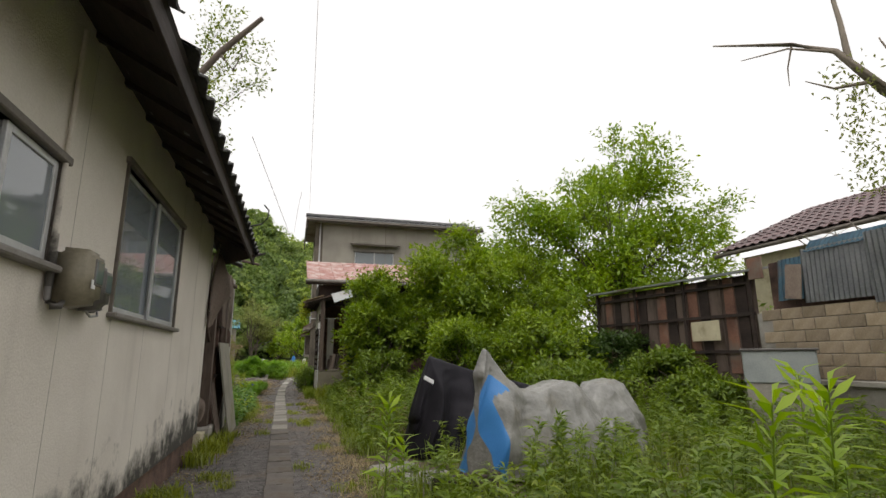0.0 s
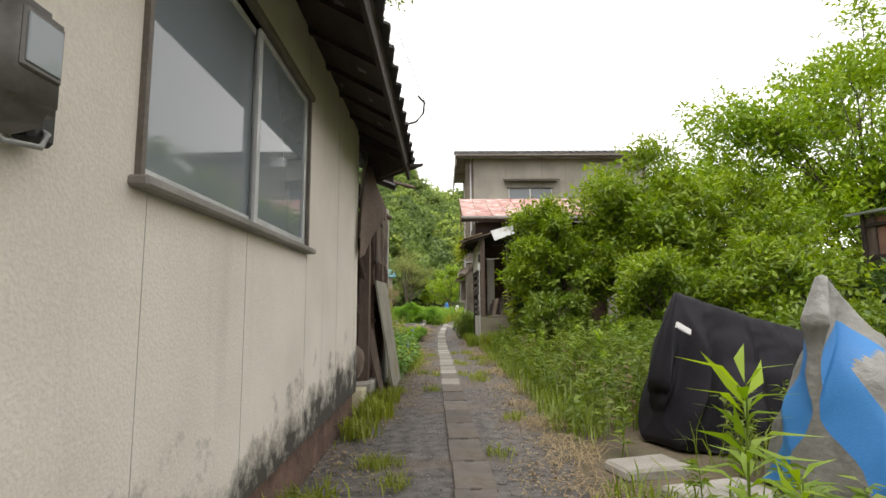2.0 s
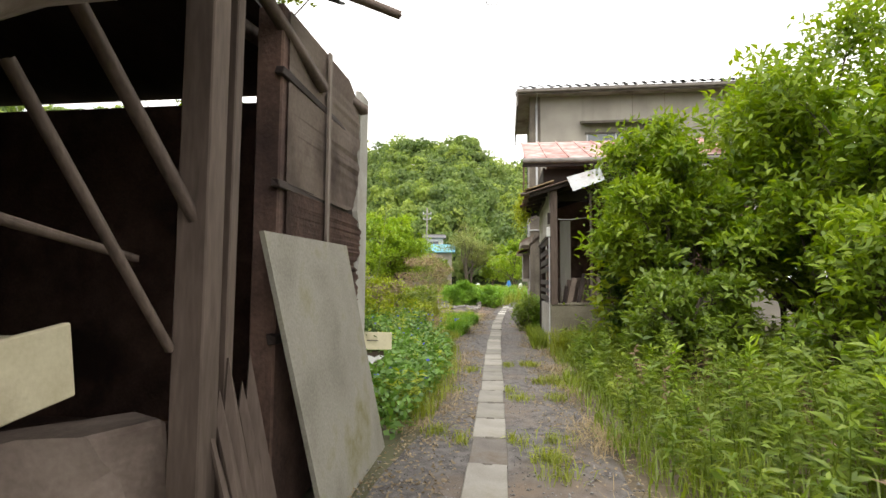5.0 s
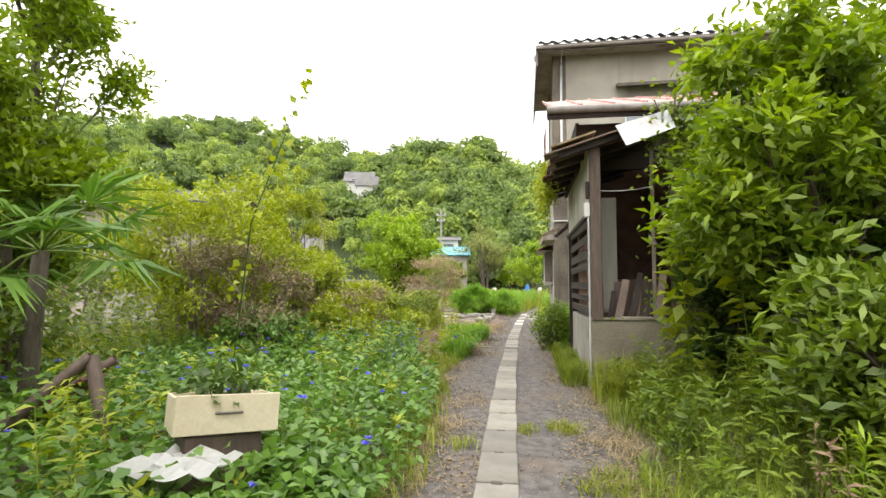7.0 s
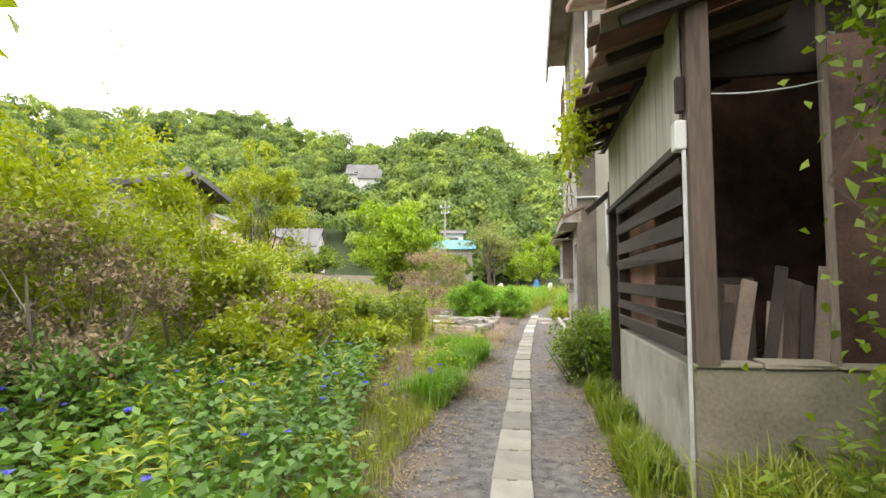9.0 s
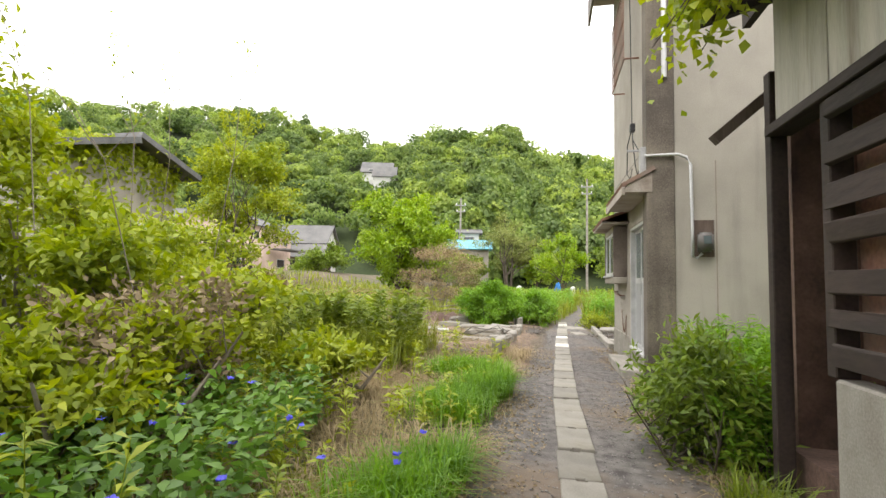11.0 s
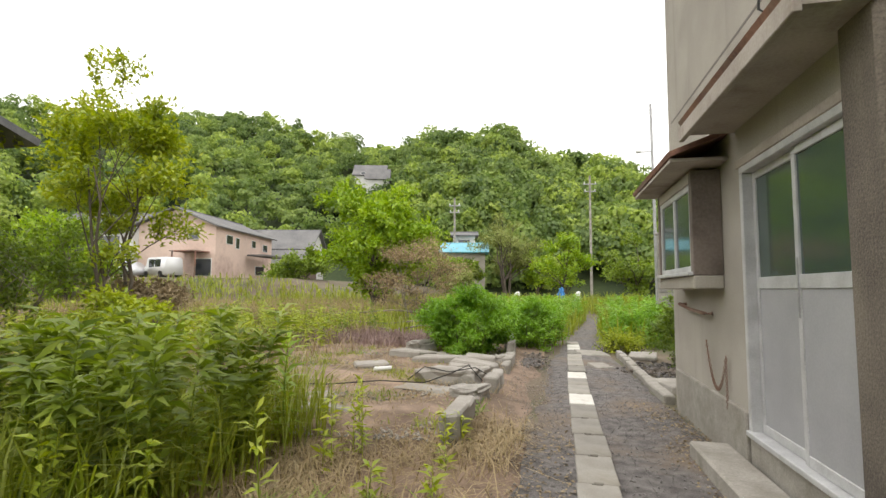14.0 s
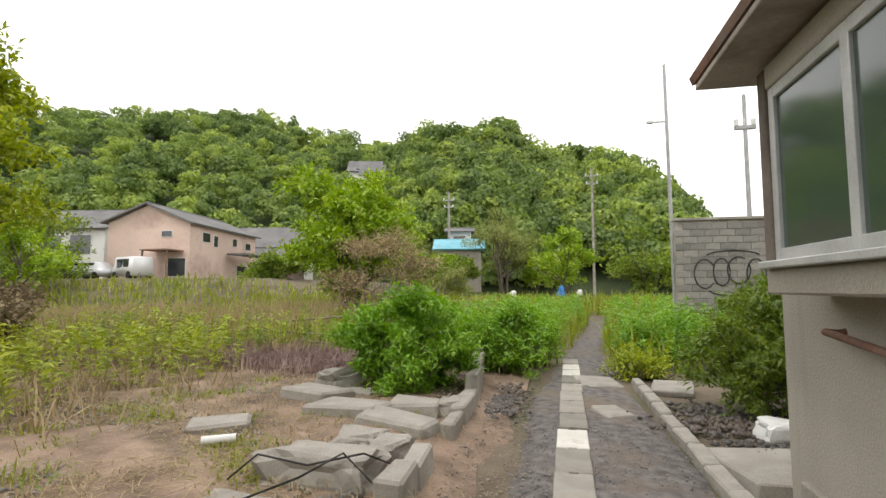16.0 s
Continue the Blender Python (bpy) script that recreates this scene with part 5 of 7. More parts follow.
# periwinkle carpet with blue flowers
c = np.array([(x, y, 0.02 + abs(rng.normal(0, 0.16)) + 0.12 * min(max((-x - 0.7), 0), 1.5)) for x, y in scatter(30000, -5, -0.55, 10.65, 20.6, lambda x, y: x < edges(y)[0] - 0.1 - 0.28 * max(0, y - 16))])
d = unit(len(c)) * (1, 1, 0.45) + (0, 0, 0.15)
v, f = leaf_quads(c, d, 0.084, 0.05, 0.2, 0.2)
tagged(raw("periwinkle_carpet", v, f, L_IVY), "dense dark green trailing leaves covering the ground", "ground cover", kind="stuff")
FV, FF, o = [], [], 0
for x, y in scatter(130, -4, -0.7, 10.8, 19.5, lambda x, y: x < edges(y)[0] - 0.15):
    z = 0.2 + 0.2 * min(max(-x - 0.7, 0), 1.5) + rng.uniform(0, 0.12)
    a = np.arange(5) * 2 * np.pi / 5 + rng.uniform(0, 6)
    d = np.stack([np.cos(a), np.sin(a), np.full(5, 0.25)], 1) + rng.normal(0, 0.35, 3)
    v, f = leaf_quads(np.repeat([[x, y, z]], 5, 0), d, 0.032, 0.032, 0.1, 0.0)
    FV.append(v), FF.append(f + o)
    o += len(v)
tagged(raw("periwinkle_flowers", np.concatenate(FV), np.concatenate(FF), PETAL), "small blue-violet five-petalled flowers", "flowers", kind="stuff")


# ---- grass ----
def pts(s, z=0.0):
    return np.array([(x, y, z) for x, y in s])


def clumped(n, x0, x1, y0, y1, keep, k=60, r=0.3):
    cs = scatter(k, x0, x1, y0, y1, keep)
    out = []
    while len(out) < n:
        cx0, cy0 = cs[rng.integers(k)]
        x, y = cx0 + rng.normal(0, r), cy0 + rng.normal(0, r)
        if keep(x, y):
            out.append((x, y))
    return out


grass("right_verge_grass", "tall arching grass along the footpath", pts(clumped(16000, 0.75, 3.2, 1, 16.4, lambda x, y: x > edges(y)[1] + 0.02 and not (x > 0.95 and y > 16.3) and not covered(x, y), 150, 0.22)), 0.23, 0.8, 0.009, L_BANK)
grass("left_verge_grass", "short green grass along the footpath", pts(clumped(8000, -1.9, -0.5, 10.8, 19.5, lambda x, y: x < edges(y)[0] + 0.04, 80, 0.2)), 0.2, 0.6, 0.009, L_GRASS)
grass("lush_tufts", "lush bright green grass tufts", pts(clumped(7000, -1.7, -0.85, 18.9, 23.2, lambda x, y: x < edges(y)[0] + 0.02, 7, 0.16)), 0.36, 0.7, 0.008, L_LUSH)
grass("straw", "dead straw-coloured grass lying flat", pts(clumped(24000, -3.6, -0.8, 18.6, 26.0, lambda x, y: x < edges(y)[0], 60, 0.28)), 0.22, 1.6, 0.007, L_DRY)
grass("wall_foot_grass", "yellow-green weeds at the foot of a wall", pts(clumped(3200, -1.0, -0.72, 0.5, 8.6, lambda x, y: -0.98 < x < -0.6, 14, 0.14)), 0.2, 0.6, 0.012, L_GRASS)
grass("path_tufts", "small grass tufts growing in cracks of the footpath", pts(clumped(2600, -0.7, 0.85, 1.5, 15, lambda x, y: edges(y)[0] < x < edges(y)[1] and abs(x - cx(y)) > 0.15, 34, 0.07), 0.01), 0.1, 0.8, 0.008, L_GRASS)
grass("path_straw", "dry grass litter along the edge of the path", pts(clumped(5000, -1, 1.2, 1.5, 24, lambda x, y: abs(x - edges(y)[1]) < 0.22 or (abs(x - edges(y)[0]) < 0.18 and y > 10.7), 110, 0.12), 0.012), 0.09, 2.2, 0.006, L_DRY)
grass("field_grass", "tall bright green grass in the field", pts(scatter(26000, -16, 10, 33, 60, lambda x, y: x < edges(y)[0] or x > edges(y)[1] + 0.1)), 0.75, 0.5, 0.03, L_GRASS)
grass("dry_field_grass", "tall dry reeds in the field", pts(clumped(15000, -18, -3, 33.3, 56, lambda x, y: True, 90, 0.7)), 0.9, 0.4, 0.022, L_DRY)
grass("purple_weeds", "low dusty purple-brown weeds edging the bare plot", pts(clumped(11000, -8.5, -2.6, 31.2, 33.4, lambda x, y: True, 70, 0.3), 0.05), 0.34, 0.6, 0.018, L_PURPLE)
grass("plot_tufts", "scattered green tufts on bare soil", pts(clumped(4200, -7.5, -1.3, 25.2, 31.4, lambda x, y: True, 40, 0.12), 0.1), 0.13, 0.8, 0.01, L_GRASS)
grass("plot_straw", "dead grass stems lying on bare soil", pts(clumped(14000, -8, -1.2, 24.8, 31.8, lambda x, y: True, 110, 0.3), 0.11), 0.12, 2.0, 0.006, L_DRY)
grass("far_meadow", "green meadow under distant trees", pts(scatter(9000, -50, 30, 55, 80, lambda x, y: True)), 0.7, 0.5, 0.09, L_GRASS)
grass("field_edge_grass", "tall grass at the far edge of the field", pts(scatter(5000, -20, 12, 50, 58, lambda x, y: True)), 1.15, 0.4, 0.06, L_GRASS)
grass("shed_foot_grass", "long arching grass in front of a low wall", pts(clumped(3200, 1.0, 2.6, 15.5, 16.36, lambda x, y: x > 0.92 and y < 16.37, 16, 0.18)), 0.5, 0.7, 0.012, L_GRASS)
grass("shed_side_grass", "grass tufts along a low rendered wall", pts(clumped(2600, 0.72, 0.99, 16.5, 19.4, lambda x, y: 0.66 < x < 0.99, 12, 0.13)), 0.3, 0.6, 0.01, L_BANK)
grass("bank_grass", "rough grass on the weedy bank", pts(scatter(17000, 1.0, 9, -1, 16, right_bank)), 0.36, 0.7, 0.01, L_BANK)
grass("left_bank_grass", "rough grass on the overgrown bank", pts(scatter(10000, -9, -2.4, 14, 25.4, left_bank)), 0.38, 0.7, 0.011, L_GRASS)


# ---- single tall weeds beside the path ----
def tall_weed(h=0.9):
    ob = thing("tall_weed", "tall upright green weed with narrow leaves", "plant", (0, 0, 0), "tall weeds")
    V, F = tube_arrays([[((0, 0, -0.02), 0.008), ((0.02, 0.01, h * 0.5), 0.006), ((0.03, -0.01, h), 0.003)]], 5)
    raw("stem", V, F, L_WEED, ob, smooth=True)
    n = 46
    u = np.linspace(0.25, 1, n)[:, None]
    a = np.arange(n) * 2.4
    c = np.stack([0.03 * u[:, 0], 0 * a, h * u[:, 0]], 1)
    d = np.stack([np.cos(a), np.sin(a), 0.35 + 1.2 * (u[:, 0] - 0.4).clip(0)], 1)
    v, f = leaf_quads(c, d, 0.19, 0.038, 0.35, 0.35)
    raw("leaves", v, f, L_BRIGHT, ob)
    return ob


tw = tall_weed()
tw.location = (0.88, 3.72, 0)
for x, y, s in ((2.2, 1.65, 1.15), (2.6, 1.2, 1.05), (2.9, 1.9, 1.2), (3.4, 2.2, 1.1), (3.1, 1.3, 1.2), (3.9, 1.8, 1.15), (1.0, 3.6, 0.7), (2.7, 10.2, 1.15), (2.2, 9.6, 1.05), (3.1, 10.9, 1.2), (1.8, 11.9, 0.95), (2.4, 11.6, 1.1),
                (1.75, 12.6, 0.8), (3.4, 9.8, 1.1), (2.0, 8.7, 0.8), (-2.4, 24.6, 1.0), (-3.0, 24.2, 1.1), (-2.1, 11.6, 0.6), (1.5, 10.6, 0.6), (4.4, 3.2, 1.2), (4.9, 2.6, 1.2)):
    t = copy_thing(tw, pose(x, y, ground_z(x, y) + 0.01, random.uniform(-4, 4), random.uniform(-4, 4), random.uniform(0, 360)))
    t.scale = (s, s, s) if y < 5 or x < 0 else (s * 0.75, s * 0.75, s * 0.75)

grass("clump_grass", "tall arching grass round a clump of weeds", pts(clumped(5000, -5.2, -2.4, 22.8, 25.4, lambda x, y: x < -2.2, 30, 0.25)), 0.75, 0.6, 0.011, L_GRASS)
grass("dry_plot_grass", "tall straw-coloured grass at the edge of a cleared plot", pts(clumped(5000, -10, -4.4, 24.5, 34.5, lambda x, y: True, 50, 0.4)), 0.6, 0.9, 0.014, L_DRY)
grass("plot_tufts", "small green tufts on bare rubble soil", pts(clumped(3600, -4.6, -1.1, 25.0, 31, lambda x, y: x < -1.05, 14, 0.15)), 0.2, 0.8, 0.011, L_LUSH)


# ---- covered motorcycles beside the path ----
def draped(name, label, a, b, profile, top_w, hem_w, mats, seed, folds=0.05):
    """Cloth hung over a ridge from a to b; profile: heights along the ridge, top_w: half widths of the ridge. The hem lies
    on the ground and folds run down to it; mats: (test on place along and down, material, label)."""
    a, b = Vector(a), Vector(b)
    along = (b - a).normalized()
    side = Vector((along.y, -along.x, 0))
    ob = thing(name, label, "cover", ((a.x + b.x) / 2, (a.y + b.y) / 2, 0), "covered motorcycles")
    nu, nv = 130, 120
    g = []
    for i in range(nu + 1):
        u = (i / nu) ** 1.5
        h = float(np.interp(u, [p[0] for p in profile], [p[1] for p in profile]))
        tw_ = float(np.interp(u, [p[0] for p in top_w], [p[1] for p in top_w]))
        end = float(np.interp(u, [0, 0.03, 0.1, 0.93, 0.98, 1], [0.12, 0.5, 0.95, 1, 0.75, 0.45]))
        row = []
        for j in range(nv + 1):
            v = j / nv * 2 - 1
            s = abs(v)
            sg = 1 if v > 0 else -1
            e = max(0.0, (s - 0.16) / 0.84)
            z = h * (1 - e ** 1.05) - 0.02 * min(s / 0.16, 1)
            out = (tw_ * min(1.0, s / 0.16) ** 0.9 + (hem_w * end - tw_) * e ** 0.8)
            run = u * 1.0 + 0.35 * e * (0.5 - u)
            fold = folds * 2.0 * (0.2 + e) * (0.7 - 2.0 * abs(noise.noise((run * 6.5, seed, sg * 5)))) + 1.2 * folds * e * (0.6 - 1.6 * abs(noise.noise((run * 15, seed + 3, sg * 5))))
            fold += 0.03 * noise.noise((u * 5, v * 6, seed + 2)) + 0.02 * (0.4 - abs(noise.noise((u * 12 + v * 5, v * 7, seed + 8))))
            sway = 0.05 * noise.noise((u * 4, v * 3, seed + 5))
            p = a.lerp(b, u) + side * sg * (out + fold * min(1, s / 0.12)) + along * sway + Vector((0, 0, max(z + 0.012 * noise.noise((u * 20, v * 9, seed)), 0.012)))
            row.append((p, u, e))
        g.append(row)
    for k, (test, mt, lab) in enumerate(mats):
        bm = bmesh.new()
        vv = [[bm.verts.new(c[0]) for c in row] for row in g]
        for r, q, gr in zip(vv, vv[1:], g):
            for j in range(nv):
                if test(gr[j][1], max(gr[j][2], gr[j + 1][2])):
                    bm.faces.new((r[j], q[j], q[j + 1], r[j + 1]))
        if k == len(mats) - 1:
            bm.faces.new(vv[0])
            bm.faces.new(vv[-1][::-1])
        loose = [v for v in bm.verts if not v.link_faces]
        bmesh.ops.delete(bm, geom=loose, context="VERTS")
        bmesh.ops.recalc_face_normals(bm, faces=bm.faces)
        part("panel" if len(mats) > 1 else "cloth", bm, mt, ob, lab, True)
    return ob


black = draped("motorcycle_cover", "black cloth cover draped over a motorcycle", (1.72, 6.35, 0), (4.1, 7.35, 0),
               [(0, 0.55), (0.05, 0.95), (0.1, 1.27), (0.14, 1.24), (0.3, 1.12), (0.6, 0.95), (0.9, 0.8), (1, 0.4)], [(0, 0.1), (0.1, 0.03), (0.25, 0.12), (0.8, 0.12), (1, 0.05)], 0.45,
               [(lambda u, e: True, COVER_BLACK, "")], 3, 0.08)
part("printed_mark", box(1.79, 1.95, 6.17, 6.185, 0.94, 0.99, 0, turn=pose(0, 0, 0, -12, 25, 22)), WHITE, black, "white printed mark")
draped("motorcycle_cover", "silver and blue cloth cover draped over a motorcycle", (2.13, 5.07, 0), (4.55, 6.0, 0),
       [(0, 1.1), (0.036, 1.34), (0.055, 1.32), (0.133, 1.04), (0.2, 0.92), (0.3, 0.86), (0.4, 0.93), (0.47, 0.97), (0.545, 0.96), (0.62, 0.83), (0.68, 0.74), (0.75, 0.92), (0.86, 0.97), (0.95, 0.9), (1, 0.6)],
       [(0, 0.04), (0.05, 0.02), (0.25, 0.15), (0.5, 0.16), (0.7, 0.1), (0.9, 0.16), (1, 0.1)], 0.42,
       [(lambda u, e: e > 0.22 and u < 0.04 + 0.32 * max(0, 0.42 - e), COVER_BLUE, "blue cloth panel"),
        (lambda u, e: not (e > 0.22 and u < 0.04 + 0.32 * max(0, 0.42 - e)), COVER_GREY, "silver-grey cloth panel")], 11, 0.1)
for x, y, sx, sy, sz, mt in ((1.35, 5.75, 0.5, 0.3, 0.05, CONCRETE), (1.75, 4.35, 0.7, 0.16, 0.22, DARKWOOD), (1.6, 5.2, 0.6, 0.4, 0.04, STONE)):
    st = thing("paving_slab" if mt is not DARKWOOD else "timber_block", "loose concrete slab in the weeds" if mt is not DARKWOOD else "dark rotten timber block in the weeds", "slab" if mt is not DARKWOOD else "timber", (x, y, 0))
    part("body", box(x - sx / 2, x + sx / 2, y - sy / 2, y + sy / 2, -0.03, sz, 0.02, turn=pose(0, 0, 0, 0, 0, 15), rough=0.015), mt, st)


# ---- meters and cables on the first house ----
def meter(y, z, w, h, d, mat, label, x=WX):
    ob = thing("electric_meter", label, "meter", (x, y, z))
    bm = box(x + 0.02, x + d, y - w / 2, y + w / 2, z - h / 2, z + h / 2, 0)
    for v in bm.verts:
        if v.co.x > x + d - 0.01:
            v.co.y = y + (v.co.y - y) * 0.86
            v.co.z = z + (v.co.z - z) * (0.82 if v.co.z < z else 0.94)
    bmesh.ops.bevel(bm, geom=list(bm.edges), offset=0.028, segments=3, affect="EDGES")
    body = part("housing", bm, mat, ob, "", True)
    part("dial_frame", box(x + d - 0.004, x + d + 0.006, y - w * 0.24, y + w * 0.28, z - h * 0.12, z + h * 0.33, 0.004), METER_GREY, ob)
    part("dial_window", box(x + d + 0.002, x + d + 0.009, y - w * 0.2, y + w * 0.24, z - h * 0.08, z + h * 0.29, 0.002), glassy("dial_glass", (0.12, 0.15, 0.16), 0.05, 1.0), ob, "small glass dial window")
    part("back_plate", box(x, x + 0.022, y - w * 0.42, y + w * 0.42, z - h * 0.45, z + h * 0.42, 0.004), METER_GREY, ob)
    return ob


m1 = meter(2.675, 1.64, 0.22, 0.3, 0.18, METER_TAN, "tan electric meter box on a plaster wall")
part("torn_sticker", box(WX + 0.179, WX + 0.183, 2.6, 2.645, 1.585, 1.63, 0), WHITE, m1, "torn white sticker")
m2 = meter(2.925, 1.62, 0.19, 0.26, 0.15, METER_GREY, "dark grey electric meter on a plaster wall")
part("terminal_box", box(WX + 0.01, WX + 0.06, 3.03, 3.1, 1.5, 1.7, 0.01), BLACK, m2)
cond = thing("conduit", "painted cable conduit down a plaster wall", "pipe", (WX, 2.7, 1.5))
tube("tube", [(WX + 0.02, 2.53, 2.95), (WX + 0.02, 2.53, 1.78)], 0.013, PLASTER, cond, n=8)
tube("sleeve", [(WX + 0.025, 2.53, 1.84), (WX + 0.025, 2.53, 1.58)], 0.017, PLASTER, cond, n=8)
tube("bend", [(WX + 0.025, 2.53, 1.58), (WX + 0.03, 2.53, 1.52), (WX + 0.05, 2.54, 1.485), (WX + 0.07, 2.57, 1.49), (WX + 0.07, 2.61, 1.53)], 0.016, METER_GREY, cond, n=8)
loop = thing("meter_cable", "grey cable loop under a meter", "cable", (WX, 3.15, 1.5))
tube("cable", [(WX + 0.06, 2.88, 1.52), (WX + 0.08, 2.94, 1.47), (WX + 0.09, 3.02, 1.48), (WX + 0.07, 3.06, 1.52), (WX + 0.03, 3.06, 1.55)], 0.007, STEEL, loop)
stick = thing("broken_branch_pole", "broken wooden pole jutting from a roof edge", "pole", (-0.76, 3.93, 3.4))
V, F = tube_arrays([[((-1.0, 4.1, 3.2), 0.03), ((-0.5, 3.72, 3.66), 0.028), ((-0.19, 3.49, 3.86), 0.02)], [((-0.5, 3.72, 3.62), 0.012), ((-0.4, 3.7, 3.5), 0.008), ((-0.33, 3.62, 3.6), 0.004)]], 6)
raw("pole", V, F, GREYWOOD, stick, smooth=True)
wr = thing("loose_wires", "loose pale wires hanging from an eave", "wire", (-0.6, 3.4, 2.9))
tube("wire", [(-0.83, 3.21, 3.03), (-0.75, 3.25, 2.94), (-0.6, 3.36, 2.9), (-0.5, 3.33, 2.95), (-0.42, 3.33, 2.92), (-0.45, 3.38, 2.88), (-0.6, 3.4, 2.92)], 0.006, WHITE, wr, n=4)
tube("wire", [(-0.66, 3.4, 3.25), (-0.62, 3.36, 3.0), (-0.58, 3.36, 2.92), (-0.5, 3.5, 2.78)], 0.005, STEEL, wr, n=4)
hook = thing("cable_hook", "black cable looped off a broken eave", "cable", (-0.3, 7.6, 3.2))
tube("cable", [(-0.62, 7.5, 3.1), (-0.5, 7.5, 3.16), (-0.36, 7.5, 3.2), (-0.28, 7.5, 3.3), (-0.27, 7.5, 3.42), (-0.34, 7.5, 3.5)], 0.012, RUBBER, hook)
dw = thing("service_wire", "thin overhead service wire", "wire", (0.7, 23, 7.5))
tube("wire", sag((0.62, 22.9, 7.75), (-0.1, -7.0, 13.5), 0.5, 16), 0.007, RUBBER, dw, n=4)
dw2 = thing("hanging_wire", "loose end of a broken overhead wire", "wire", (0.2, 12, 5))
tube("wire", [(-0.75, 9.2, 5.3), (-0.35, 10.4, 4.6), (-0.02, 11.4, 4.0), (0.08, 11.5, 4.05), (0.14, 11.6, 4.7), (0.2, 11.7, 5.1)], 0.005, RUBBER, dw2, n=4)

# clutter in the collapsed room
mat_ = thing("rolled_mat", "brown carpet hanging out of a ruined room", "carpet", (-1.1, 7.9, 0.2))
bm = bmesh.new()
rows = [[bm.verts.new((-1.2 + 0.14 * math.sin(i / 9 * 3.0) + 0.02 * k, 7.6 + 0.1 * k, 0.8 - 0.5 * (i / 9) + 0.03 * math.sin(k + i))) for k in range(5)] for i in range(10)]
for r, q in zip(rows, rows[1:]):
    for k in range(4):
        bm.faces.new((r[k], r[k + 1], q[k + 1], q[k]))
bmesh.ops.solidify(bm, geom=bm.faces[:], thickness=0.02)
part("cloth", bm, PLY, mat_, smooth=True)
cr = thing("drawer", "cream wooden drawer in a ruined room", "drawer", (-1.35, 8.0, 0.85))
part("front", box(-1.3, -1.27, 7.75, 8.1, 0.85, 1.1, 0.006, turn=pose(0, 0, 0, 8)), CREAM, cr)
part("body", box(-1.6, -1.3, 7.78, 8.07, 0.86, 1.06, 0.004, turn=pose(0, 0, 0, 8)), CREAM, cr)
st_ = thing("storage_heap", "heap of dark rubbish inside a ruined room", "rubbish", (-1.6, 8, 0.1))
for k in range(9):
    x, y, z = random.uniform(-2.3, -1.3), random.uniform(7.6, 9.3), random.uniform(0.15, 0.7)
    part("scrap", box(x - 0.25, x + 0.25, y - 0.2, y + 0.2, 0.1, z, 0.02, turn=pose(0, 0, 0, random.uniform(-12, 12), random.uniform(-12, 12), random.uniform(0, 90)), rough=0.05), (MUD, OLDWOOD, PLY)[k % 3], st_)
can_ = thing("white_can", "crushed white can on the path edge", "can", (-0.78, 8.55, 0))
tube("can", [(-0.8, 8.55, 0.04), (-0.7, 8.6, 0.045)], 0.033, WHITE, can_, n=10)

# ---- left bank: box, tray, boards, palm ----
bx = thing("drawer_box", "cream wooden drawer lying in trailing weeds", "drawer", (-1.45, 12.4, 0.4))
tm = Matrix.Translation((-1.5, 12.45, 0.57)) @ pose(0, 0, 0, -6, 4, 42)
for nm, c in (("front_panel", (-0.26, 0.26, -0.2, -0.185, -0.1, 0.1)), ("back_panel", (-0.26, 0.26, 0.185, 0.2, -0.1, 0.09)), ("side_panel", (-0.26, -0.245, -0.184, 0.184, -0.1, 0.09)), ("side_panel", (0.245, 0.26, -0.184, 0.184, -0.1, 0.09)), ("base", (-0.244, 0.244, -0.184, 0.184, -0.1, -0.085))):
    bm = box(*c, 0.004)
    bm.transform(tm)
    part(nm, bm, CREAM, bx)
sup = thing("low_crate", "dark rotten crate buried in trailing weeds", "crate", (-1.5, 12.4, 0))
bm = box(-0.2, 0.2, -0.14, 0.14, -0.6, -0.105, 0.01, rough=0.01)
bm.transform(tm)
part("body", bm, OLDWOOD, sup)
bm = box(-0.07, 0.07, -0.215, -0.2, 0.0, 0.012, 0.004)
bm.transform(tm)
part("handle", bm, BRONZE, bx, "thin brass handle")
tr_ = thing("foam_tray", "crumpled white foam sheet in the weeds", "tray", (-1.75, 12.35, 0.2))
bm = bmesh.new()
rows = [[bm.verts.new((-1.78 + 0.055 * i + 0.03 * k, 11.95 + 0.06 * k - 0.012 * i, 0.4 + 0.05 * noise.noise((i * 0.7, k * 0.7, 2)) + 0.03 * (k % 2))) for k in range(6)] for i in range(9)]
for r, q in zip(rows, rows[1:]):
    for k in range(5):
        bm.faces.new((r[k], q[k], q[k + 1], r[k + 1]))
bmesh.ops.solidify(bm, geom=bm.faces[:], thickness=0.03)
part("sheet", bm, WHITE, tr_)
a_ = rng.uniform(0, 2 * np.pi, 1500)
r_ = 0.75 * np.sqrt(rng.uniform(0.08, 1, 1500))
c = np.stack([-1.52 + r_ * np.cos(a_), 12.42 + r_ * np.sin(a_), np.clip(0.5 - 0.35 * r_, 0.1, 0.45) * rng.uniform(0.3, 1, 1500)], 1)
v, f = leaf_quads(c, unit(1500) * (1, 1, 0.4) + (0, 0, 0.1), 0.1, 0.065, 0.2, 0.2)
tagged(raw("periwinkle_mound", v, f, L_IVY), "mound of trailing leaves swallowing an old drawer", "ground cover", kind="stuff")
pot = thing("drawer_plant", "small dark leafy plant growing in a drawer", "plant", (-1.5, 12.47, 0.5))
c = np.array([-1.5, 12.47, 0.68]) + rng.normal(0, 1, (150, 3)) * (0.12, 0.1, 0.06)
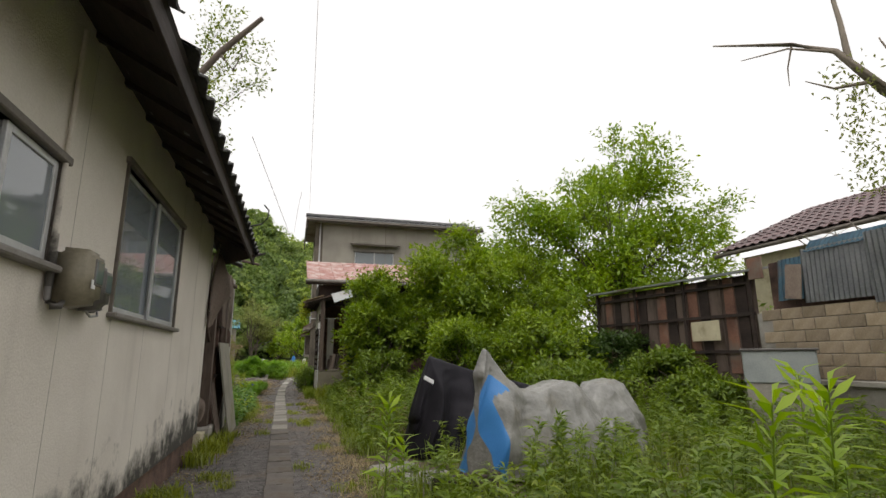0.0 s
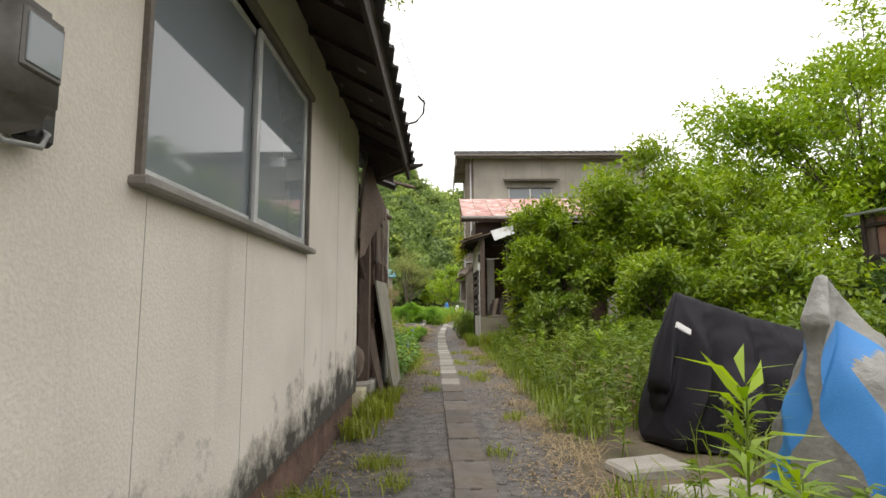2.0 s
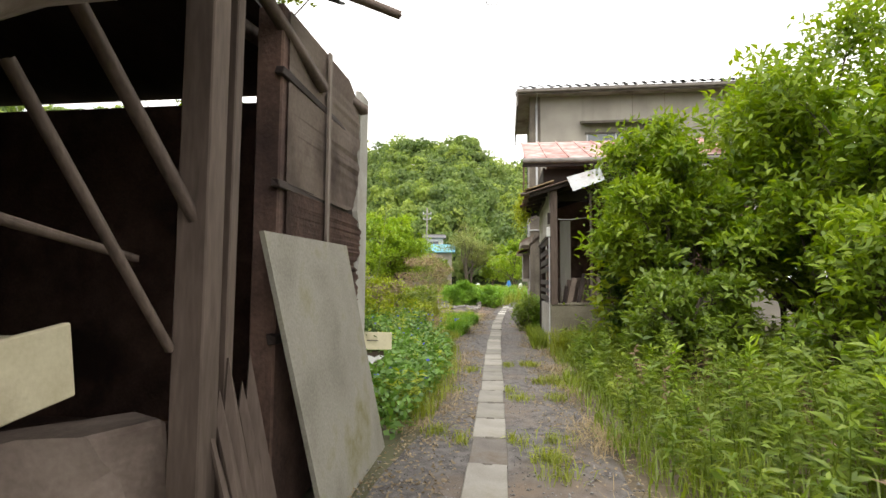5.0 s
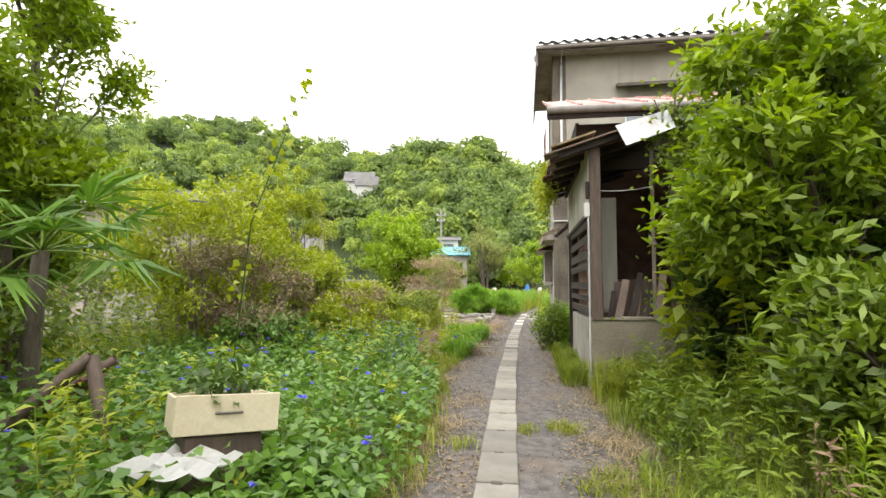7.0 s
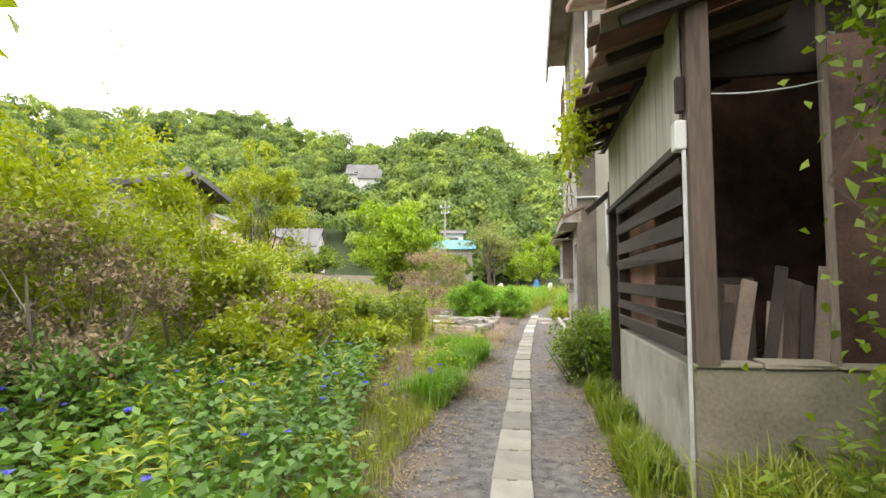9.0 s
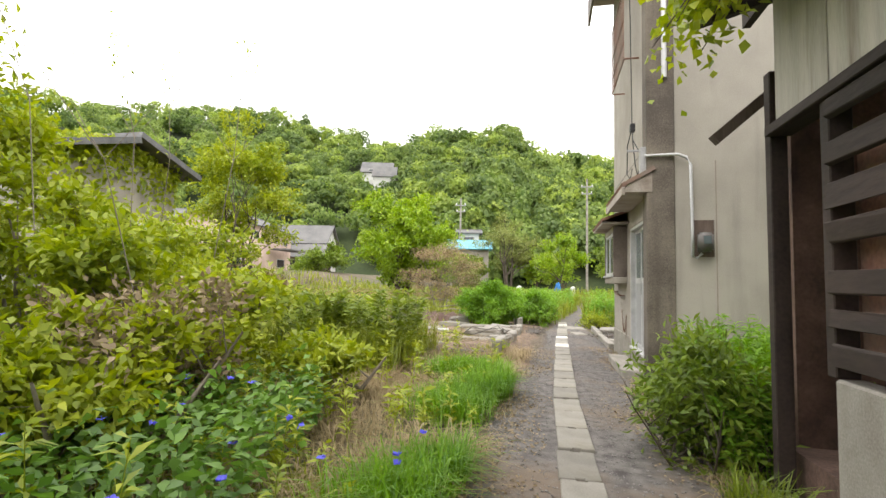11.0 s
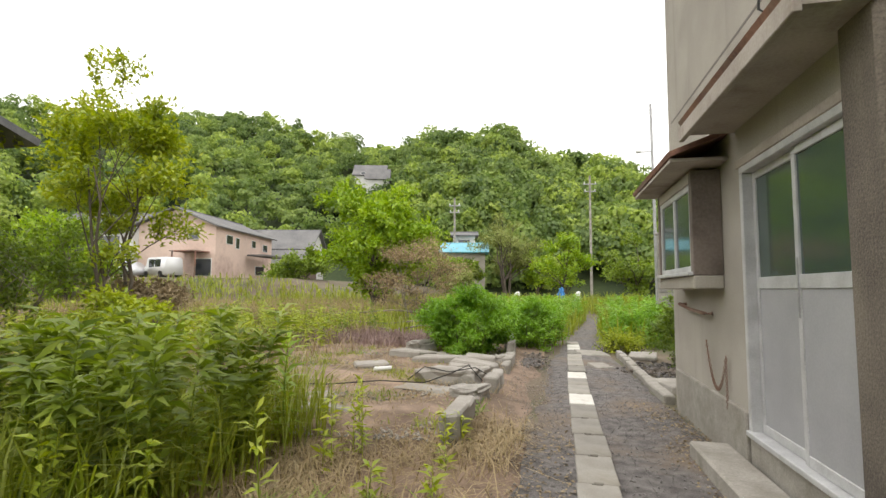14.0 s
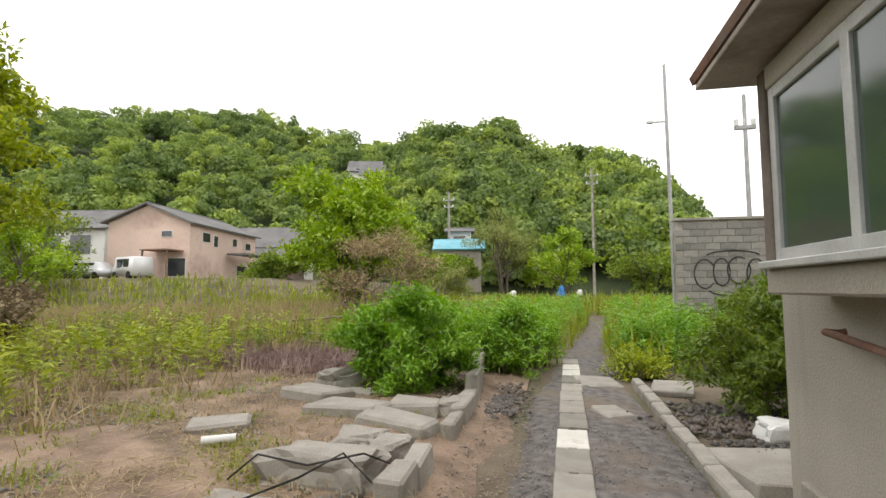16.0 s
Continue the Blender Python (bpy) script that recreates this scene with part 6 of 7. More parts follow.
v, f = leaf_quads(c, unit(150) + (0, 0, 0.4), 0.08, 0.045, 0.2, 0.2)
raw("leaves", v, f, L_DARK, pot)
V, F = tube_arrays([[((-1.5 + 0.05 * k, 12.47, 0.48), 0.005), ((-1.5 + 0.08 * k, 12.45, 0.7), 0.003)] for k in (-1, 0, 1)], 4)
raw("stem", V, F, BARK, pot)
fr_ = thing("timber_debris", "broken timber frame lying in trailing weeds", "timber", (-2.8, 12.9, 0))
for a, b in (((-3.2, 12.55, 0.25), (-2.72, 12.85, 0.78)), ((-2.72, 12.85, 0.78), (-2.5, 12.75, 0.3)), ((-3.3, 12.9, 0.3), (-2.8, 13.15, 0.72))):
    V, F = tube_arrays([[(a, 0.045), (b, 0.045)]], 4)
    raw("rail", V, F, OLDWOOD, fr_)
part("red_board", sheet([(-3.2, 12.7, 0.3), (-2.85, 12.9, 0.62), (-2.9, 13.2, 0.6), (-3.3, 13.0, 0.3)], 0.02), surface("dark_red_paint", (0.07, 0.015, 0.015), (0.14, 0.03, 0.03), 4, 40, 0.6, 0.2), fr_, "dark red board")


def palm(base, h):
    ob = thing("fan_palm", "fan palm with drooping grey-green fronds", "palm", base)
    b = Vector(base)
    V, F = tube_arrays([[(b, 0.08), (b + Vector((0.03, 0, h * 0.5)), 0.075), (b + Vector((0.05, 0.02, h)), 0.06)]], 8)
    raw("trunk", V, F, BARK, ob, smooth=True)
    for k in range(11):
        a = k * 2.39
        el = 0.9 - 0.13 * k
        d = Vector((math.cos(a), math.sin(a), el)).normalized()
        top = b + Vector((0.05, 0.02, h))
        hub = top + d * 0.6
        V, F = tube_arrays([[(top, 0.014), (top.lerp(hub, 0.5) + Vector((0, 0, 0.04)), 0.011), (hub, 0.008)]], 4)
        raw("stalk", V, F, L_WEED, ob)
        n = 26
        sd = d.cross(Vector((0, 0, 1))).normalized()
        up = sd.cross(d)
        ang = np.linspace(-1.9, 1.9, n)
        dirs = np.array([tuple(d * math.cos(t) + sd * math.sin(t) + up * 0.1 * math.cos(2 * t)) for t in ang])
        v, f = leaf_quads(np.repeat([tuple(hub)], n, 0), dirs, 0.5, 0.045, 0.5, 0.35)
        raw("frond", v, f, L_IVY, ob)
    return ob


palm((-3.95, 13.5, 0), 1.55)
shoot = thing("thin_sapling", "thin sapling with a few broad leaves", "plant", (-3.2, 15.3, 0))
V, F = tube_arrays([[((-3.2, 15.3, 0), 0.012), ((-3.0, 15.3, 2.0), 0.009), ((-2.5, 15.3, 3.3), 0.005), ((-2.3, 15.3, 3.7), 0.003)]], 5)
raw("stem", V, F, L_DARK, shoot)
c = np.array([(-3.2 + 0.9 * u ** 1.5 + rng.normal(0, 0.05), 15.3 + rng.normal(0, 0.05), 0.8 + 2.95 * u) for u in np.linspace(0.1, 1, 40)])
v, f = leaf_quads(c, unit(40) + (0, 0, -0.1), 0.13, 0.1, 0.2, 0.2)
raw("leaves", v, f, L_YELLOW, shoot)


for k, (x, y, tx_, ty_, z) in enumerate(((-4.0, 20.2, -4.6, 20.4, 4.3), (-3.7, 20.6, -3.2, 20.6, 4.0), (-4.4, 19.8, -5.2, 19.6, 4.6), (-4.8, 17.2, -4.0, 17.6, 4.2), (-5.0, 21.5, -4.6, 21.2, 4.4), (-3.4, 20.0, -4.2, 19.0, 3.6))):
    bs = thing("bare_shoot", "long bare bramble shoot rising from scrub", "stem", (x, y, 0), "bare shoots")
    m_ = ((x + tx_) / 2 + 0.15, (y + ty_) / 2, z * 0.6)
    V, F = tube_arrays([[((x, y, 0), 0.007), (m_, 0.004), ((tx_, ty_, z * 0.9), 0.0015)], [(m_, 0.003), ((m_[0] + 0.4, m_[1] + 0.1, m_[2] + 0.5), 0.0015)], [(m_, 0.003), ((m_[0] - 0.35, m_[1] - 0.1, m_[2] + 0.6), 0.0015)]], 4)
    raw("stem", V, F, DEADWOOD, bs)
    c = np.array([(m_[0] + (tx_ - m_[0]) * u + rng.normal(0, 0.06), m_[1] + (ty_ - m_[1]) * u + rng.normal(0, 0.06), m_[2] + (z * 0.9 - m_[2]) * u + rng.normal(0, 0.05)) for u in rng.uniform(0, 1, 26)])
    v, f = leaf_quads(c, unit(26), 0.05, 0.025, 0.2, 0.2)
    raw("leaves", v, f, L_YELLOW, bs)


# ---- right side: timber fence, block wall, sheets, tiled house ----
fence = thing("board_fence", "old brown board fence with a flat tin capping", "fence", (8.3, 9.5, 0))
for k in range(15):
    y = 7.5 + 0.28 * k
    x = 8.62 - 0.6 * (y - 7.3) / 4.2
    part("board", box(x - 0.012, x + 0.012, y, y + 0.27, 0.9 + 0.05 * random.random(), 2.78, 0.003, rough=0.008), (DARKWOOD, RUST, OLDWOOD)[k % 3], fence)
part("backing", sheet([(8.66, 7.35, 0.8), (8.04, 11.7, 0.8), (8.04, 11.7, 2.8), (8.66, 7.35, 2.8)], 0.02), OLDWOOD, fence)
for z in (1.3, 2.0, 2.6):
    part("rail", sheet([(8.58, 7.35, z), (7.96, 11.7, z), (7.96, 11.7, z + 0.06), (8.58, 7.35, z + 0.06)], 0.03), DARKWOOD, fence)
for y in (7.4, 8.9, 10.3, 11.6):
    x = 8.6 - 0.6 * (y - 7.3) / 4.2
    part("post", box(x - 0.06, x - 0.02, y - 0.04, y + 0.04, -0.1, 2.85, 0.005), DARKWOOD, fence)
part("capping", sheet([(8.35, 7.2, 2.85), (9.3, 7.2, 3.0), (8.8, 11.8, 3.0), (7.75, 11.8, 2.88)], 0.04), ZINC, fence, "flat grey tin capping")
part("pale_panel", box(8.32, 8.34, 8.0, 8.75, 1.55, 1.95, 0.004), CREAM, fence, "pale yellow board")
bw = thing("block_wall", "tan concrete block wall on a grey base", "wall", (8.6, 5.5, 0))
part("mortar", box(8.56, 8.72, 1.0, 7.3, 0.0, 2.02), CONCRETE, bw, "grey mortar core")
blk = mesh_from("block", box(-0.01, 0.012, -0.195, 0.195, -0.095, 0.095, 0.008), BRICK)
for r in range(6):
    for k in range(16):
        y = 1.2 + 0.4 * k + (0.2 if r % 2 else 0)
        if y > 7.15:
            continue
        ob = new("block", blk)
        ob.parent = bw
        ob.matrix_basis = pose(8.555 - 8.6, y - 5.5, 0.97 + 0.2 * r, 0, 0, random.uniform(-0.6, 0.6))
part("ledge", box(8.3, 8.55, 1.0, 7.3, 0.78, 0.86, 0.01), CONCRETE, bw)
part("base_wall", box(8.4, 8.55, 1.0, 7.3, -0.1, 0.78, 0.01), CONCRETE, bw)
wb = thing("storage_box", "grey metal storage box against a block wall", "box", (7.8, 6.3, 0))
bm = box(-0.5, 0.5, -0.3, 0.3, 0, 0.5, 0.015)
bm.transform(Matrix.Translation((7.75, 6.3, 0.82)) @ pose(0, 0, 0, 0, 0, -46))
part("body", bm, surface("grey_metal_box", (0.25, 0.28, 0.27), (0.36, 0.38, 0.37), 3, 50, 0.6, 0.15, c3=(0.2, 0.15, 0.1), c3_amount=0.4), wb)
bm = box(-0.53, 0.53, -0.33, 0.33, 0.5, 0.54, 0.012)
bm.transform(Matrix.Translation((7.75, 6.3, 0.82)) @ pose(0, 0, 0, 0, 0, -46))
part("lid", bm, METER_GREY, wb, "dark lid")
bm = box(-0.48, 0.48, -0.28, 0.28, -0.9, 0.0, 0.01)
bm.transform(Matrix.Translation((7.75, 6.3, 0.82)) @ pose(0, 0, 0, 0, 0, -46))
part("plinth", bm, CONCRETE, wb)


def corrugated(name, label, x, y0, y1, z0, z1, mat, lean=0.0, pitch=0.08, parent=None):
    bm = bmesh.new()
    n = int((y1 - y0) / pitch * 4)
    rows = [[bm.verts.new((x + 0.012 * math.sin(2 * math.pi * k / 4) + lean * t, y0 + (y1 - y0) * k / n, z0 + (z1 - z0) * t)) for k in range(n + 1)] for t in (0, 1)]
    for k in range(n):
        bm.faces.new((rows[0][k], rows[0][k + 1], rows[1][k + 1], rows[1][k]))
    bmesh.ops.solidify(bm, geom=bm.faces[:], thickness=0.003)
    return part(name, bm, mat, parent, label)


sh = thing("patched_shed", "patched shed of corrugated sheets on a block wall", "shed", (9, 5.5, 2))
for y0, y1, z0, z1, mt, ln in ((3.0, 4.0, 2.04, 3.0, ZINC, 0.05), (3.95, 5.2, 2.02, 3.1, ZINC, -0.03), (5.15, 6.3, 2.12, 3.05, ZINC, 0.04), (6.3, 6.8, 2.2, 2.95, BLUE_TIN, 0.1), (4.3, 6.2, 2.98, 3.2, BLUE_TIN, 0.2)):
    corrugated("sheet", "grey corrugated sheet" if mt is ZINC else "faded blue sheet", 8.5 + 0.03 * random.random(), y0, y1, z0, z1, mt, ln, parent=sh)
part("core", box(8.75, 10.5, 2.6, 7.1, 0, 2.95), MUD, sh)
part("torn_panel", box(8.44, 8.46, 6.25, 6.55, 2.2, 2.8, 0.004, turn=pose(0, 0, 0, 8)), PLY, sh)
part("red_board", box(8.4, 8.44, 6.95, 7.25, 2.65, 3.05, 0.004), RUST, sh)
for k in range(16):
    y = 3.0 + 0.22 * k
    V, F = tube_arrays([[((9.0, y, 3.0), 0.012), ((8.6, y - 0.2 + 0.4 * random.random(), 3.2 + 0.2 * random.random()), 0.01), ((8.35, y + random.uniform(-0.5, 0.5), 3.05 + 0.3 * random.random()), 0.005)]], 4)
    raw("dry_vine", V, F, DEADWOOD, sh)
rh = thing("tiled_house", "cream house with a brown tiled roof behind a wall", "house", (16, 8, 0))
part("wall", box(13.4, 22, -2, 11.9, 0, 4.2), CREAM, rh)
rroof = part("roof", sheet([(12.9, -2.6, 4.35), (12.9, 12.5, 4.35), (17.5, 12.5, 6.3), (17.5, -2.6, 6.3)][::-1], 0.08), TILE_RED, rh, "brown tiled roof")
rt2 = bpy.data.meshes.new("brown_tile")
rt2.from_pydata(TVt, [], TFt)
rt2.materials.append(TILE_RED)
for j in range(9):
    for i in range(32):
        ob = new("roof_tile", rt2)
        ob.parent = rh
        x = 12.85 + j * 0.5
        ob.matrix_basis = Matrix.Translation((-16, -8, 0)) @ pose(x, 3.55 + 0.285 * i, 4.42 + (x - 12.9) * 0.424, 0, 23, 180) @ Matrix.Diagonal((1.75, 1, 1, 1))
tube("gutter", [(12.85, -2.6, 4.3), (12.85, 12.5, 4.3)], 0.06, BRONZE, rh)
dead = thing("dead_tree", "dead tree with bare limbs and hanging vines", "tree", (7.6, 2.2, 0))
V, F = tube_arrays([[((8.1, 2.6, -0.1), 0.16), ((7.8, 2.9, 2), 0.13), ((7.0, 3.4, 4.0), 0.1), ((6.73, 3.5, 4.3), 0.07), ((6.14, 3.57, 4.75), 0.04), ((5.9, 3.89, 5.0), 0.025), ((5.5, 4.66, 5.4), 0.01)],
                    [((6.3, 3.55, 4.65), 0.04), ((6.35, 3.6, 5.2), 0.03), ((6.4, 3.7, 6.0), 0.02)], [((6.1, 3.6, 4.76), 0.02), ((5.7, 3.8, 4.85), 0.012), ((5.3, 4.1, 4.8), 0.005)],
                    [((5.9, 3.89, 5.0), 0.014), ((5.85, 3.95, 4.7), 0.009), ((5.9, 4.0, 4.5), 0.004)], [((6.6, 3.5, 4.4), 0.03), ((6.2, 3.7, 4.35), 0.015), ((5.9, 3.8, 4.45), 0.006)], [((7.4, 3.2, 3.4), 0.06), ((7.9, 3.8, 4.6), 0.03), ((8.2, 4.3, 5.8), 0.01)]], 6)
raw("trunk", V, F, DEADWOOD, dead, smooth=True)
c = np.array([(6.35 + rng.normal(0, 0.12) + 0.1 * u, 3.6 + rng.normal(0, 0.12), 4.7 - 1.7 * u) for u in rng.uniform(0, 1, 420)])
v, f = leaf_quads(c, unit(420) + (0, 0, -0.4), 0.07, 0.03, 0.2, 0.2)
raw("hanging_vine", v, f, L_GREYGREEN, dead, "hanging curtain of thin vine")

# ---- fittings on the second house ----
m3 = meter(0, 0, 0.2, 0.26, 0.13, METER_GREY, "grey electric meter on a rendered wall", 0.0)
m3.matrix_basis = pose(1.62, HY - 0.01, 1.84, 0, 0, -90)
for ch in m3.children:
    ch.location = (0, 0, 0)
cp = thing("cable_conduit", "pale conduit bent down to a meter", "pipe", (1.4, HY, 2))
tube("tube", [(0.9, HY - 0.06, 2.97), (1.3, HY - 0.06, 2.98), (1.41, HY - 0.06, 2.94), (1.46, HY - 0.06, 2.84), (1.47, HY - 0.06, 2.0), (1.47, HY - 0.06, 1.66), (1.52, HY - 0.06, 1.64), (1.58, HY - 0.06, 1.7)], 0.02, ALU, cp, n=8)
mb = thing("meter_board", "dark wooden meter board on a wall", "board", (1.62, HY, 1.9))
part("board", box(1.5, 1.74, HY - 0.014, HY - 0.002, 1.66, 2.13, 0.004), OLDWOOD, mb)
bkt = thing("wire_bracket", "grey steel wire bracket on a pillar", "bracket", (0.9, HY, 3))
part("plate", box(0.86, 0.93, HY - 0.02, HY + 0.12, 2.75, 3.1, 0.005), STEEL, bkt)
part("arm", box(0.7, 0.93, HY + 0.03, HY + 0.05, 3.05, 3.08, 0.003), STEEL, bkt)
dr = thing("drop_cables", "tangled black service cables with a junction", "cable", (0.85, 23.7, 3))
for k, p in enumerate(([(0.9, 24.3, 5.4), (0.88, 24.1, 4.4), (0.85, 23.85, 3.58)], [(0.85, 23.85, 3.55), (0.8, 23.95, 3.3), (0.8, 24.0, 2.9), (0.83, 23.9, 2.8), (0.85, 23.85, 2.95)],
                       [(0.85, 23.85, 3.55), (0.84, 23.75, 3.35), (0.86, 23.65, 2.95), (0.88, 23.6, 2.8), (0.9, 23.5, 2.9)], [(0.85, 23.85, 3.5), (0.82, 23.6, 3.3), (0.86, 23.4, 3.1)], [(0.9, 24.3, 5.4), (0.9, 24.5, 6.8)])):
    tube("cable", p, 0.008, RUBBER, dr, n=5)
part("junction", box(0.82, 0.89, 23.8, 23.9, 3.48, 3.6, 0.012), BLACK, dr)
bar = thing("wall_bar", "bent rusty pipe bracket on a wall", "pipe", (0.95, 26.3, 1.1))
tube("pipe", [(1.0, 26.6, 1.17), (0.93, 26.6, 1.17), (0.93, 26.2, 1.13), (0.93, 25.75, 1.11), (0.99, 25.72, 1.11)], 0.016, RUST, bar, n=7)
ch_ = thing("chain", "rusty chain hanging from two nails", "chain", (0.97, 25.6, 0.6))
cpts = sag((0.97, 25.85, 0.86), (0.97, 25.35, 0.78), 0.32, 40) + [Vector((0.97, 25.35, 0.78 - 0.02 * i)) for i in range(1, 20)]
for k, p in enumerate(cpts):
    link = bmesh.new()
    V, F = tube_arrays([[(Vector((0.0, 0.008 * math.cos(t), 0.016 * math.sin(t))), 0.0035) for t in np.linspace(0, 2 * math.pi, 7)]], 4)
    vs = [link.verts.new(Vector(v)) for v in V]
    for fc in F:
        link.faces.new([vs[i] for i in fc])
    link.transform(Matrix.Translation(p) @ pose(0, 0, 0, 0, 0, 90 * (k % 2)))
    part("link", link, RUST, ch_)

# ---- vines on the shed ----
for nm, c0, sp, n, mt in (("shed_vine", (0.55, 18.9, 3.0), (0.09, 0.5, 0.17), 1100, L_YELLOW), ("shed_vine", (2.1, 16.2, 3.1), (0.2, 0.12, 0.3), 900, L_WEED), ("shed_vine", (2.25, 16.15, 1.9), (0.22, 0.12, 0.7), 1500, L_WEED), ("shed_vine", (2.5, 16.0, 0.7), (0.35, 0.2, 0.35), 1200, L_SHRUB)):
    vn = thing(nm, "leafy green vine hanging on a timber shed", "vine", c0, "shed vines")
    c = np.array(c0) + rng.normal(0, 1, (n, 3)) * sp
    v, f = leaf_quads(c, unit(n) + (0, 0, -0.2), 0.07, 0.055, 0.2, 0.2)
    raw("leaves", v, f, mt, vn)
    V, F = tube_arrays([[(Vector(c0) + Vector((random.gauss(0, sp[0]), random.gauss(0, sp[1]), sp[2] * 1.5)), 0.008), (Vector(c0) + Vector((random.gauss(0, sp[0]), random.gauss(0, sp[1]), 0)), 0.006), (Vector(c0) + Vector((random.gauss(0, sp[0]), random.gauss(0, sp[1]), -sp[2] * 1.4)), 0.003)] for _ in range(7)], 4)
    raw("stem", V, F, BARK, vn)
for bx, by, top, nl in ((1.85, 15.3, 2.0, 40), (2.15, 15.6, 2.5, 44), (2.3, 15.0, 1.5, 36), (1.9, 15.75, 1.2, 26)):
    big = thing("broad_leaf_shoot", "sapling with large bright serrated leaves", "plant", (bx, by, 0), "broad-leaved saplings")
    V, F = tube_arrays([[((bx, by, 0), 0.01), ((bx - 0.1, by - 0.1, top * 0.5), 0.007), ((bx - 0.2, by - 0.2, top), 0.004)], [((bx - 0.05, by - 0.05, top * 0.3), 0.006), ((bx - 0.35, by - 0.3, top * 0.5), 0.003)]], 5)
    raw("stem", V, F, L_WEED, big)
    c = np.array([(bx - 0.2 * u + rng.normal(0, 0.03), by - 0.2 * u, 0.3 + (top - 0.25) * u) for u in np.linspace(0, 1, nl)])
    v, f = leaf_quads(c, unit(nl) * (1, 1, 0.3), 0.22, 0.12, 0.2, 0.25)
    raw("leaves", v, f, L_YELLOW, big)


# ---- demolished house: slabs, rocks, broken wall, kerbs ----
def rock(x, y, z, sx, sy, sz, mat=STONE, name="rock", label="broken grey concrete lump on bare soil", cat="rubble", seed=0, rz=0):
    ob = thing(name, label, cat, (x, y, z))
    bm = bmesh.new()
    bmesh.ops.create_icosphere(bm, subdivisions=3, radius=1)
    for v in bm.verts:
        n_ = v.co.copy()
        q = Vector([math.copysign(abs(t) ** 0.48, t) for t in n_])
        q *= 1 + 0.3 * noise.noise(n_ * 1.6 + Vector((seed, 0, 0))) + 0.16 * noise.noise(n_ * 5 + Vector((seed, 3, 0)))
        v.co = Vector((q.x * sx, q.y * sy, max(q.z * sz, -sz * 0.5)))
    bm.transform(Matrix.Translation((x, y, z + sz * 0.4)) @ pose(0, 0, 0, 0, 0, rz))
    part("body", bm, mat, ob)
    return ob


for k, (x, y, sx, sy, sz) in enumerate(((-1.62, 27.45, 0.42, 0.22, 0.17), (-1.95, 27.6, 0.16, 0.14, 0.1), (-1.35, 27.95, 0.16, 0.2, 0.12), (-1.6, 28.05, 0.2, 0.18, 0.14), (-2.75, 30.3, 0.2, 0.3, 0.2), (-2.4, 29.9, 0.25, 0.16, 0.08),
                                        (-1.85, 26.85, 0.42, 0.2, 0.06), (-1.25, 26.6, 0.18, 0.25, 0.12), (-2.3, 27.2, 0.5, 0.15, 0.05), (-1.15, 29.4, 0.14, 0.2, 0.12), (-2.9, 26.2, 0.25, 0.12, 0.06))):
    rock(x, y, 0.08, sx, sy, sz, STONE if k % 3 else CONCRETE, seed=k * 3.1, rz=random.uniform(-30, 30))
for k, (x, y, sx, sy, h, rz) in enumerate(((-2.1, 29.0, 0.8, 0.45, 0.14, -14), (-1.5, 28.65, 0.7, 0.4, 0.13, -10), (-2.75, 29.6, 0.7, 0.5, 0.13, -20), (-1.5, 29.25, 0.5, 0.35, 0.14, 5), (-3.0, 28.3, 0.5, 0.3, 0.1, 30))):
    sl = thing("broken_slab", "broken concrete floor slab on bare soil", "slab", (x, y, 0.0), "broken slabs")
    part("slab", box(x - sx / 2, x + sx / 2, y - sy / 2, y + sy / 2, 0.02, 0.12 + h, 0.025, turn=pose(0, 0, 0, random.uniform(-4, 4), random.uniform(-4, 4), rz), rough=0.035), CONCRETE, sl)
for k, (x0, y0, x1, y1, z, w) in enumerate(((-1.05, 28.6, -1.05, 30.0, 0.24, 0.14), (-1.06, 30.1, -1.3, 32.4, 0.42, 0.13), (-1.15, 24.9, -1.15, 25.75, 0.34, 0.16), (-1.1, 27.1, -1.06, 27.9, 0.26, 0.15), (-1.3, 26.0, -1.15, 26.7, 0.16, 0.14), (-2.9, 25.5, -2.2, 25.55, 0.2, 0.16))):
    wl_ = thing("footing_wall", "broken concrete footing of a demolished house", "wall", ((x0 + x1) / 2, (y0 + y1) / 2, 0), "broken footings")
    L = math.hypot(x1 - x0, y1 - y0)
    n = max(2, int(L / 0.45))
    for i in range(n):
        u = (i + 0.5) / n
        x, y = x0 + (x1 - x0) * u, y0 + (y1 - y0) * u
        part("block", box(x - w / 2, x + w / 2, y - L / n / 2 + 0.004, y + L / n / 2 - 0.004, -0.05, z + random.uniform(-0.04, 0.03), 0.018, rough=0.02) if abs(x1 - x0) < 0.5 else box(x - L / n / 2 + 0.004, x + L / n / 2 - 0.004, y - w / 2, y + w / 2, -0.05, z, 0.018, rough=0.02), CONCRETE, wl_)
for k in range(9):
    y = 27.6 + 0.5 * k
    kb = thing("kerb_stone", "worn concrete kerb stone beside the path", "kerb", (0.95, y, 0), "kerb stones")
    part("stone", box(0.9, 1.03, y - 0.245, y + 0.245, -0.05, 0.09 + random.uniform(-0.015, 0.015), 0.015, turn=pose(0, 0, 0, random.uniform(-1, 1), random.uniform(-2, 2), random.uniform(-1.5, 1.5)), rough=0.01), CONCRETE, kb)
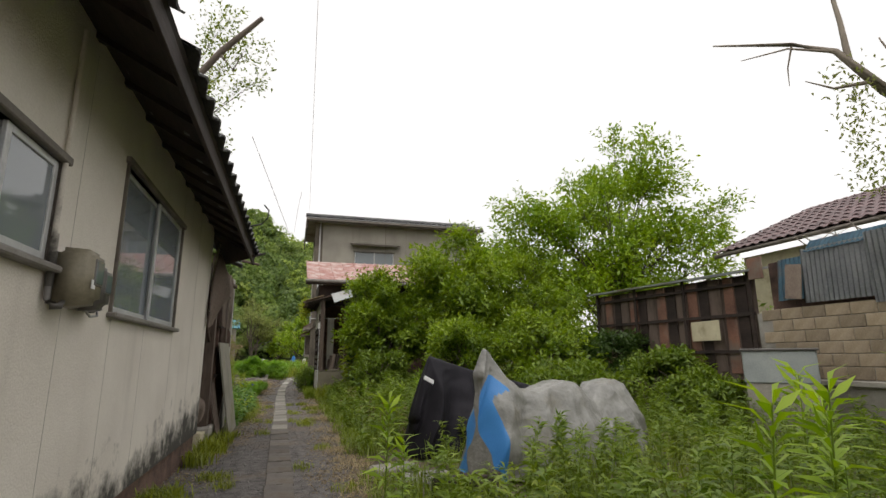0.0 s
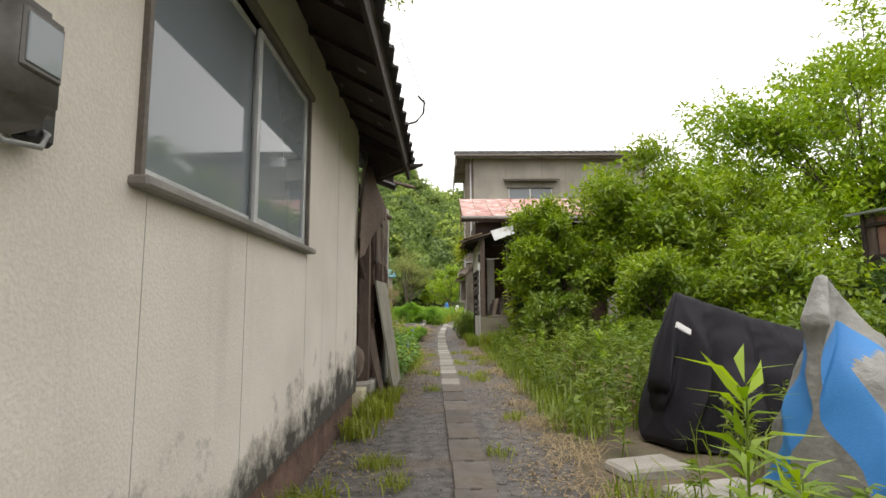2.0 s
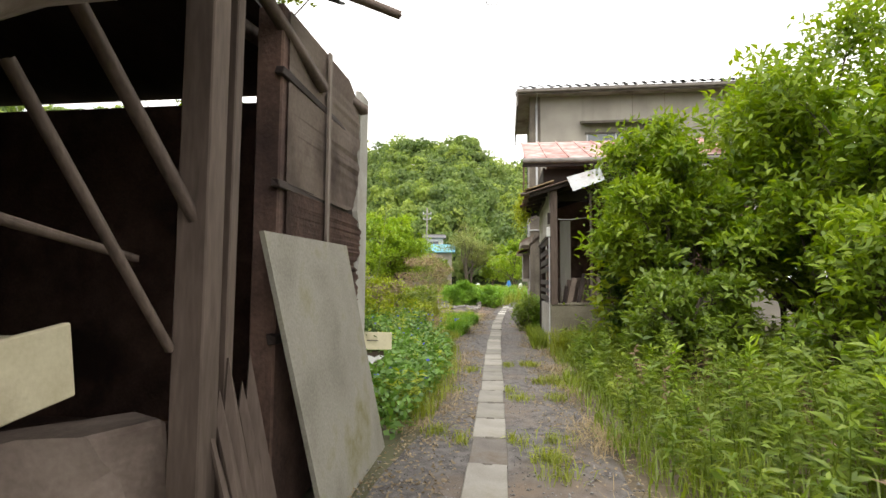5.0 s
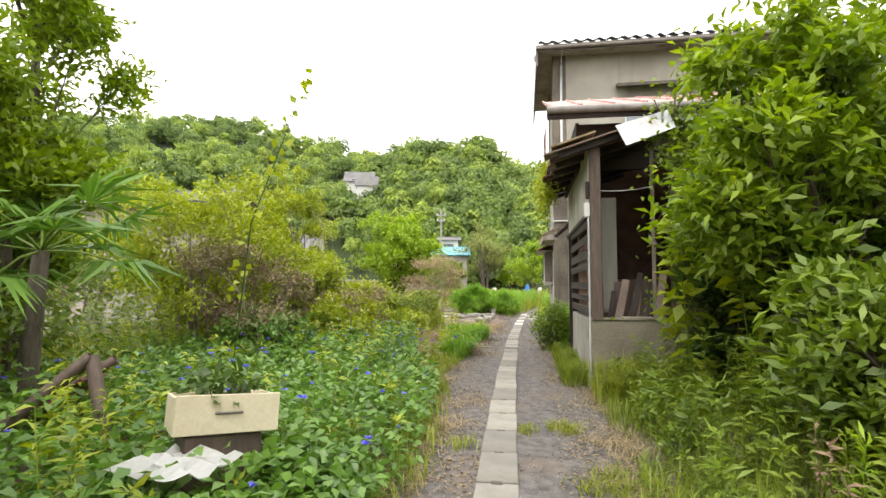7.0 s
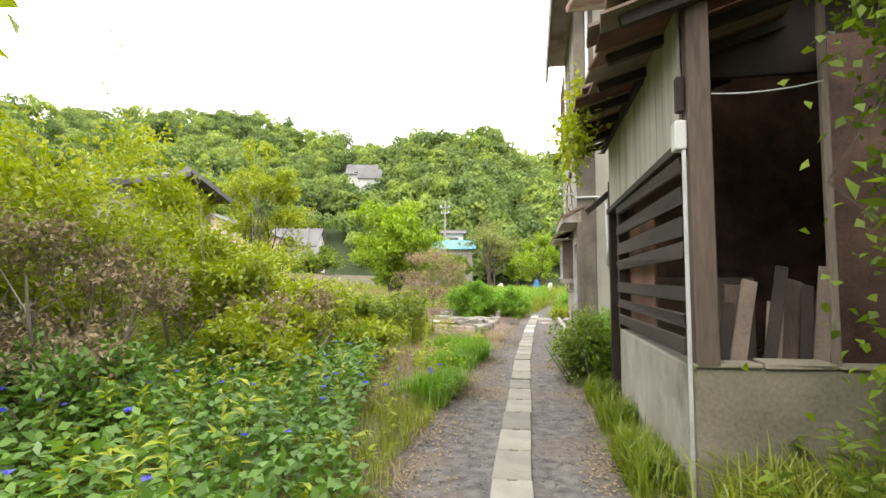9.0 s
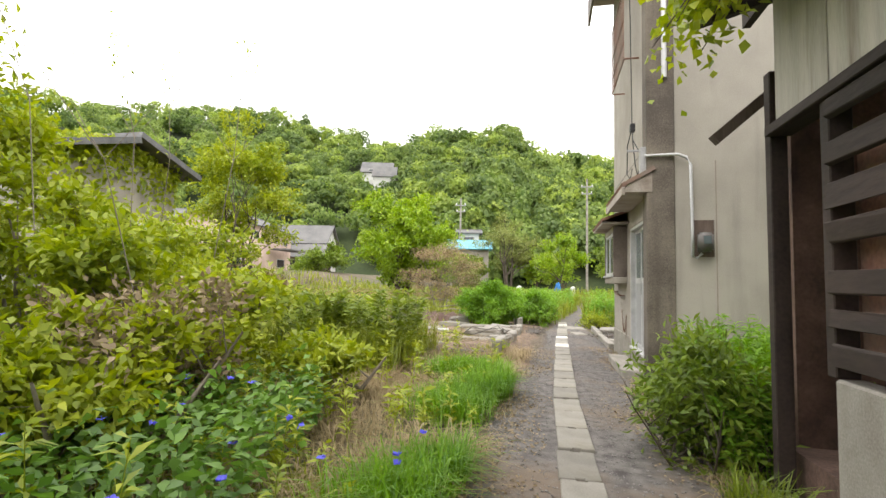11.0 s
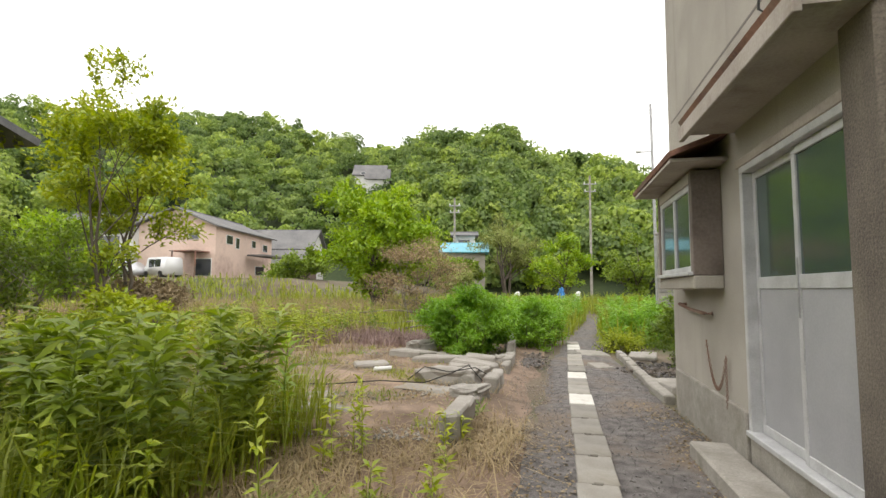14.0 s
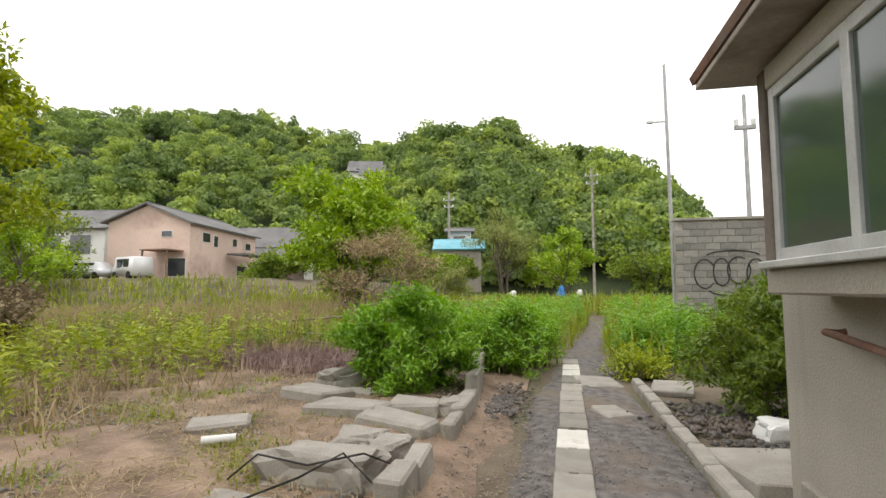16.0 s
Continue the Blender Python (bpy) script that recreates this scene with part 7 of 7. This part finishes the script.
for x, y, sx, sy, rz in ((1.45, 28.5, 0.75, 0.9, 6), (1.35, 31.5, 0.5, 0.6, -12), (0.45, 31.9, 0.6, 0.7, 10), (0.45, 30.1, 0.3, 0.4, 25)):
    sl = thing("concrete_slab", "cracked pale concrete slab beside the path", "slab", (x, y, 0))
    part("slab", box(x - sx / 2, x + sx / 2, y - sy / 2, y + sy / 2, -0.03, 0.07 if x > 1 else 0.035, 0.012, turn=pose(0, 0, 0, 1, -1.5, rz), rough=0.03), CONCRETE, sl)
bag = rock(1.8, 29.3, 0.02, 0.2, 0.16, 0.13, WHITE, "plastic_bag", "crumpled white plastic bag on dark soil", "bag", 9)
cbl = thing("buried_cable", "black cable snaking over rubble", "cable", (-2, 26.8, 0.1))
tube("cable", [(-3.6, 26.5, 0.2), (-2.9, 26.45, 0.22), (-2.3, 26.6, 0.26), (-1.8, 26.7, 0.24), (-1.5, 26.85, 0.34), (-1.35, 27.1, 0.4), (-1.2, 27.2, 0.2)], 0.007, RUBBER, cbl, n=5)
cb2 = thing("buried_cable", "black cable snaking over rubble", "cable", (-1.8, 27.3, 0.1))
tube("cable", [(-2.1, 27.1, 0.2), (-1.9, 27.1, 0.36), (-1.6, 27.15, 0.3), (-1.3, 27.3, 0.34), (-1.0, 27.6, 0.12)], 0.007, RUBBER, cb2, n=5)
bott = thing("plastic_bottle", "crushed clear plastic scrap on bare soil", "bottle", (-2.7, 27.8, 0.15))
tube("bottle", [(-2.78, 27.75, 0.2), (-2.62, 27.85, 0.2), (-2.57, 27.88, 0.2)], 0.035, WHITE, bott, n=8)


def pebbles(name, label, spots_, smin, smax, mat, z=0.02):
    """Small stones as squat eight-sided lumps, joined."""
    n = len(spots_)
    o = np.array([(1, 0, 0), (0, 1, 0), (-1, 0, 0), (0, -1, 0), (0, 0, 0.7), (0, 0, -0.5)], float)
    s = rng.uniform(smin, smax, (n, 1, 1)) * rng.uniform(0.6, 1.3, (n, 1, 3))
    a = rng.uniform(0, 6.3, n)
    ca, sa = np.cos(a)[:, None], np.sin(a)[:, None]
    p = (o[None] * s) * (1 + rng.uniform(-0.25, 0.25, (n, 6, 3)))
    p = np.stack([p[..., 0] * ca - p[..., 1] * sa, p[..., 0] * sa + p[..., 1] * ca, p[..., 2]], -1)
    V = p + np.array([(x, y, z) for x, y in spots_])[:, None]
    fc = np.array([(0, 1, 4), (1, 2, 4), (2, 3, 4), (3, 0, 4), (1, 0, 5), (2, 1, 5), (3, 2, 5), (0, 3, 5)])
    F = (np.arange(n)[:, None, None] * 6 + fc[None]).reshape(-1, 3)
    return tagged(raw(name, V.reshape(-1, 3), F, mat), label, "gravel", kind="stuff")


on_path = lambda x, y: edges(y)[0] - 0.1 < x < edges(y)[1] + 0.1 and abs(x - cx(y)) > 0.14
TAN_RUBBLE = surface("tan_rubble", (0.17, 0.135, 0.105), (0.36, 0.3, 0.245), 9, 60, 0.95, 0.4)
GRAVEL = surface("gravel_stone", (0.1, 0.095, 0.09), (0.34, 0.32, 0.3), 14, 60, 0.9, 0.3)
pebbles("path_gravel", "loose grey gravel on a worn footpath", scatter(15000, -1.1, 1.1, 1, 30, on_path), 0.004, 0.013, GRAVEL, 0.016)
pebbles("plot_rubble", "small stones scattered on bare soil", scatter(8500, -6.5, -1.3, 24.8, 31.5, lambda x, y: True), 0.008, 0.03, STONE, 0.14)
pebbles("sandy_rubble", "pale crushed rubble between footings and path", scatter(1900, -1.25, -0.35, 25.2, 30.6, lambda x, y: x < edges(y)[0] + 0.12), 0.005, 0.017, TAN_RUBBLE, 0.04)
pebbles("dark_rubble", "dark broken rubble at a bush foot", clumped(1200, -1.05, -0.6, 29.8, 31.2, lambda x, y: True, 8, 0.2) + clumped(900, 1.2, 2.6, 29.2, 30.4, lambda x, y: True, 8, 0.25), 0.015, 0.05, ASPHALT, 0.03)
lit = np.array([(x, y, 0.022) for x, y in clumped(9500, -1.0, 1.1, 2, 27, lambda x, y: edges(y)[0] - 0.1 < x < edges(y)[1] + 0.15 and min(abs(x - edges(y)[0]), abs(x - edges(y)[1])) < 0.46, 320, 0.18)])
d = unit(len(lit)) * (1, 1, 0.12)
v, f = leaf_quads(lit, d, 0.035, 0.017, 0.3, 0.1)
tagged(raw("leaf_litter", v, f, L_TAN), "dry brown leaf litter on a footpath", "leaf litter", kind="stuff")


# ---- far buildings, cars, poles ----
def gable_house(name, label, x0, x1, y0, y1, z0, eave, ridge, wall_mat, roof_mat, along="y", turn=0.0, windows=()):
    """A gabled house; windows: (face, across 0..1, z, width, height)."""
    cxm, cym = (x0 + x1) / 2, (y0 + y1) / 2
    ob = thing(name, label, "house", (cxm, cym, z0))
    R = Matrix.Translation((cxm, cym, 0)) @ pose(0, 0, 0, 0, 0, turn)
    hx, hy = (x1 - x0) / 2, (y1 - y0) / 2
    bm = bmesh.new()
    if along == "y":
        pr = [(-hx, z0), (hx, z0), (hx, eave), (0, ridge), (-hx, eave)]
        a = [bm.verts.new((x, -hy, z)) for x, z in pr]
        b = [bm.verts.new((x, hy, z)) for x, z in pr]
    else:
        pr = [(-hy, z0), (hy, z0), (hy, eave), (0, ridge), (-hy, eave)]
        a = [bm.verts.new((-hx, y, z)) for y, z in pr]
        b = [bm.verts.new((hx, y, z)) for y, z in pr]
    bm.faces.new(a), bm.faces.new(b[::-1])
    for i in range(5):
        bm.faces.new((a[i], b[i], b[(i + 1) % 5], a[(i + 1) % 5]))
    bmesh.ops.recalc_face_normals(bm, faces=bm.faces)
    bm.transform(R)
    part("wall", bm, wall_mat, ob)
    ov = 0.45
    hw, hl = (hx, hy) if along == "y" else (hy, hx)
    dz = (ridge - eave) / hw
    for s in (-1, 1):
        q = [(s * (hw + ov), -hl - ov, eave - dz * ov + 0.08), (s * (hw + ov), hl + ov, eave - dz * ov + 0.08), (0, hl + ov, ridge + 0.08), (0, -hl - ov, ridge + 0.08)]
        if along == "x":
            q = [(y, x, z) for x, y, z in q]
        bm = sheet(q, 0.14)
        bm.transform(R)
        part("roof", bm, roof_mat, ob)
    for face, u, z, w, h in windows:
        if face == "s":
            c = (-hx + 2 * hx * u - w / 2, -hx + 2 * hx * u + w / 2, -hy - 0.05, -hy + 0.02, z - h / 2, z + h / 2)
            g = (c[0] + 0.06, c[1] - 0.06, -hy - 0.058, -hy + 0.0, c[4] + 0.06, c[5] - 0.06)
        else:
            sg = 1 if face == "e" else -1
            xs = sorted((sg * hx + sg * 0.05, sg * hx - sg * 0.02))
            c = (*xs, -hy + 2 * hy * u - w / 2, -hy + 2 * hy * u + w / 2, z - h / 2, z + h / 2)
            xs = sorted((sg * hx + sg * 0.058, sg * hx))
            g = (*xs, c[2] + 0.06, c[3] - 0.06, c[4] + 0.06, c[5] - 0.06)
        bm = box(*c, 0.01)
        bm.transform(R)
        wn_ = part("window", bm, OFFWHITE, ob)
        bm = box(*g)
        bm.transform(R)
        part("pane", bm, DARKGLASS, wn_)
    return ob


# raised terrace with the far houses
EV = []
ex, ey = np.arange(-90, -7, 3.0), np.array([49, 51, 53, 54.5, 57, 62, 70, 80, 92])
for y in ey:
    for x in ex:
        up = min(max((-8 - x) / 12, 0), 1)
        EV.append((x, y + 0.06 * (x + 30), -0.05 + 2.2 * min(max((y - 49) / 5.5, 0), 1) * up + 0.1 * noise.noise((x * 0.3, y * 0.3, 7))))
EF = [(j * len(ex) + i, j * len(ex) + i + 1, (j + 1) * len(ex) + i + 1, (j + 1) * len(ex) + i) for j in range(len(ey) - 1) for i in range(len(ex) - 1)]
tagged(raw("terrace", EV, EF, SOIL, smooth=True), "grassy bank below a row of houses", "ground", kind="structure")
grass("terrace_grass", "rough grass on a bank below houses", np.array([(x, y + 0.06 * (x + 30), 2.2 * min(max((y - 49) / 5.5, 0), 1) * min(max((-8 - x) / 12, 0), 1)) for x, y in scatter(7000, -60, -10, 46, 54, lambda x, y: True)]), 0.6, 0.5, 0.07, L_GRASS)
pk = gable_house("pink_house", "faded pink two-storey house with a grey roof", -37.6, -30.4, 60.6, 73.0, 1.8, 7.0, 8.5, PINK, FAR_ROOF, "y", 8,
                 [("s", 0.72, 6.0, 1.0, 0.6), ("e", 0.2, 5.9, 1.3, 0.9), ("e", 0.33, 5.7, 0.8, 1.1), ("e", 0.62, 5.9, 0.9, 0.8), ("e", 0.85, 5.7, 1.2, 0.8), ("e", 0.75, 3.2, 2.2, 1.0), ("s", 0.85, 3.2, 1.6, 1.6)])
part("porch_roof", box(-30.2, -28.3, 67.0, 72.0, 4.6, 4.75), FAR_ROOF, pk)
part("porch_roof", box(-32.5, -30.0, 59.0, 61.0, 4.5, 4.6), RUST, pk)
for x in (-32.4, -30.1):
    part("porch_post", box(x, x + 0.1, 59.1, 59.2, 2.0, 4.5), RUST, pk)
gable_house("white_house", "white two-storey house with a grey tiled roof", -50, -41.5, 63.5, 70, 1.8, 7.3, 9.2, OFFWHITE, FAR_ROOF, "x", 8, [("s", 0.35, 5.6, 2.6, 1.9), ("s", 0.72, 5.6, 2.2, 1.9), ("s", 0.5, 3.0, 4.0, 1.4)])
gable_house("grey_roof_house", "white house with a blue-grey tiled roof", -39, -30.5, 79.5, 86, 1.8, 6.6, 9.0, OFFWHITE, FAR_ROOF, "x", 10, [("s", 0.8, 5.6, 1.5, 0.8)])
gable_house("low_house", "low dark tiled house with wooden walls", -36, -28.5, 76.0, 79.2, 1.5, 4.6, 5.9, surface("brown_house_wall", (0.1, 0.07, 0.055), (0.2, 0.15, 0.12), 0.8, 8, 0.85, 0.2), FAR_ROOF, "x", 10, [("s", 0.5, 3.4, 3.0, 1.2)])
gable_house("teal_roof_house", "grey-walled house with a teal metal roof", -12.4, -7.7, 77.5, 81, 1.0, 5.7, 6.6, RENDER, TEAL, "x", 8, [("s", 0.3, 3.6, 1.3, 1.3), ("s", 0.65, 4, 1.3, 1.0)])
gable_house("white_block_house", "plain white house behind a teal roof", -12.3, -9.6, 83, 86, 1.0, 8.1, 8.5, OFFWHITE, FAR_ROOF, "x", 8, [("s", 0.5, 7.2, 1.5, 0.7)])
hh = gable_house("hillside_house", "grey tiled white house high on a wooded hill", -42.5, -36, 124, 131, 20.5, 26.2, 28.9, OFFWHITE, FAR_ROOF, "x", 14, [("s", 0.75, 26.2, 1.6, 1.0), ("s", 0.35, 26.2, 1.6, 1.0)])
gable_house("hillside_annex", "small grey tiled annex on a wooded hill", -38, -33.5, 120.5, 124, 20, 24.6, 26.6, OFFWHITE, FAR_ROOF, "x", 14, [])
# vine-grown gable house on the left
vh = gable_house("vine_covered_house", "grey rendered house with vines over its gable", -14.6, -10.2, 24.7, 28.1, -0.1, 4.0, 4.5, RENDER, TILE, "x", 0, [("e", 0.6, 2.2, 0.9, 0.8)])
ly = rng.uniform(-1.7, 1.7, 1500)
lz = 4.0 + 0.5 * (1 - np.abs(ly) / 1.7) - np.abs(rng.normal(0, 0.4, 1500)) * rng.choice([0.4, 1.5], 1500)
c = np.stack([-10.16 + np.abs(rng.normal(0, 0.04, 1500)), 26.4 + ly, lz], 1)
rx_, ry_ = rng.uniform(-14, -9.8, 2200), rng.uniform(-2.1, 2.1, 2200)
keep_ = np.array([noise.noise((a * 0.9, b_ * 0.9, 4)) > 0.05 for a, b_ in zip(rx_, ry_)])
rx_, ry_ = rx_[keep_], ry_[keep_]
c = np.concatenate([c, np.stack([rx_, 26.4 + ry_, 4.6 - 0.5 * np.abs(ry_) / 1.7 + np.abs(rng.normal(0, 0.06, len(rx_)))], 1)])
v, f = leaf_quads(c, unit(len(c)) * (1, 0.4, 1) + (0, -0.2, -0.4), 0.13, 0.11, 0.2, 0.2)
tagged(raw("vine_leaves", v, f, L_YELLOW, vh), "yellow-green climbing vine")


def car(base, rz, length, height, mat, label, van=False):
    ob = thing("van" if van else "car", label, "van" if van else "car", base)
    M = Matrix.Translation(base) @ pose(0, 0, 0, 0, 0, rz)
    L, H, W = length / 2, height, 0.82
    prof = [(-L, 0.25), (L, 0.25), (L, 0.62), (L * 0.78, 0.82), (L * 0.5, H * 0.94), (L * 0.3, H), (-L * 0.5, H * 0.97), (-L * 0.88, 0.86), (-L, 0.8)] if not van else \
        [(-L, 0.25), (L, 0.25), (L, 0.75), (L * 0.88, 0.95), (L * 0.72, H * 0.97), (L * 0.6, H), (-L * 0.9, H), (-L, H * 0.9)]
    bm = bmesh.new()
    a = [bm.verts.new((x, -W * (1 if z < 0.9 else 0.86), z)) for x, z in prof]
    b = [bm.verts.new((x, W * (1 if z < 0.9 else 0.86), z)) for x, z in prof]
    bm.faces.new(a), bm.faces.new(b[::-1])
    for i in range(len(prof)):
        bm.faces.new((a[i], b[i], b[(i + 1) % len(prof)], a[(i + 1) % len(prof)]))
    bmesh.ops.recalc_face_normals(bm, faces=bm.faces)
    bmesh.ops.bevel(bm, geom=list(bm.edges), offset=0.05, segments=2, affect="EDGES")
    bm.transform(M)
    part("body", bm, mat, ob, "", True)
    for s in (-1, 1):
        for x0, x1 in ((-L * 0.55, -L * 0.05), (0.02, L * 0.5)):
            bm = box(x0, x1, s * W * 0.9 - 0.03, s * W * 0.9 + 0.03, 0.88, H * 0.9, 0.02)
            bm.transform(M)
            part("side_window", bm, DARKGLASS, ob)
        for x in (-L * 0.62, L * 0.62):
            bm = bmesh.new()
            vs = []
            for i, (x_, s_, r_) in enumerate(((x, s * 0.6, 0.02), (x, s * 0.6, 0.3), (x, s * 0.85, 0.3), (x, s * 0.85, 0.18), (x, s * 0.83, 0.02))):
                vs.append([bm.verts.new((x_ + r_ * math.cos(t), s_, 0.3 + r_ * math.sin(t))) for t in np.linspace(0, 2 * math.pi, 15)[:-1]])
            for r, q in zip(vs, vs[1:]):
                for i in range(14):
                    bm.faces.new((r[i], r[(i + 1) % 14], q[(i + 1) % 14], q[i]))
            bm.transform(M)
            part("wheel", bm, BLACK, ob)
    bm = box(L * 0.93, L * 1.0, -0.65, 0.65, 0.5, 0.62, 0.02)
    bm.transform(M)
    part("lamp_strip", bm, STEEL, ob)
    return ob


PAINT_S = surface("silver_paint", (0.5, 0.51, 0.52), (0.6, 0.61, 0.62), 0.8, 20, 0.3, 0.02, metal=0.3)
PAINT_W = surface("white_paint", (0.66, 0.66, 0.66), (0.76, 0.76, 0.76), 0.8, 20, 0.35, 0.02)
car((-36.4, 58.4, 2.17), 178, 4.1, 1.45, PAINT_S, "silver car parked before a house")
car((-32.6, 58.5, 2.17), 160, 3.4, 1.75, PAINT_W, "white van parked before a house", True)


def pole(name, label, base, top, r, arms=()):
    ob = thing(name, label, "pole", base)
    V, F = tube_arrays([[(base, r * 1.2), (top, r * 0.8)]], 8)
    raw("shaft", V, F, CONCRETE if r > 0.12 else STEEL, ob, smooth=True)
    for z, w in arms:
        u = (z - base[2]) / (top[2] - base[2])
        x, y = base[0] + (top[0] - base[0]) * u, base[1] + (top[1] - base[1]) * u
        part("crossarm", box(x - w, x + w, y - 0.06, y + 0.06, z, z + 0.12, 0.01), STEEL, ob)
        for s in (-0.8, 0, 0.8):
            part("insulator", box(x + s * w - 0.06, x + s * w + 0.06, y - 0.05, y + 0.05, z + 0.12, z + 0.34, 0.02), WHITE, ob)
    return ob


pole("utility_pole", "concrete utility pole with crossarms", (-11.45, 80.4, 0), (-11.45, 80.4, 12.3), 0.14, ((11.3, 0.7), (10.5, 0.6)))
pole("utility_pole", "concrete utility pole with crossarms", (4.45, 83.6, 0), (4.45, 83.6, 15.1), 0.14, ((14.0, 0.8), (13.1, 0.7)))
pole("steel_pole", "tall thin steel pole behind a block wall", (3.5, 40.95, 0), (3.42, 40.9, 8.35), 0.055)
pole("utility_pole", "thin pole with a small transformer behind a house", (5.75, 41.2, 0), (5.75, 41.2, 7.3), 0.07, ((6.2, 0.3),))
sl_ = thing("pole_lamp", "small lamp on a steel pole", "lamp", (3.2, 40.9, 6.5))
part("arm", box(3.0, 3.46, 40.88, 40.92, 6.5, 6.54, 0.005), STEEL, sl_)
part("head", box(2.85, 3.05, 40.84, 40.96, 6.48, 6.58, 0.02), WHITE, sl_)
# graffiti wall of grey blocks
gw = thing("graffiti_wall", "grey concrete block wall with sprayed black graffiti", "wall", (6, 40.2, 0))
part("core", box(3.4, 12, 40.2, 40.36, -0.1, 3.3), CONCRETE, gw)
gb = mesh_from("block", box(-0.195, 0.195, -0.012, 0.008, -0.095, 0.095, 0.008), GREYBLOCK)
for r in range(16):
    for k in range(14):
        ob = new("block", gb)
        ob.parent = gw
        ob.matrix_basis = pose(3.6 + 0.4 * k + (0.2 if r % 2 else 0) - 6, 40.19 - 40.2, 0.13 + 0.2 * r, 0, 0, 0)
part("coping", box(3.35, 12.05, 40.14, 40.42, 3.3, 3.38, 0.01), CONCRETE, gw)
for k, (x, z, rx, rz_, a0, a1) in enumerate(((4.15, 1.75, 0.28, 0.42, 0.6, 5.6), (4.6, 1.8, 0.22, 0.4, 0, 6.2), (5.05, 1.85, 0.3, 0.38, 1, 6.8), (5.5, 1.75, 0.25, 0.42, -1.5, 4.4), (4.85, 1.3, 0.6, 0.18, 3.3, 6.2), (4.9, 2.25, 0.7, 0.16, 0.2, 2.9), (5.3, 1.2, 0.3, 0.22, 2, 6))):
    tube("spray_line", [(x + rx * math.cos(t), 40.172, z + rz_ * math.sin(t)) for t in np.linspace(a0, a1, 16)], 0.022, GRAF, gw, n=4)
# low fence rails and white rails in the field
for x0, x1, y, z in ((-6.5, -2.4, 34.5, 0.45), (-9, -4.0, 36.5, 0.6), (-5.2, -3.0, 33.6, 0.35)):
    fr2 = thing("fallen_rail", "fallen grey rail among field grass", "rail", ((x0 + x1) / 2, y, 0), "fallen rails")
    tube("rail", [(x0, y, z), (x0 * 0.6 + x1 * 0.4, y + 0.1, z - 0.09), (x0 * 0.25 + x1 * 0.75, y - 0.05, z + 0.06), (x1, y + 0.25, z - 0.05)], 0.022, GREYWOOD, fr2)
    for x in (x0 + 0.3, x1 - 0.3):
        tube("post", [(x, y + 0.05, -0.05), (x, y + 0.05, z + 0.05)], 0.03, CONCRETE, fr2)
lf_ = thing("white_sheeting", "strip of white plastic sheeting at a field edge", "sheet", (-2, 58, 0.8))
part("sheet", box(-2.9, -2.5, 58, 58.4, 0.2, 1.2, 0.1, rough=0.1), WHITE, lf_)
part("sheet", box(1.3, 1.7, 58, 58.4, 0.2, 1.2, 0.1, rough=0.1), WHITE, lf_)
bt = thing("blue_tarp", "bundle of blue tarpaulin in a field", "tarp", (0.9, 57.4, 0))
bm = bmesh.new()
bmesh.ops.create_icosphere(bm, subdivisions=3, radius=1)
for v in bm.verts:
    n_ = v.co.copy()
    v.co = Vector((0.4 + n_.x * 0.2, 57.2 + n_.y * 0.2, 0.75 + n_.z * 0.75)) + n_ * 0.2 * noise.noise(n_ * 3)
part("bundle", bm, COVER_BLUE, bt)
